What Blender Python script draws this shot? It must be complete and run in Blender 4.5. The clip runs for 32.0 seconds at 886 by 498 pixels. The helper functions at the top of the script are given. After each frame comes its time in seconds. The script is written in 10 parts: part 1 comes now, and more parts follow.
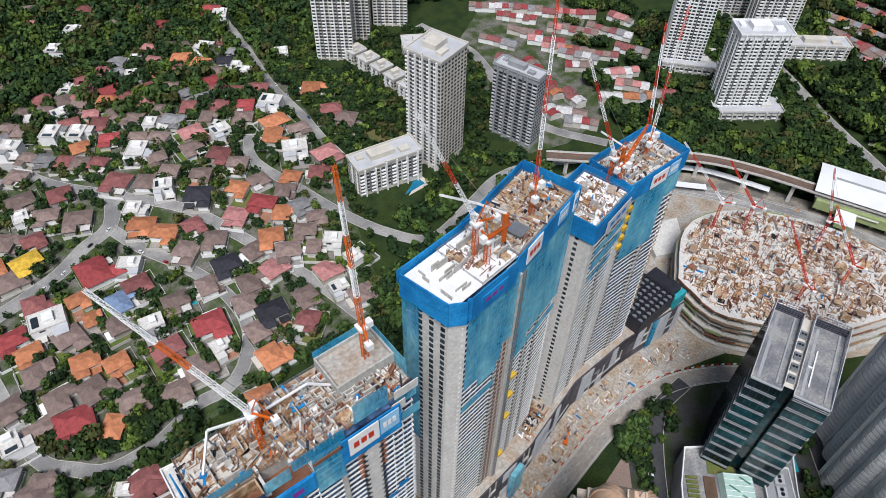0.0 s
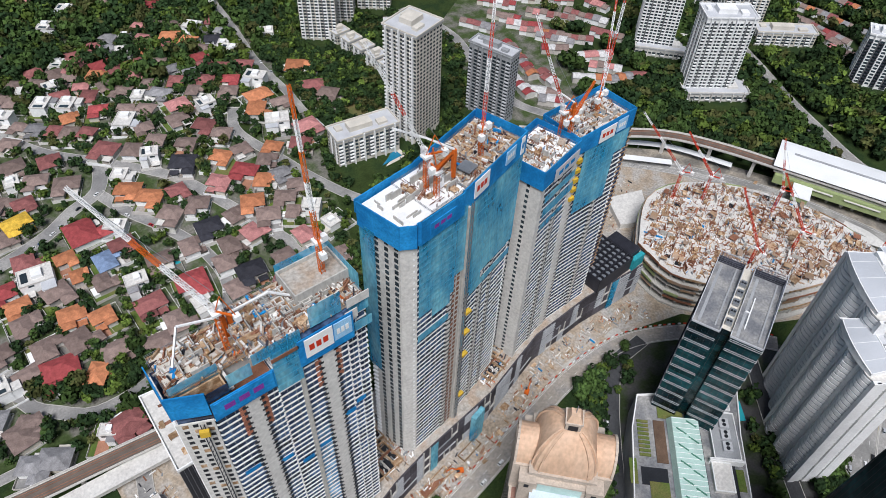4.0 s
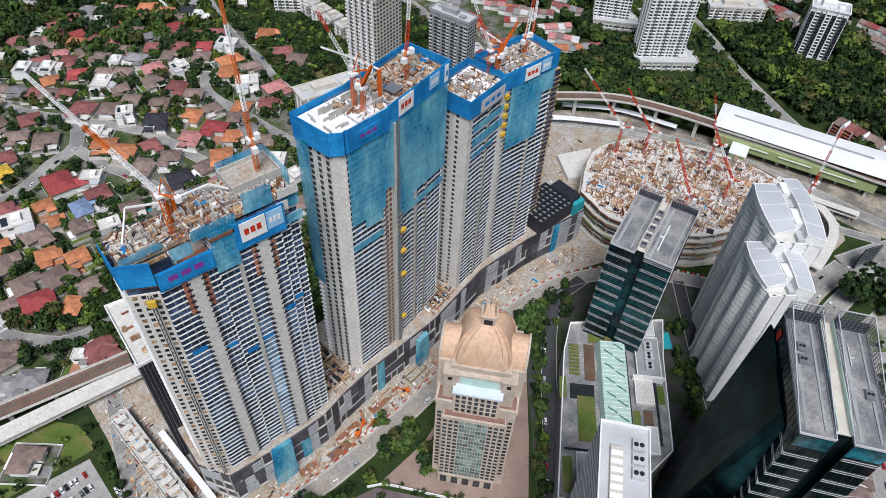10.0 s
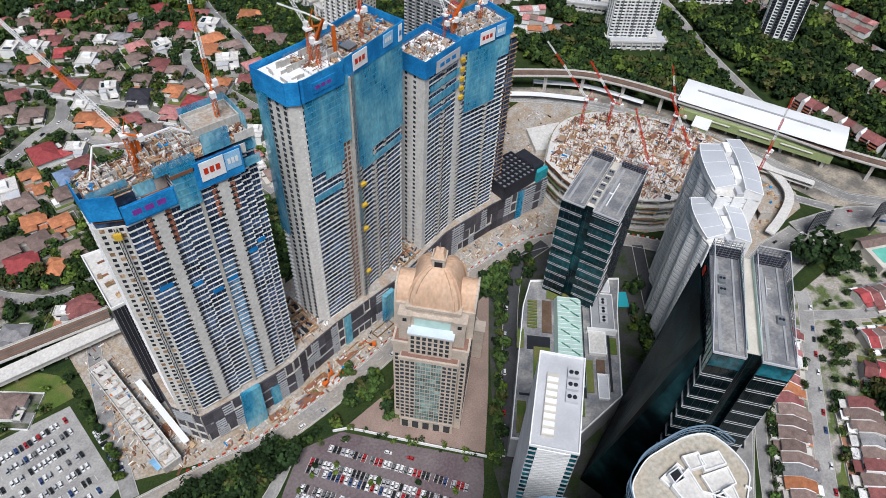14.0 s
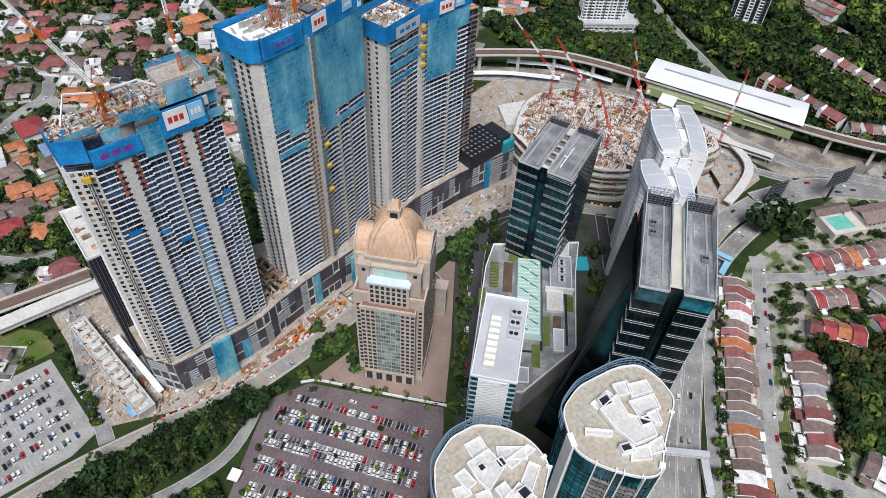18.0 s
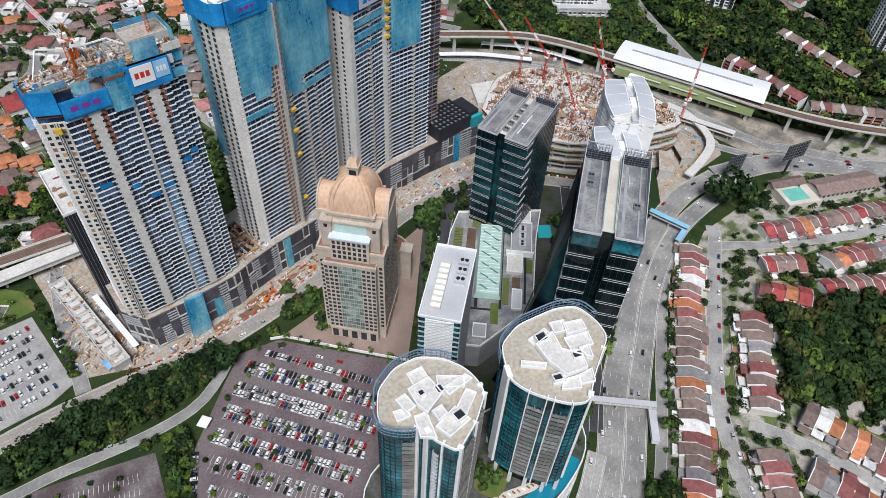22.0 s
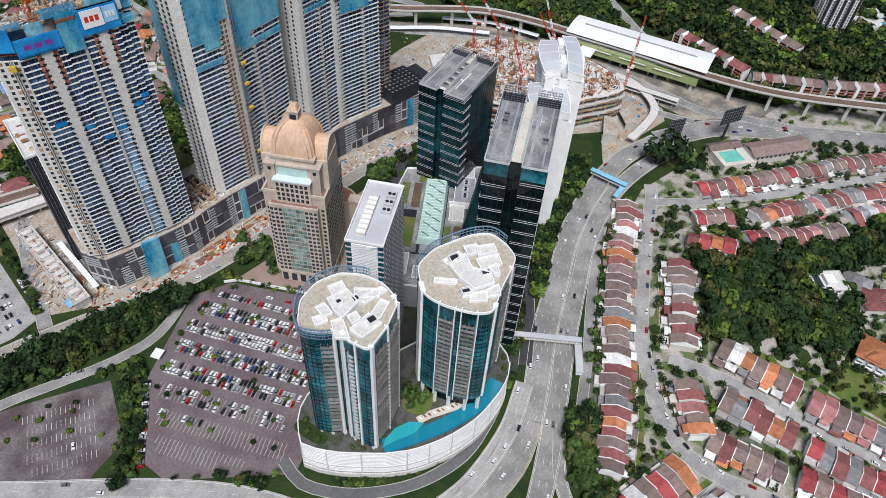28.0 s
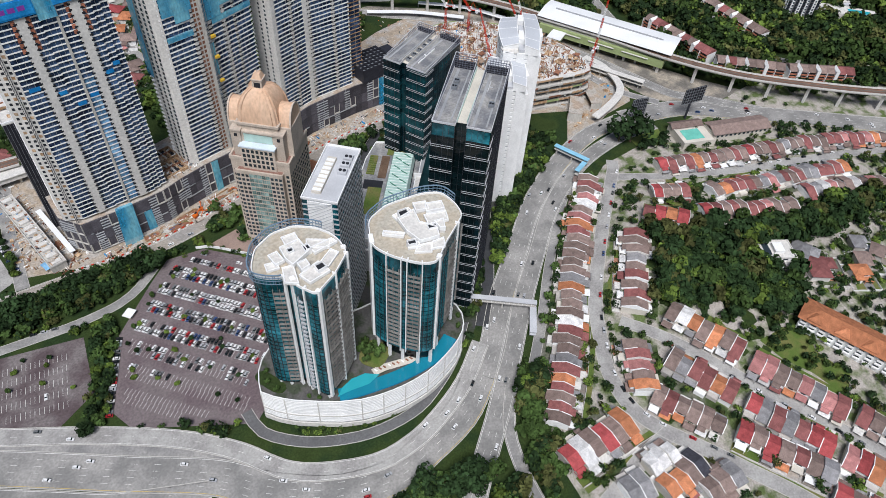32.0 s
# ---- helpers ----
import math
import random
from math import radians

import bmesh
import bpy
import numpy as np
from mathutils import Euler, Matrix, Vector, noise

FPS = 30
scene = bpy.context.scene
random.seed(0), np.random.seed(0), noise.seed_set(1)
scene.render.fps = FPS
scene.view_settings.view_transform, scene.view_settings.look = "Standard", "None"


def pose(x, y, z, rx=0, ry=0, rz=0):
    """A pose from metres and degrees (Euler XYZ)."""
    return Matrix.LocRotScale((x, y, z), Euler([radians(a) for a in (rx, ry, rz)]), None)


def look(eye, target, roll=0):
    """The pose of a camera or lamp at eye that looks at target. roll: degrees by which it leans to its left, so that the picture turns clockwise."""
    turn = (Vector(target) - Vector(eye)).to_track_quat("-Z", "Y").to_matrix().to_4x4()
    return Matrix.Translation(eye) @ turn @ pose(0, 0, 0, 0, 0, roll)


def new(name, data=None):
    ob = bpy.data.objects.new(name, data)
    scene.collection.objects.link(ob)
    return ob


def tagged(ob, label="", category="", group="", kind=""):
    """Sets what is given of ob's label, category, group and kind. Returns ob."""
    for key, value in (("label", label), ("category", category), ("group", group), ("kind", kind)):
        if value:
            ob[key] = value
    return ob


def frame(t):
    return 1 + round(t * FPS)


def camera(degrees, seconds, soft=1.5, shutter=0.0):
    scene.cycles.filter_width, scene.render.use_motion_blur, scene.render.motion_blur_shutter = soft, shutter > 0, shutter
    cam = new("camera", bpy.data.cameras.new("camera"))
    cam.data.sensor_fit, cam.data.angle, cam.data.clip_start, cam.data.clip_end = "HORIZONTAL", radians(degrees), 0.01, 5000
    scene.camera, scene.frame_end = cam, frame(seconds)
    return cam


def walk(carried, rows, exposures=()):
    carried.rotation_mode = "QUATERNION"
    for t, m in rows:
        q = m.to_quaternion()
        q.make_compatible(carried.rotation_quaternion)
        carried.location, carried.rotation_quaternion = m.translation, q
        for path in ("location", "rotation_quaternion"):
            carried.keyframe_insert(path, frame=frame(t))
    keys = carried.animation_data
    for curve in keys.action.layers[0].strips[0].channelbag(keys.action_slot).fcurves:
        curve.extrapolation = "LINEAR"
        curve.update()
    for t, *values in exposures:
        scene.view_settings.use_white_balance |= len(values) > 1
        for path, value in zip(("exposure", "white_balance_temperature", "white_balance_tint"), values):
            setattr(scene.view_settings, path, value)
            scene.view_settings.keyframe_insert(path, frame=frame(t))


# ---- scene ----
cam = camera(65.6, 32.0, soft=0.85)
METRES, EYE, TILT, LEAN, TURN = 301.2, 360.0, 0.0, 0.0, -39.6
ROWS = [
    (0.0, 0.0, 0.0, 0.0, 1.09, -46.91, -1.02),
    (0.5, 0.0053, -0.0134, 0.0002, 1.14, -46.91, -1.17),
    (1.0, 0.0111, -0.0269, 0.0001, 1.17, -46.9, -1.29),
    (1.5, 0.0169, -0.0406, 0.0001, 1.18, -46.89, -1.42),
    (2.0, 0.0233, -0.0539, -0.0004, 1.18, -46.88, -1.5),
    (2.5, 0.0298, -0.0675, -0.0005, 1.16, -46.88, -1.55),
    (3.0, 0.0364, -0.0813, -0.0003, 1.15, -46.89, -1.63),
    (3.5, 0.0434, -0.0951, -0.0002, 1.14, -46.89, -1.7),
    (5.5, 0.0721, -0.1495, -0.0014, 1.03, -46.87, -1.97),
    (6.0, 0.0796, -0.163, -0.0018, 1.0, -46.87, -2.02),
    (6.5, 0.0876, -0.1765, -0.0025, 0.98, -46.87, -2.03),
    (7.0, 0.0952, -0.1904, -0.0021, 0.95, -46.88, -2.08),
    (7.5, 0.103, -0.2039, -0.0012, 0.92, -46.92, -2.11),
    (8.0, 0.111, -0.2175, -0.0017, 0.88, -46.9, -2.15),
    (8.5, 0.1197, -0.2307, -0.0019, 0.86, -46.91, -2.16),
    (9.0, 0.128, -0.2443, -0.0016, 0.83, -46.92, -2.16),
    (9.5, 0.1369, -0.2573, -0.0016, 0.8, -46.95, -2.15),
    (10.0, 0.1453, -0.2708, -0.0015, 0.77, -46.95, -2.17),
    (10.5, 0.1543, -0.2837, -0.0019, 0.74, -46.97, -2.14),
    (11.0, 0.163, -0.2969, -0.0025, 0.7, -46.97, -2.13),
    (11.5, 0.172, -0.3099, -0.0021, 0.67, -46.99, -2.12),
    (12.0, 0.1806, -0.3231, -0.0019, 0.64, -46.99, -2.15),
    (12.5, 0.1893, -0.3363, -0.0025, 0.62, -46.99, -2.16),
    (13.0, 0.1984, -0.3491, -0.0027, 0.59, -47.01, -2.16),
    (13.5, 0.2074, -0.3622, -0.0027, 0.58, -47.02, -2.18),
    (14.0, 0.2164, -0.375, -0.0028, 0.57, -47.05, -2.19),
    (14.5, 0.2257, -0.3878, -0.0032, 0.55, -47.06, -2.17),
    (16.5, 0.2619, -0.4373, -0.0035, 0.55, -47.16, -2.24),
    (17.0, 0.2716, -0.4505, -0.0036, 0.55, -47.14, -2.24),
    (17.5, 0.2804, -0.4634, -0.0041, 0.52, -47.12, -2.25),
    (18.0, 0.2895, -0.4763, -0.0043, 0.53, -47.11, -2.25),
    (18.5, 0.299, -0.4891, -0.0046, 0.52, -47.11, -2.24),
    (19.0, 0.3086, -0.5015, -0.0044, 0.52, -47.13, -2.26),
    (19.5, 0.3174, -0.5144, -0.0051, 0.52, -47.1, -2.29),
    (20.0, 0.3271, -0.5272, -0.0053, 0.53, -47.09, -2.3),
    (20.5, 0.3363, -0.5397, -0.0054, 0.53, -47.08, -2.33),
    (21.0, 0.3456, -0.5525, -0.0058, 0.52, -47.08, -2.34),
    (21.5, 0.3554, -0.5648, -0.0057, 0.53, -47.1, -2.34),
    (22.0, 0.365, -0.5774, -0.0061, 0.52, -47.08, -2.36),
    (22.5, 0.3743, -0.5893, -0.0063, 0.49, -47.08, -2.41),
    (23.0, 0.3836, -0.6014, -0.0067, 0.45, -47.09, -2.47),
    (23.5, 0.3936, -0.6133, -0.0073, 0.43, -47.1, -2.5),
    (24.0, 0.4034, -0.6254, -0.0083, 0.4, -47.09, -2.5),
    (24.5, 0.4138, -0.6374, -0.0086, 0.4, -47.09, -2.51),
    (25.0, 0.4235, -0.6495, -0.0092, 0.38, -47.07, -2.53),
    (25.5, 0.4333, -0.6615, -0.0095, 0.36, -47.06, -2.54),
    (27.5, 0.4744, -0.7097, -0.0097, 0.43, -47.1, -2.64),
    (28.0, 0.4841, -0.7218, -0.0102, 0.43, -47.09, -2.66),
    (28.5, 0.4941, -0.7338, -0.0103, 0.44, -47.07, -2.69),
    (29.0, 0.5043, -0.7459, -0.0105, 0.45, -47.05, -2.71),
    (29.5, 0.5147, -0.7578, -0.0104, 0.47, -47.07, -2.74),
    (30.0, 0.5251, -0.7698, -0.0104, 0.5, -47.08, -2.75),
    (30.5, 0.5358, -0.7822, -0.0105, 0.51, -47.07, -2.77),
    (31.0, 0.5466, -0.794, -0.0101, 0.52, -47.09, -2.8),
    (31.5, 0.5571, -0.8058, -0.0098, 0.51, -47.1, -2.82),
    (32.0, 0.5679, -0.8178, -0.01, 0.51, -47.09, -2.82),
]
walk(cam, [(t, pose(0, 0, EYE, TILT, LEAN, TURN) @ pose(METRES * x, METRES * y, METRES * z, 90 + pitch, roll, yaw)) for t, x, y, z, yaw, pitch, roll in ROWS], exposures=[(0.0, 0.13), (32.0, 0.13)])

# ---- world, sun, light ----
world = bpy.data.worlds.new("world")
scene.world = world
world.use_nodes = True
wn, wl = world.node_tree.nodes, world.node_tree.links
sky = wn.new("ShaderNodeTexSky")
sky.sky_type = "NISHITA"
sky.sun_disc = False
sky.sun_elevation, sky.sun_rotation = radians(58), radians(222)
sky.air_density, sky.dust_density, sky.ozone_density = 1.0, 2.0, 1.5
wn["Background"].inputs[1].default_value = 0.058
wl.new(sky.outputs[0], wn["Background"].inputs[0])
sun = new("sun", bpy.data.lights.new("sun", "SUN"))
sun.data.energy, sun.data.angle, sun.data.color = 3.5, radians(24), (0.985, 0.99, 1.03)
sun.matrix_world = look((-225, -250, 540), (0, 0, 0))


# ---- materials ----
def mat(name, c, rough=0.8, metal=0.0, vary=0.25, scale=0.15, fine=2.5, bump=0.0, rnd=0.0, spec=0.12, alpha=1.0, second=None, tall=1.0):
    """A surface with blotches (scale), grain (fine), an optional second colour in patches and a shift of brightness from piece to piece. tall draws the pattern out into vertical streaks."""
    m = bpy.data.materials.new(name)
    m.use_nodes = True
    n, l = m.node_tree.nodes, m.node_tree.links
    p = n["Principled BSDF"]
    p.inputs["Roughness"].default_value, p.inputs["Metallic"].default_value = rough, metal
    p.inputs["Specular IOR Level"].default_value, p.inputs["Alpha"].default_value = spec, alpha
    geo = n.new("ShaderNodeNewGeometry")
    big, small = n.new("ShaderNodeTexNoise"), n.new("ShaderNodeTexNoise")
    big.inputs["Scale"].default_value, small.inputs["Scale"].default_value = scale, fine
    big.inputs["Detail"].default_value, small.inputs["Detail"].default_value = 4, 3
    squash = n.new("ShaderNodeVectorMath")
    squash.operation = "MULTIPLY"
    squash.inputs[1].default_value = (1, 1, 1 / tall)
    l.new(geo.outputs["Position"], squash.inputs[0])
    l.new(squash.outputs[0], big.inputs["Vector"])
    l.new(squash.outputs[0], small.inputs["Vector"])
    mul = n.new("ShaderNodeMath")
    mul.operation = "MULTIPLY"
    l.new(big.outputs[0], mul.inputs[0])
    l.new(small.outputs[0], mul.inputs[1])
    ramp = n.new("ShaderNodeMapRange")
    ramp.inputs[1].default_value, ramp.inputs[2].default_value = 0.08, 0.45
    ramp.inputs[3].default_value, ramp.inputs[4].default_value = 1 - vary, 1 + vary
    l.new(mul.outputs[0], ramp.inputs[0])
    value = ramp.outputs[0]
    if rnd:
        info = n.new("ShaderNodeObjectInfo")
        r = n.new("ShaderNodeMapRange")
        r.inputs[3].default_value, r.inputs[4].default_value = 1 - rnd, 1 + rnd
        l.new(info.outputs["Random"], r.inputs[0])
        k = n.new("ShaderNodeMath")
        k.operation = "MULTIPLY"
        l.new(value, k.inputs[0])
        l.new(r.outputs[0], k.inputs[1])
        value = k.outputs[0]
    base = n.new("ShaderNodeMix")
    base.data_type = "RGBA"
    base.inputs[6].default_value = (*c, 1)
    base.inputs[7].default_value = (*(second or c), 1)
    if second:
        step = n.new("ShaderNodeMapRange")
        step.inputs[1].default_value, step.inputs[2].default_value = 0.42, 0.6
        l.new(big.outputs[0], step.inputs[0])
        l.new(step.outputs[0], base.inputs[0])
    out = n.new("ShaderNodeVectorMath")
    out.operation = "SCALE"
    l.new(base.outputs[2], out.inputs[0])
    l.new(value, out.inputs["Scale"])
    l.new(out.outputs[0], p.inputs["Base Color"])
    if bump:
        b = n.new("ShaderNodeBump")
        b.inputs["Strength"].default_value, b.inputs["Distance"].default_value = bump, 0.3
        l.new(small.outputs[0], b.inputs["Height"])
        l.new(b.outputs[0], p.inputs["Normal"])
    return m


GRASS = mat("grass", (0.040, 0.062, 0.018), 0.95, vary=0.5, scale=0.06, fine=0.9, second=(0.018, 0.034, 0.012), bump=0.5)
GARDENS = mat("garden_ground", (0.065, 0.095, 0.034), 0.95, vary=0.5, scale=0.07, fine=0.7, second=(0.14, 0.135, 0.115), bump=0.3)
YARDS = mat("yard_ground", (0.46, 0.42, 0.38), 0.95, vary=0.45, scale=0.09, fine=0.9, second=(0.09, 0.12, 0.045))
LAWN = mat("lawn", (0.10, 0.155, 0.035), 0.95, vary=0.35, scale=0.08, fine=1.5, second=(0.14, 0.14, 0.05))
DRY = mat("dry_grass", (0.17, 0.14, 0.06), 0.95, vary=0.35, scale=0.08, fine=1.2, second=(0.10, 0.11, 0.04))
EARTH = mat("construction_earth", (0.44, 0.36, 0.275), 0.95, vary=0.5, scale=0.09, fine=0.7, second=(0.35, 0.325, 0.295), bump=0.4)
ASPHALT = mat("asphalt", (0.24, 0.235, 0.225), 0.9, vary=0.25, scale=0.05, fine=0.8, second=(0.30, 0.29, 0.275))
LOT = mat("parking_asphalt", (0.195, 0.163, 0.165), 0.92, vary=0.35, scale=0.035, fine=0.7, second=(0.125, 0.096, 0.102))
LANE = mat("street_surface", (0.25, 0.245, 0.24), 0.9, vary=0.3, scale=0.06, fine=0.9, second=(0.31, 0.30, 0.285))
STREET = mat("worn_pale_street", (0.42, 0.41, 0.39), 0.9, vary=0.3, scale=0.06, fine=0.9, second=(0.27, 0.26, 0.25))
# dark tar, with the shade between the office towers put into its colour
SHADED_TAR = mat("dark_tar", (0.06, 0.062, 0.066), 0.9, vary=0.3, scale=0.06, fine=0.9)
DUSTY = mat("dusty_road", (0.37, 0.33, 0.285), 0.95, vary=0.35, scale=0.06, fine=0.8, second=(0.27, 0.255, 0.24))
PAVING = mat("paving", (0.30, 0.22, 0.185), 0.85, vary=0.25, scale=0.1, fine=1.2)
PAINT = mat("road_paint", (0.72, 0.71, 0.68), 0.7, vary=0.25, fine=1.5)
YELLOW = mat("yellow_paint", (0.62, 0.46, 0.12), 0.7, vary=0.25)
CONCRETE = mat("concrete", (0.52, 0.50, 0.46), 0.85, vary=0.3, scale=0.06, fine=0.9, second=(0.43, 0.415, 0.385), tall=3.0)
PALE = mat("pale_concrete", (0.68, 0.66, 0.62), 0.85, vary=0.25, scale=0.08, fine=0.7, second=(0.55, 0.53, 0.5))
RAW = mat("raw_concrete_deck", (0.50, 0.46, 0.41), 0.9, vary=0.45, scale=0.12, fine=0.8, second=(0.34, 0.27, 0.21))
WHITE = mat("white_paint", (0.82, 0.82, 0.81), 0.6, vary=0.12, fine=1.0)
WHITE_METAL = mat("white_metal_roof", (0.78, 0.79, 0.79), 0.45, vary=0.12, scale=0.05)
CREAM = mat("cream_render", (0.60, 0.56, 0.49), 0.8, vary=0.2, scale=0.1)
GREY = mat("grey_roof", (0.33, 0.34, 0.35), 0.7, vary=0.25, scale=0.1)
LIGHT_GREY = mat("light_grey_roof", (0.50, 0.51, 0.53), 0.6, vary=0.2, scale=0.08)
DARK = mat("dark_cladding", (0.035, 0.036, 0.045), 0.4, vary=0.35, scale=0.2, rnd=0.3)
# near-black that paints the shade inside openings; also used on fans and joints
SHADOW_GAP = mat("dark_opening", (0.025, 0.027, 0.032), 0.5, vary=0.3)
NET = mat("blue_netting", (0.03, 0.36, 0.62), 0.85, vary=0.4, scale=0.07, fine=0.8, second=(0.22, 0.58, 0.70), alpha=0.52, tall=2.5)
BLUE = mat("blue_screen", (0.012, 0.20, 0.50), 0.75, vary=0.3, scale=0.1, fine=1.0, second=(0.02, 0.25, 0.56))
SKY_GLASS = mat("sky_blue_glazing", (0.10, 0.24, 0.42), 0.15, vary=0.6, scale=0.15, fine=0.7, rnd=0.3, spec=0.5, second=(0.22, 0.42, 0.60))
BRICK = mat("brick_infill", (0.40, 0.16, 0.10), 0.9, vary=0.35, rnd=0.25)
# the lighter second blue paints what the panes reflect
GLASS_BLUE = mat("blue_glazing", (0.018, 0.034, 0.078), 0.2, vary=0.7, scale=0.12, fine=0.6, rnd=0.4, spec=0.35, second=(0.05, 0.09, 0.17))
GLASS_TEAL = mat("teal_glazing", (0.005, 0.045, 0.058), 0.12, vary=0.7, scale=0.09, fine=0.45, rnd=0.4, spec=0.4, second=(0.018, 0.14, 0.18))
GLASS_DARK = mat("dark_glazing", (0.004, 0.011, 0.013), 0.10, vary=0.5, scale=0.06, fine=0.4, rnd=0.4, spec=0.3)
GLASS_NIGHT = mat("night_teal_glazing", (0.004, 0.020, 0.027), 0.12, vary=0.6, scale=0.05, fine=0.3, rnd=0.45, spec=0.3, second=(0.008, 0.048, 0.056))
BALCONY = mat("grey_balcony_paint", (0.235, 0.225, 0.21), 0.7, vary=0.35, scale=0.3, rnd=0.3)
GLASS_PALE = mat("pale_green_glass_roof", (0.42, 0.58, 0.53), 0.2, vary=0.2, spec=0.5)
WINDOW = mat("window_glass", (0.035, 0.05, 0.06), 0.2, vary=0.3, rnd=0.4, spec=0.5)
STONE = mat("beige_stone", (0.50, 0.425, 0.355), 0.8, vary=0.22, scale=0.15, fine=1.2, rnd=0.06)
COPPER = mat("salmon_dome_sheet", (0.68, 0.47, 0.33), 0.55, vary=0.25, scale=0.10, fine=0.6, second=(0.56, 0.37, 0.25), tall=2.5)
TIMBER = mat("formwork_timber", (0.36, 0.22, 0.12), 0.85, vary=0.45, scale=0.4, fine=1.5, rnd=0.3, second=(0.45, 0.33, 0.22))
FIELD = mat("pale_timber_form", (0.44, 0.29, 0.18), 0.85, vary=0.45, rnd=0.35, second=(0.34, 0.25, 0.19))
RUST = mat("rusty_steel", (0.26, 0.12, 0.075), 0.8, vary=0.4, rnd=0.3)
STEEL = mat("galvanised_steel", (0.32, 0.34, 0.36), 0.45, 0.6, vary=0.2)
RED = mat("red_paint", (0.55, 0.045, 0.02), 0.5, vary=0.2)
ORANGE = mat("orange_paint", (0.62, 0.13, 0.02), 0.5, vary=0.2)
POOL = mat("pool_water", (0.03, 0.36, 0.42), 0.08, vary=0.12, scale=0.1, spec=0.5)
POOL_DEEP = mat("deep_pool_water", (0.012, 0.17, 0.29), 0.08, vary=0.12, scale=0.1, spec=0.5)
GREEN_SCREEN = mat("olive_green_cladding", (0.30, 0.36, 0.17), 0.7, vary=0.2)
BALLAST = mat("track_bed", (0.15, 0.12, 0.10), 0.9, vary=0.3)
BARK = mat("bark", (0.10, 0.075, 0.05), 0.95)
ROOFS = {k: mat("roof_" + k, c, 0.85, vary=0.4, scale=0.35, fine=2.5, rnd=0.25, bump=0.4) for k, c in dict(
    maroon=(0.245, 0.095, 0.09), red=(0.34, 0.07, 0.072), orange=(0.50, 0.20, 0.10), brown=(0.225, 0.165, 0.145), grey=(0.24, 0.235, 0.24),
    dark=(0.045, 0.045, 0.055), white=(0.62, 0.61, 0.6), pink=(0.42, 0.19, 0.18), blue=(0.24, 0.33, 0.50), yellow=(0.66, 0.42, 0.06)).items()}


# ---- building helpers ----
class Shape:
    """Corners and faces that become one mesh."""

    def __init__(self):
        self.v, self.f = [], []

    def add(self, v, f):
        k = len(self.v)
        self.v += v
        self.f += [tuple(i + k for i in q) for q in f]
        return self

    def box(self, x0, x1, y0, y1, z0, z1):
        return self.add([(x, y, z) for z in (z0, z1) for x, y in ((x0, y0), (x1, y0), (x1, y1), (x0, y1))],
                        [(3, 2, 1, 0), (4, 5, 6, 7), (0, 1, 5, 4), (1, 2, 6, 5), (2, 3, 7, 6), (3, 0, 4, 7)])

    def prism(self, plan, z0, z1, top=None):
        """A plan drawn anticlockwise, raised from z0 to z1; top: another plan for the upper rim."""
        n = len(plan)
        return self.add([(x, y, z0) for x, y in plan] + [(x, y, z1) for x, y in top or plan],
                        [tuple(range(n))[::-1], tuple(range(n, 2 * n))] + [(i, (i + 1) % n, n + (i + 1) % n, n + i) for i in range(n)])

    def bar(self, a, b, w):
        """A square bar from a to b."""
        a, b = Vector(a), Vector(b)
        d = (b - a).normalized()
        s = d.cross(Vector((0, 0, 1)) if abs(d.z) < 0.95 else Vector((1, 0, 0))).normalized() * w / 2
        u = d.cross(s).normalized() * w / 2
        return self.add([tuple(p + q) for p in (a, b) for q in (s + u, s - u, -s - u, u - s)],
                        [(0, 1, 2, 3), (7, 6, 5, 4), (0, 4, 5, 1), (1, 5, 6, 2), (2, 6, 7, 3), (3, 7, 4, 0)])

    def ring(self, plan, inner, z0, z1):
        """A wall between an outer and an inner plan."""
        n = len(plan)
        v = [(x, y, z) for z in (z0, z1) for p in (plan, inner) for x, y in p]
        f = []
        for i in range(n):
            j = (i + 1) % n
            f += [(i, j, 2 * n + j, 2 * n + i), (n + j, n + i, 3 * n + i, 3 * n + j), (2 * n + i, 2 * n + j, 3 * n + j, 3 * n + i), (n + i, n + j, j, i)]
        return self.add(v, f)

    def tray(self, plan, inner, z0, floor_z, z1):
        """A slab with an upstand all round, in one piece."""
        n = len(plan)
        v = [(x, y, z0) for x, y in plan] + [(x, y, z1) for x, y in plan] + [(x, y, z1) for x, y in inner] + [(x, y, floor_z) for x, y in inner]
        f = [tuple(range(n))[::-1], tuple(range(3 * n, 4 * n))]
        for k in range(3):
            f += [(k * n + i, k * n + (i + 1) % n, (k + 1) * n + (i + 1) % n, (k + 1) * n + i) for i in range(n)]
        return self.add(v, f)

    def mesh(self, name, material):
        me = bpy.data.meshes.new(name)
        me.from_pydata(self.v, [], self.f)
        for m in material if isinstance(material, (list, tuple)) else [material]:
            me.materials.append(m)
        return me


def part(name, shape, material, parent=None, label="", at=None):
    """Links a shape (or a mesh that others share) as one object under its thing."""
    ob = new(name, shape.mesh(name, material) if isinstance(shape, Shape) else shape)
    if parent:
        ob.parent = parent
    if at:
        ob.matrix_basis = at
    return tagged(ob, label)


def thing(name, m, label, category, group="", kind=""):
    ob = new(name)
    ob.empty_display_size = 0.5
    ob.matrix_basis = m
    return tagged(ob, label, category, group, kind)


def height(x, y):
    """The ground: level by the motorway, with a hill behind the villas and a wooded knoll among the terraces."""
    return 20 * math.exp(-((x - 160) ** 2 + (y - 430) ** 2) / (2 * 110 ** 2)) + 14 * math.exp(-((x - 345) ** 2 + (y + 175) ** 2) / (2 * 45 ** 2))


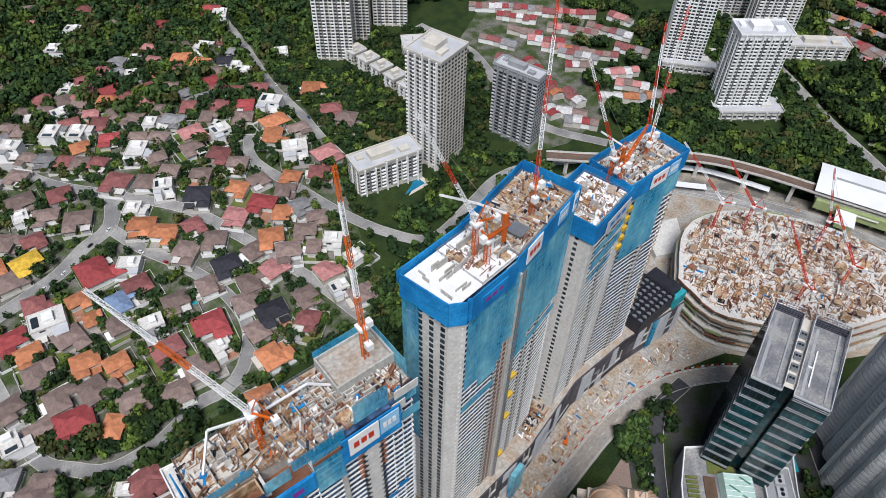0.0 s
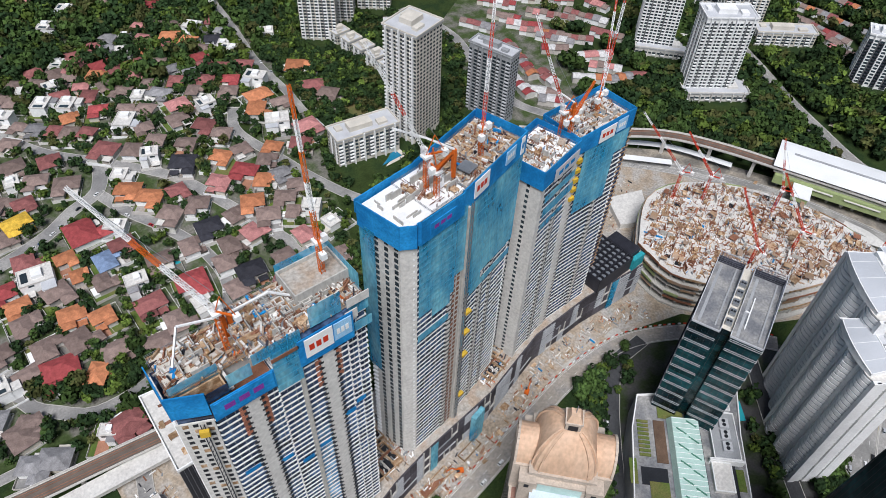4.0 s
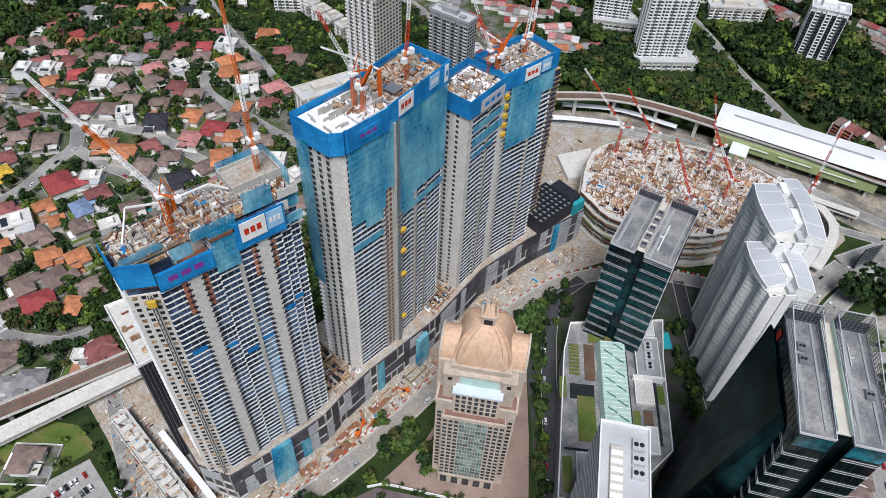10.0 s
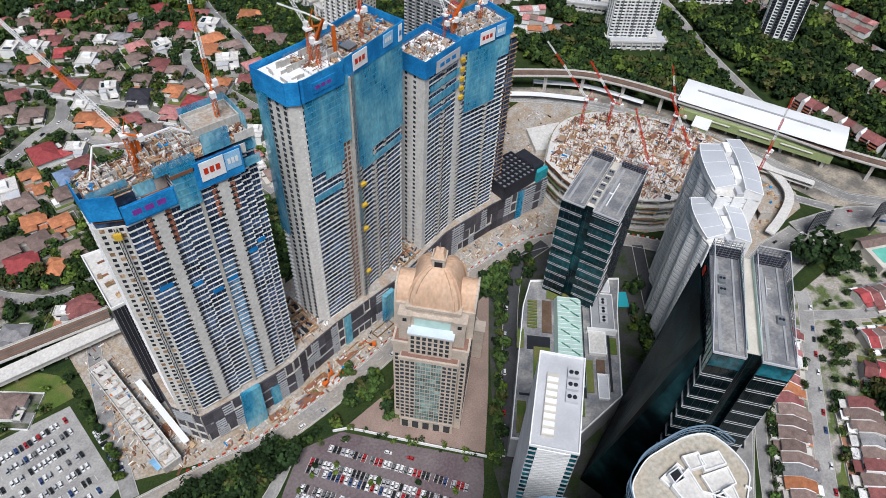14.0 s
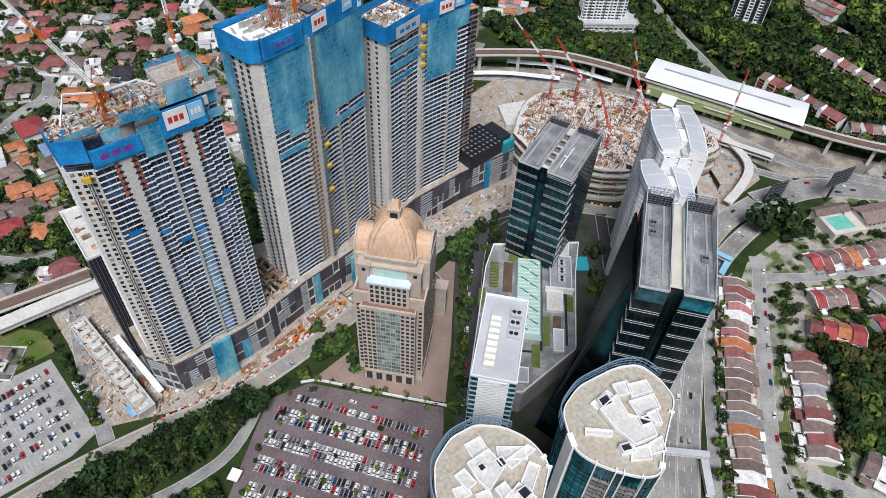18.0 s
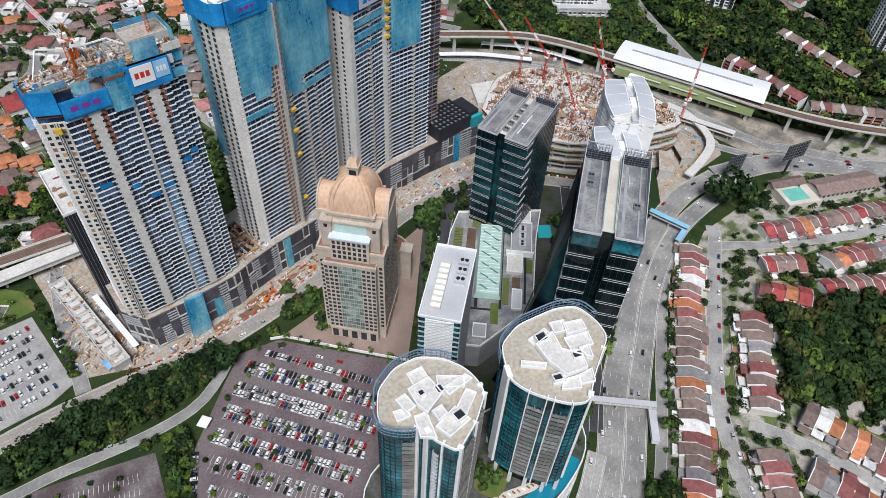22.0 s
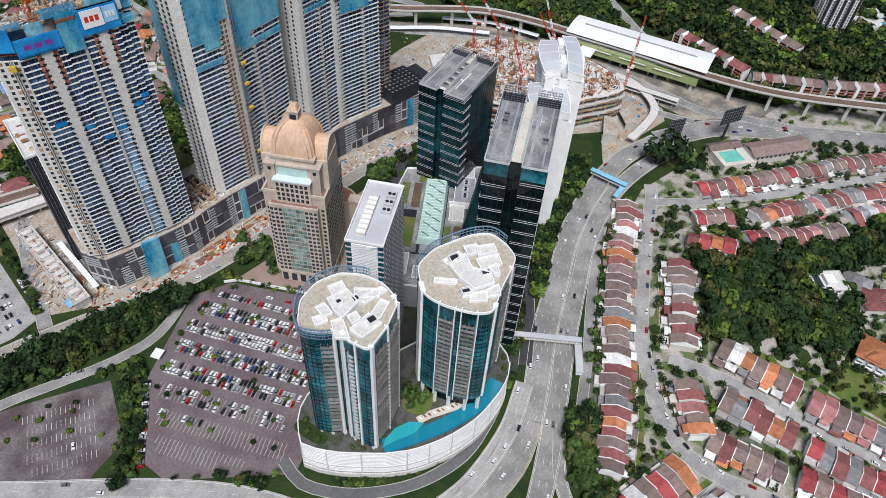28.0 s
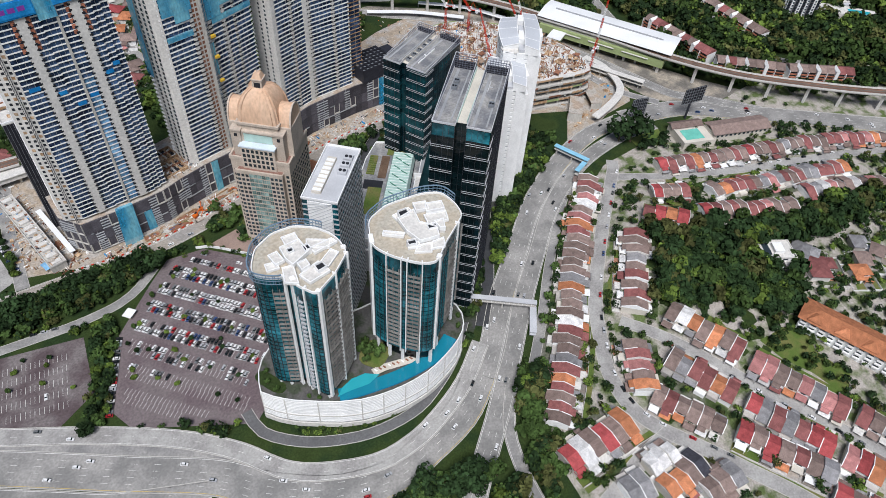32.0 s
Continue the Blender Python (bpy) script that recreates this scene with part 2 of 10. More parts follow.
def smooth(points, step=6.0):
    """Points along a curve through the given ones."""
    p = [Vector(q).to_2d() for q in points]
    p = [p[0] * 2 - p[1]] + p + [p[-1] * 2 - p[-2]]
    out = []
    for i in range(1, len(p) - 2):
        n = max(1, int((p[i + 1] - p[i]).length / step))
        for k in range(n):
            t = k / n
            out.append(0.5 * (2 * p[i] + (p[i + 1] - p[i - 1]) * t + (2 * p[i - 1] - 5 * p[i] + 4 * p[i + 1] - p[i + 2]) * t * t + (3 * p[i] - p[i - 1] - 3 * p[i + 1] + p[i + 2]) * t ** 3))
    return out + [p[-2]]


def sides(line, offset):
    out = []
    for i, q in enumerate(line):
        d = (line[min(i + 1, len(line) - 1)] - line[max(i - 1, 0)]).normalized()
        out.append(q + Vector((d.y, -d.x)) * offset)
    return out


def strip(line, left, right, lift, thick=0.0, ground=True):
    """A band along a line; left and right are offsets across it."""
    s = Shape()
    a, b = sides(line, left), sides(line, right)
    lo = [[(q.x, q.y, (height(q.x, q.y) if ground else 0) + lift) for q in side] for side in (a, b)]
    n = len(line)
    if not thick:
        return s.add(lo[0] + lo[1], [(i, n + i, n + i + 1, i + 1) for i in range(n - 1)])
    v = lo[0] + lo[1] + [(x, y, z - thick) for x, y, z in lo[0] + lo[1]]
    f = [(0, 2 * n, 3 * n, n), (n - 1, 2 * n - 1, 4 * n - 1, 3 * n - 1)]
    for i in range(n - 1):
        f += [(i, n + i, n + i + 1, i + 1), (2 * n + i, 2 * n + i + 1, 3 * n + i + 1, 3 * n + i), (i, i + 1, 2 * n + i + 1, 2 * n + i), (n + i, 3 * n + i, 3 * n + i + 1, n + i + 1)]
    return s.add(v, f)


def dashes(line, offset, width, dash, gap, lift):
    s = Shape()
    side = sides(line, offset)
    far = [0.0]
    for a, b in zip(side, side[1:]):
        far.append(far[-1] + (b - a).length)

    def at(d):
        i = min(max(1, next((k for k, v in enumerate(far) if v >= d), len(far) - 1)), len(far) - 1)
        u = (d - far[i - 1]) / max(1e-6, far[i] - far[i - 1])
        return side[i - 1].lerp(side[i], u)
    d = 0.0
    while d + dash < far[-1]:
        a, b = at(d), at(d + dash)
        c = Vector(((b - a).y, -(b - a).x)).normalized() * width / 2
        s.add([(q.x, q.y, height(q.x, q.y) + lift) for q in (a - c, a + c, b + c, b - c)], [(0, 1, 2, 3)])
        d += dash + gap
    return s


def flat(name, plan, lift, material, label, category="ground", step=12.0, thick=0.0):
    """A piece of ground inside a plan, laid on the terrain; with a thickness it is a slab."""
    if thick:
        return tagged(part(name, Shape().prism(plan, lift - thick, lift), material), label, category, kind="structure")
    bm = bmesh.new()
    bm.faces.new([bm.verts.new((x, y, 0)) for x, y in plan])
    bmesh.ops.triangulate(bm, faces=bm.faces[:])
    for _ in range(5):
        long = [e for e in bm.edges if e.calc_length() > step * 2]
        if not long:
            break
        bmesh.ops.subdivide_edges(bm, edges=long, cuts=1)
        bmesh.ops.triangulate(bm, faces=[f for f in bm.faces if len(f.verts) > 3])
    for v in bm.verts:
        v.co.z = height(v.co.x, v.co.y) + lift
    bmesh.ops.recalc_face_normals(bm, faces=bm.faces[:])
    for f in bm.faces:
        f.normal_update()
        if f.normal.z < 0:
            f.normal_flip()
    me = bpy.data.meshes.new(name)
    bm.to_mesh(me)
    bm.free()
    me.materials.append(material)
    return tagged(new(name, me), label, category, kind="structure")


# ---- ground ----
def spread(lo, mid0, mid1, hi, fine, coarse):
    return list(np.arange(lo, mid0, coarse)) + list(np.arange(mid0, mid1, fine)) + list(np.arange(mid1, hi + 1, coarse))


gx, gy = spread(-1500, -160, 700, 2900, 10, 70), spread(-1400, -400, 760, 2900, 10, 70)
ground = Shape()
ground.v = [(x, y, height(x, y)) for y in gy for x in gx]
ground.f = [(j * len(gx) + i, j * len(gx) + i + 1, (j + 1) * len(gx) + i + 1, (j + 1) * len(gx) + i) for j in range(len(gy) - 1) for i in range(len(gx) - 1)]
tagged(part("ground", ground, GRASS), "uneven green ground with grass and scrub between the buildings", "ground", kind="structure")

LEVEL = [0.10]


def road(name, points, width, material=LANE, label="grey asphalt residential street", marks=(), kerb=True, lift=None):
    """A carriageway with raised kerbs and, in marks, (offset, dash, gap, width, material) lines on it."""
    line = smooth(points)
    LEVEL[0] += 0.012
    h = lift or LEVEL[0]
    ob = tagged(part(name, strip(line, -width / 2, width / 2, h), material), label, "road", kind="structure")
    if kerb:
        part("kerb", strip(line, -width / 2 - 0.35, -width / 2, h + 0.12, 0.3), CONCRETE, ob)
        part("kerb", strip(line, width / 2, width / 2 + 0.35, h + 0.12, 0.3), CONCRETE, ob)
    for offset, dash, gap, w, m in marks:
        part("lane_marking", strip(line, offset - w / 2, offset + w / 2, h + 0.02) if not gap else dashes(line, offset, w, dash, gap, h + 0.02), m, ob)
    return ob


def lanes(width, n, yellow=False):
    m = [(-width / 2 + 0.6, 0, 0, 0.2, PAINT), (width / 2 - 0.6, 0, 0, 0.2, YELLOW if yellow else PAINT)]
    return m + [(-width / 2 + 0.6 + (width - 1.2) * i / n, 3.5, 9.0, 0.16, PAINT) for i in range(1, n)]


# paved and planted ground of the housing areas
flat("ground", [(362, -58), (600, -60), (760, -140), (640, -360), (120, -360), (140, -250), (150, -205), (200, -172), (310, -78)], 0.05, YARDS, "paved yards and planted strips between the terraces")
flat("ground", [(-100, 236), (-40, 232), (60, 236), (150, 236), (205, 400), (240, 600), (160, 720), (-60, 660), (-140, 420)], 0.05, GARDENS, "gardens, drives and yards between the villas")
flat("ground", [(330, 300), (372, 290), (450, 300), (500, 400), (600, 470), (480, 520), (400, 470)], 0.05, GARDENS, "gardens and paved ground among far houses")
# motorway and its ramps
WEST = [(-156, 16), (-100.1, -28.4), (-66.4, -56.6), (-42, -77.6), (-5, -108.5), (14, -132.5), (38, -153.5), (60, -164), (76, -167), (94.5, -165), (115, -162.3), (130.5, -157.5), (150, -146.5)]
EAST = [(151, -148.1), (171.4, -134.5), (203, -108.8), (246, -81), (284, -56), (331, -35), (381, -23), (424, -25)]
FARTHER = [(424, -25), (474, -42), (506, -68), (540, -100), (580, -138), (625, -180), (760, -300)]
MAIN = WEST + EAST[1:] + FARTHER[1:]
road("road", WEST, 20, ASPHALT, "grey asphalt motorway carriageway with white lane lines", lanes(20, 5, True), lift=0.30)
road("road", EAST, 16, ASPHALT, "grey asphalt motorway carriageway with white lane lines", lanes(16, 4, True), lift=0.31)
road("road", FARTHER, 22, ASPHALT, "grey asphalt motorway carriageway with white lane lines", lanes(22, 5, True), lift=0.32)
SLIP = [(-150, 34), (-93, -12), (-45.7, -46.7), (-11.5, -75.7), (7.3, -96.6), (16.2, -109.8), (24.9, -125.5), (39, -139.2), (67.4, -154.4), (90.7, -157), (110.2, -154.1), (138.3, -145), (166, -129)]
road("road", SLIP, 10.5, STREET, "pale concrete slip road with painted edge lines", lanes(10.5, 2), lift=0.42)
road("road", [(-150, 24), (-96.5, -20), (-56, -51.5), (-27, -76.5), (1, -102), (14, -119)], 12, LANE, "grey paved reserve between the carriageways", kerb=False, lift=0.27)
road("road", [(-166, 4), (-110.3, -40.7), (-76.6, -69), (-51, -90), (-9, -114)], 10, ASPHALT, "grey asphalt road joining the motorway", lanes(10, 2), lift=0.28)
OTHER = [(60, -236), (96, -204), (119, -188), (144, -171), (176, -147), (205, -125), (245, -97), (290, -68), (345, -46), (400, -40), (440, -46)]
road("road", OTHER, 13, ASPHALT, "grey asphalt motorway carriageway with white lane lines", lanes(13, 3), lift=0.36)
road("road", [(118, -250), (124, -223), (130, -203), (140, -184), (160, -164)], 7, LANE, "grey asphalt ramp beside a wooded verge", lanes(7, 1), lift=0.33)
road("road", [(182, -161), (211, -139), (246, -110), (284, -82), (312, -64), (345, -60)], 6, LANE, "grey concrete side ramp with solid parapets", kerb=True)
road("road", [(700, 420), (617, 248), (582, 182), (559, 130), (545, 95), (530, 40)], 17, ASPHALT, "grey two-way highway between wooded slopes", lanes(17, 4))
# streets of the terraces
road("street", [(372, -58), (364, -66), (316, -99), (278, -127), (247, -153), (226, -178), (214, -195), (207, -218), (210, -238), (222, -266), (231, -289), (240, -313), (250, -350)], 9, STREET)
road("street", [(355, -72), (393, -99), (447, -127), (497, -149), (548, -172), (600, -198), (680, -230)], 8, STREET)
road("street", [(250, -172), (263, -200), (274, -236), (283, -267), (292, -292), (303, -328), (315, -365)], 8, STREET)
road("street", [(212, -243), (183, -244), (165, -247), (140, -250)], 9, STREET)
# lanes between the villas
road("street", [(-40, 600), (-7, 542), (16, 489), (48, 443), (84, 392), (103, 344), (124, 282), (133, 242)], 8)
road("street", [(48, 443), (35, 414), (13, 406), (-10, 394), (-50, 385), (-110, 375)], 11)
road("street", [(34, 411), (44, 380), (61, 344), (72, 309), (71, 277), (55, 254), (40, 247), (20, 248), (-2, 240), (-31, 240), (-48, 253), (-62, 273), (-66, 325), (-70, 380)], 8)
road("street", [(250, 760), (234, 632), (224, 570), (209, 495), (206, 440), (203, 400)], 7)
road("street", [(157, 436), (146, 406), (160, 356), (170, 326), (187, 292), (212, 268), (260, 280), (295, 290), (330, 285), (380, 262)], 8)
road("street", [(390, 520), (400, 450), (380, 380), (372, 320), (400, 270)], 9)
road("street", [(-160, 300), (-120, 240), (-60, 228)], 6)

# building site along the towers, and the road that bends past it
flat("building_site", [(-42, 92), (-12, 80), (22, 70), (62, 71), (104, 76), (150, 86), (200, 96), (250, 95), (300, 80), (330, 45), (395, 10), (430, 0), (455, 60), (440, 150), (390, 225), (330, 215), (250, 190), (150, 160), (60, 170), (-10, 235), (-40, 230), (-38, 160)], 0.06, EARTH, "bare sandy earth and concrete of a building site")
CON = [(-190, 76), (-98, 77), (-61, 77), (-15, 72), (27, 66), (69, 68), (112, 74), (160, 83), (205, 90), (250, 88), (285, 72), (311, 50), (330, 26)]
road("road", CON, 11, DUSTY, "pale dusty road bending past the building site", lanes(11, 2))
road("road", [(-24, 190), (-34, 150), (-40, 110), (-44, 82)], 8, LANE, "grey site road between car park and building site")
LOTPLAN = [(40, 52), (64, 47), (90, 16), (117, -15), (108, -26), (96, -37), (64, -60), (44, -72), (40, -86), (28, -94), (-28, -55), (-33, -38), (-9, 11), (6, 24), (22, 38)]
flat("car_park", LOTPLAN, 0.07, LOT, "worn asphalt car park with painted bays")
flat("car_park", [(-72, 36), (-27, 22), (-36, -20), (-62, -32), (-110, 10), (-130, 50)], 0.07, mat("dark_brown_asphalt", (0.115, 0.088, 0.092), 0.92, vary=0.4, scale=0.05, fine=0.7, second=(0.17, 0.15, 0.148)), "worn dark asphalt car park with painted bays")
flat("car_park", [(-50, 156), (-46, 92), (-62, 86), (-130, 86), (-140, 160)], 0.07, STREET, "grey asphalt car park with painted bays")
flat("plaza", [(66, 48), (92, 18), (120, -13), (150, 18), (200, 74), (165, 66), (125, 62), (100, 52)], 0.09, PAVING, "red-brown paved forecourt around the domed tower")
# the paving colour is darkened for the shade between the office towers
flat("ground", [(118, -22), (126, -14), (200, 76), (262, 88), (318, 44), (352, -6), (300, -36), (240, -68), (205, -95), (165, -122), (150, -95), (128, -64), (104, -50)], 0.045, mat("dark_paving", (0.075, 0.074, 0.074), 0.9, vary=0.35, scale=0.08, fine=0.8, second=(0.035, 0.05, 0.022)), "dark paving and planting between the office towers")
road("street", [(-150, 52), (-100, 44), (-76, 42), (-52, 38), (-26, 34), (0, 34), (16, 40), (30, 50)], 6, LANE, "narrow grey lane behind the tree belt")
road("street", [(128, -24), (160, 10), (190, 42), (215, 66), (236, 80), (262, 82)], 9, SHADED_TAR, "dark asphalt street between the office towers")
road("street", [(175, -120), (205, -92), (240, -50), (268, -14), (292, 14), (315, 40)], 8, SHADED_TAR, "dark asphalt lane behind the office towers")


# ---- the three towers under construction ----
def rect(x0, x1, y0, y1):
    return [(x0, y0), (x1, y0), (x1, y1), (x0, y1)]


def inset(plan, d):
    """The plan drawn in by d (out where d is negative)."""
    out = []
    n = len(plan)
    for i in range(n):
        a, b, c = Vector(plan[i - 1]), Vector(plan[i]), Vector(plan[(i + 1) % n])
        u, w = (b - a).normalized(), (c - b).normalized()
        nu, nw = Vector((-u.y, u.x)), Vector((-w.y, w.x))
        k = nu + nw
        out.append(tuple(b + k * d / max(0.3, k.dot(nu))))
    return out


def rect2(x0, x1, y0, y1):
    return [(x0, y0), (x1, y0), (x1, y1), (x0, y1)]


def rot2(m, x, y, z=0.0):
    return m @ Matrix.Translation((x, y, z))


def wing(parent, m, L, D, z0, z1, fh, piers, single=False, side=True, mullion=3.4, slab=WHITE, depth=0.5, rim=0.85):
    """Storeys of a tower: glazing, slab edges, piers with their small openings, and mullions; its front runs along local x."""
    n = int((z1 - z0) / fh)
    glaze = Shape().box(0.3, L - 0.3, -0.1, D - 0.3, 0.3, fh).mesh("glazing", GLASS_BLUE)
    rim_plan = rect(-0.45, L + 0.75, -depth, D + 0.3)
    edge = Shape().tray(rim_plan, inset(rim_plan, 0.12), 0.0, 0.32, rim).mesh("floor_slab", slab)
    notch = Shape().box(-0.75, 0.75, -0.04, 0.5, 0.0, 1.0).mesh("opening", SHADOW_GAP)
    for k in range(n):
        part("glazing", glaze, None, parent, at=rot2(m, 0, 0, z0 + k * fh))
        part("floor_slab", edge, None, parent, at=rot2(m, 0, 0, z0 + k * fh))
    for a, b in piers:
        part("pier", Shape().box(a, b, -depth - 0.5, 0.6, z0, z1 - 1), PALE, parent, "unpainted pale concrete pier", at=m)
        joined = Shape()
        for k in range(n - 3):
            for x in (a + 0.3, b - 0.3):
                if single:
                    part("opening", notch, None, parent, at=rot2(m, x, -depth - 0.5, z0 + k * fh + 1.6))
                else:
                    joined.box(x - 0.75, x + 0.75, -depth - 0.54, -depth, z0 + k * fh + 1.6, z0 + k * fh + 2.6)
        if not single:
            tagged(part("opening", joined, SHADOW_GAP, parent, at=m), kind="stuff")
    for i in range(1, int(L / mullion)):
        x = i * mullion
        if not any(a - 0.4 < x < b + 0.4 for a, b in piers):
            part("mullion", Shape().box(x - 0.13, x + 0.13, -0.3, 0.1, z0, z1 - 1), STEEL, parent, at=m)


def side_wall(parent, m, D, z0, z1, fh, columns):
    """The blind end of a tower: concrete with columns of small windows."""
    part("end_wall", Shape().box(-0.9, 0.4, -0.9, D, z0, z1), PALE, parent, "bare concrete end wall", at=m)
    pane = Shape().box(-0.05, 0.3, -0.85, 0.85, 0.0, 1.7).mesh("window", WINDOW)
    for k in range(int((z1 - z0) / fh) - 1):
        for y in columns:
            part("window", pane, None, parent, at=rot2(m, -0.9, y, z0 + k * fh + 1.2))


def netting(parent, m, x0, x1, y, z0, z1, material=NET):
    """Safety netting on scaffold tubes in front of a facade."""
    part("safety_net", Shape().box(x0, x1, y - 0.12, y, z0, z1), material, parent, "blue mesh safety netting", at=m)
    tubes = Shape()
    step = 3.25
    for i in range(int((x1 - x0) / 6) + 1):
        tubes.box(x0 + i * 6 - 0.04, x0 + i * 6 + 0.04, y - 0.2, y - 0.12, z0, z1)
    for i in range(int((z1 - z0) / step)):
        tubes.box(x0, x1, y - 0.19, y - 0.125, z0 + i * step, z0 + i * step + 0.1)
    part("scaffold", tubes, mat("net_seams", (0.07, 0.34, 0.50), 0.8) if "net_seams" not in bpy.data.materials else bpy.data.materials["net_seams"], parent, at=m)


def screen(parent, m, plan, z0, z1):
    """A solid blue climbing screen round the top storeys."""
    for (xa, ya), (xb, yb) in zip(plan, plan[1:] + plan[:1]):
        d = Vector((xb - xa, yb - ya)).normalized() * 0.05
        nx, ny = d.y * 8, -d.x * 8
        part("screen", Shape().prism([(xa - d.x, ya - d.y), (xb + d.x, yb + d.y), (xb + d.x - nx, yb + d.y - ny), (xa - d.x - nx, ya - d.y - ny)][::-1], z0, z1), BLUE, parent, at=m)


def board(m, x, z, w, h, y, colour, text_colour, label, rows=1, parent=None):
    """A sign board with plain bars for its mark."""
    ob = thing("sign_board", rot2(m, x, y, z), label, "sign")
    part("panel", Shape().box(0, w, -0.3, 0, 0, h), colour, ob)
    bars = Shape()
    for i in range(rows):
        k = 3 if rows == 1 else 1
        for j in range(k):
            bars.box(w * (0.14 + 0.74 * j / k), w * (0.14 + 0.74 * (j + 0.72) / k), -0.36, -0.3, h * (0.34 + i * 0.3), h * (0.66 + i * 0.3))
    part("mark", bars, text_colour, ob, "red mark on the board")
    return ob


def deck(parent, m, L, D, z, seed, material=RAW):
    part("top_deck", Shape().box(0, L, 0, D, z - 0.4, z), material, parent, "stained top slab in the open", at=m)
    rng = random.Random(seed)
    for _ in range(int(L / 2.2)):
        walls = Shape()
        x, y = rng.uniform(3, L - 8), rng.uniform(2, D - 5)
        h = rng.choice([0.9, 1.6, 2.4, 3.0])
        if rng.random() < 0.5:
            walls.box(x, x + rng.uniform(2, 6), y, y + 0.35, z, z + h)
        else:
            walls.box(x, x + 0.35, y, y + rng.uniform(2, 5), z, z + h)
        part("shear_wall", walls, CONCRETE, parent, at=m)


def site_clutter(m, L, D, z, seed, count):
    """Loose building material: timber stacks, formwork tables, pallets of blocks, rebar bundles."""
    rng = random.Random(seed)
    for _ in range(int(count * 0.42)):
        at = rot2(m, rng.uniform(2, L - 3), rng.uniform(2, D - 3), z) @ pose(0, 0, 0, 0, 0, rng.choice([0, 90, 0, 90, 20, 65]))
        k = rng.random()
        if k < 0.4:
            ends = [(rng.uniform(1.2, 2.2), rng.uniform(1.2, 2.2), i * 0.42 - 1) for i in range(5)]
            plan = [q for a, b, y in ends for q in ((b, y), (b, y + 0.42))] + [q for a, b, y in ends[::-1] for q in ((-a, y + 0.42), (-a, y))]
            s = Shape().prism(plan, 0, rng.uniform(0.25, 0.7))
            ob = tagged(part("timber_stack", s, TIMBER, at=at), "stack of brown formwork timber on the concrete deck", "timber stack", "building material on the decks")
        elif k < 0.65:
            s = Shape()
            w, d = rng.uniform(1.5, 3.2), rng.uniform(1.0, 2.0)
            s.box(-w, w, -d, d, 1.1, 1.3)
            for x in (-w + 0.2, w - 0.4):
                for y in (-d + 0.2, d - 0.4):
                    s.box(x, x + 0.2, y, y + 0.2, 0, 1.1)
            tagged(part("formwork_table", s, TIMBER if rng.random() < 0.5 else RAW, at=at), "formwork table standing on the concrete deck", "formwork", "building material on the decks")
        elif k < 0.85:
            s = Shape()
            for i in range(7):
                s.bar((-2.8, i * 0.22 - 0.7, 0.06 + 0.05 * (i % 2)), (2.8, i * 0.24 - 0.8, 0.06 + 0.05 * (i % 2)), 0.14)
            tagged(part("rebar_bundle", s, RUST, at=at), "bundle of rusty steel bars on the deck", "rebar", "building material on the decks")
        else:
            s = Shape().box(-0.9, 0.9, -0.7, 0.7, 0, 0.15).box(-0.8, 0.8, -0.6, 0.6, 0.15, rng.uniform(0.9, 1.6))
            tagged(part("block_pallet", s, rng.choice([WHITE, BLUE, PALE]), at=at), "wrapped pallet of building blocks on the deck", "pallet", "building material on the decks")


def starters(parent, m, L, D, z, seed, count):
    """Starter bars, scaffold tubes and guard rails on an open deck, too many to count."""
    rng = random.Random(seed)
    s = Shape()
    for _ in range(count):
        x, y = rng.uniform(0.5, L - 1), rng.uniform(0.5, D - 1)
        k = rng.random()
        if k < 0.5:
            for i in range(4):
                s.bar((x + 0.35 * (i % 2), y + 0.35 * (i // 2), z), (x + 0.35 * (i % 2), y + 0.35 * (i // 2), z + rng.uniform(1.2, 2.6)), 0.09)
        else:
            a = rng.uniform(2, 6)
            h = z + rng.uniform(0.2, 1.4)
            if k < 0.75:
                s.bar((x, y, h), (min(L, x + a), y, h), 0.14)
            else:
                s.bar((x, y, h), (x, min(D, y + a), h), 0.14)
    tagged(part("starter_bar", s, RUST, parent, "rusty starter bars and scaffold tubes", at=m), kind="stuff")
    rail = Shape()
    for a, b in (((0, 0), (L, 0)), ((L, 0), (L, D)), ((L, D), (0, D)), ((0, D), (0, 0))):
        for h in (0.6, 1.2):
            rail.bar((*a, z + h), (*b, z + h), 0.1)
        d = math.hypot(b[0] - a[0], b[1] - a[1])
        for i in range(int(d / 2.5)):
            u = i * 2.5 / d
            rail.bar((a[0] + (b[0] - a[0]) * u, a[1] + (b[1] - a[1]) * u, z), (a[0] + (b[0] - a[0]) * u, a[1] + (b[1] - a[1]) * u, z + 1.3), 0.1)
    part("guard_rail", rail, STEEL, parent, at=m)


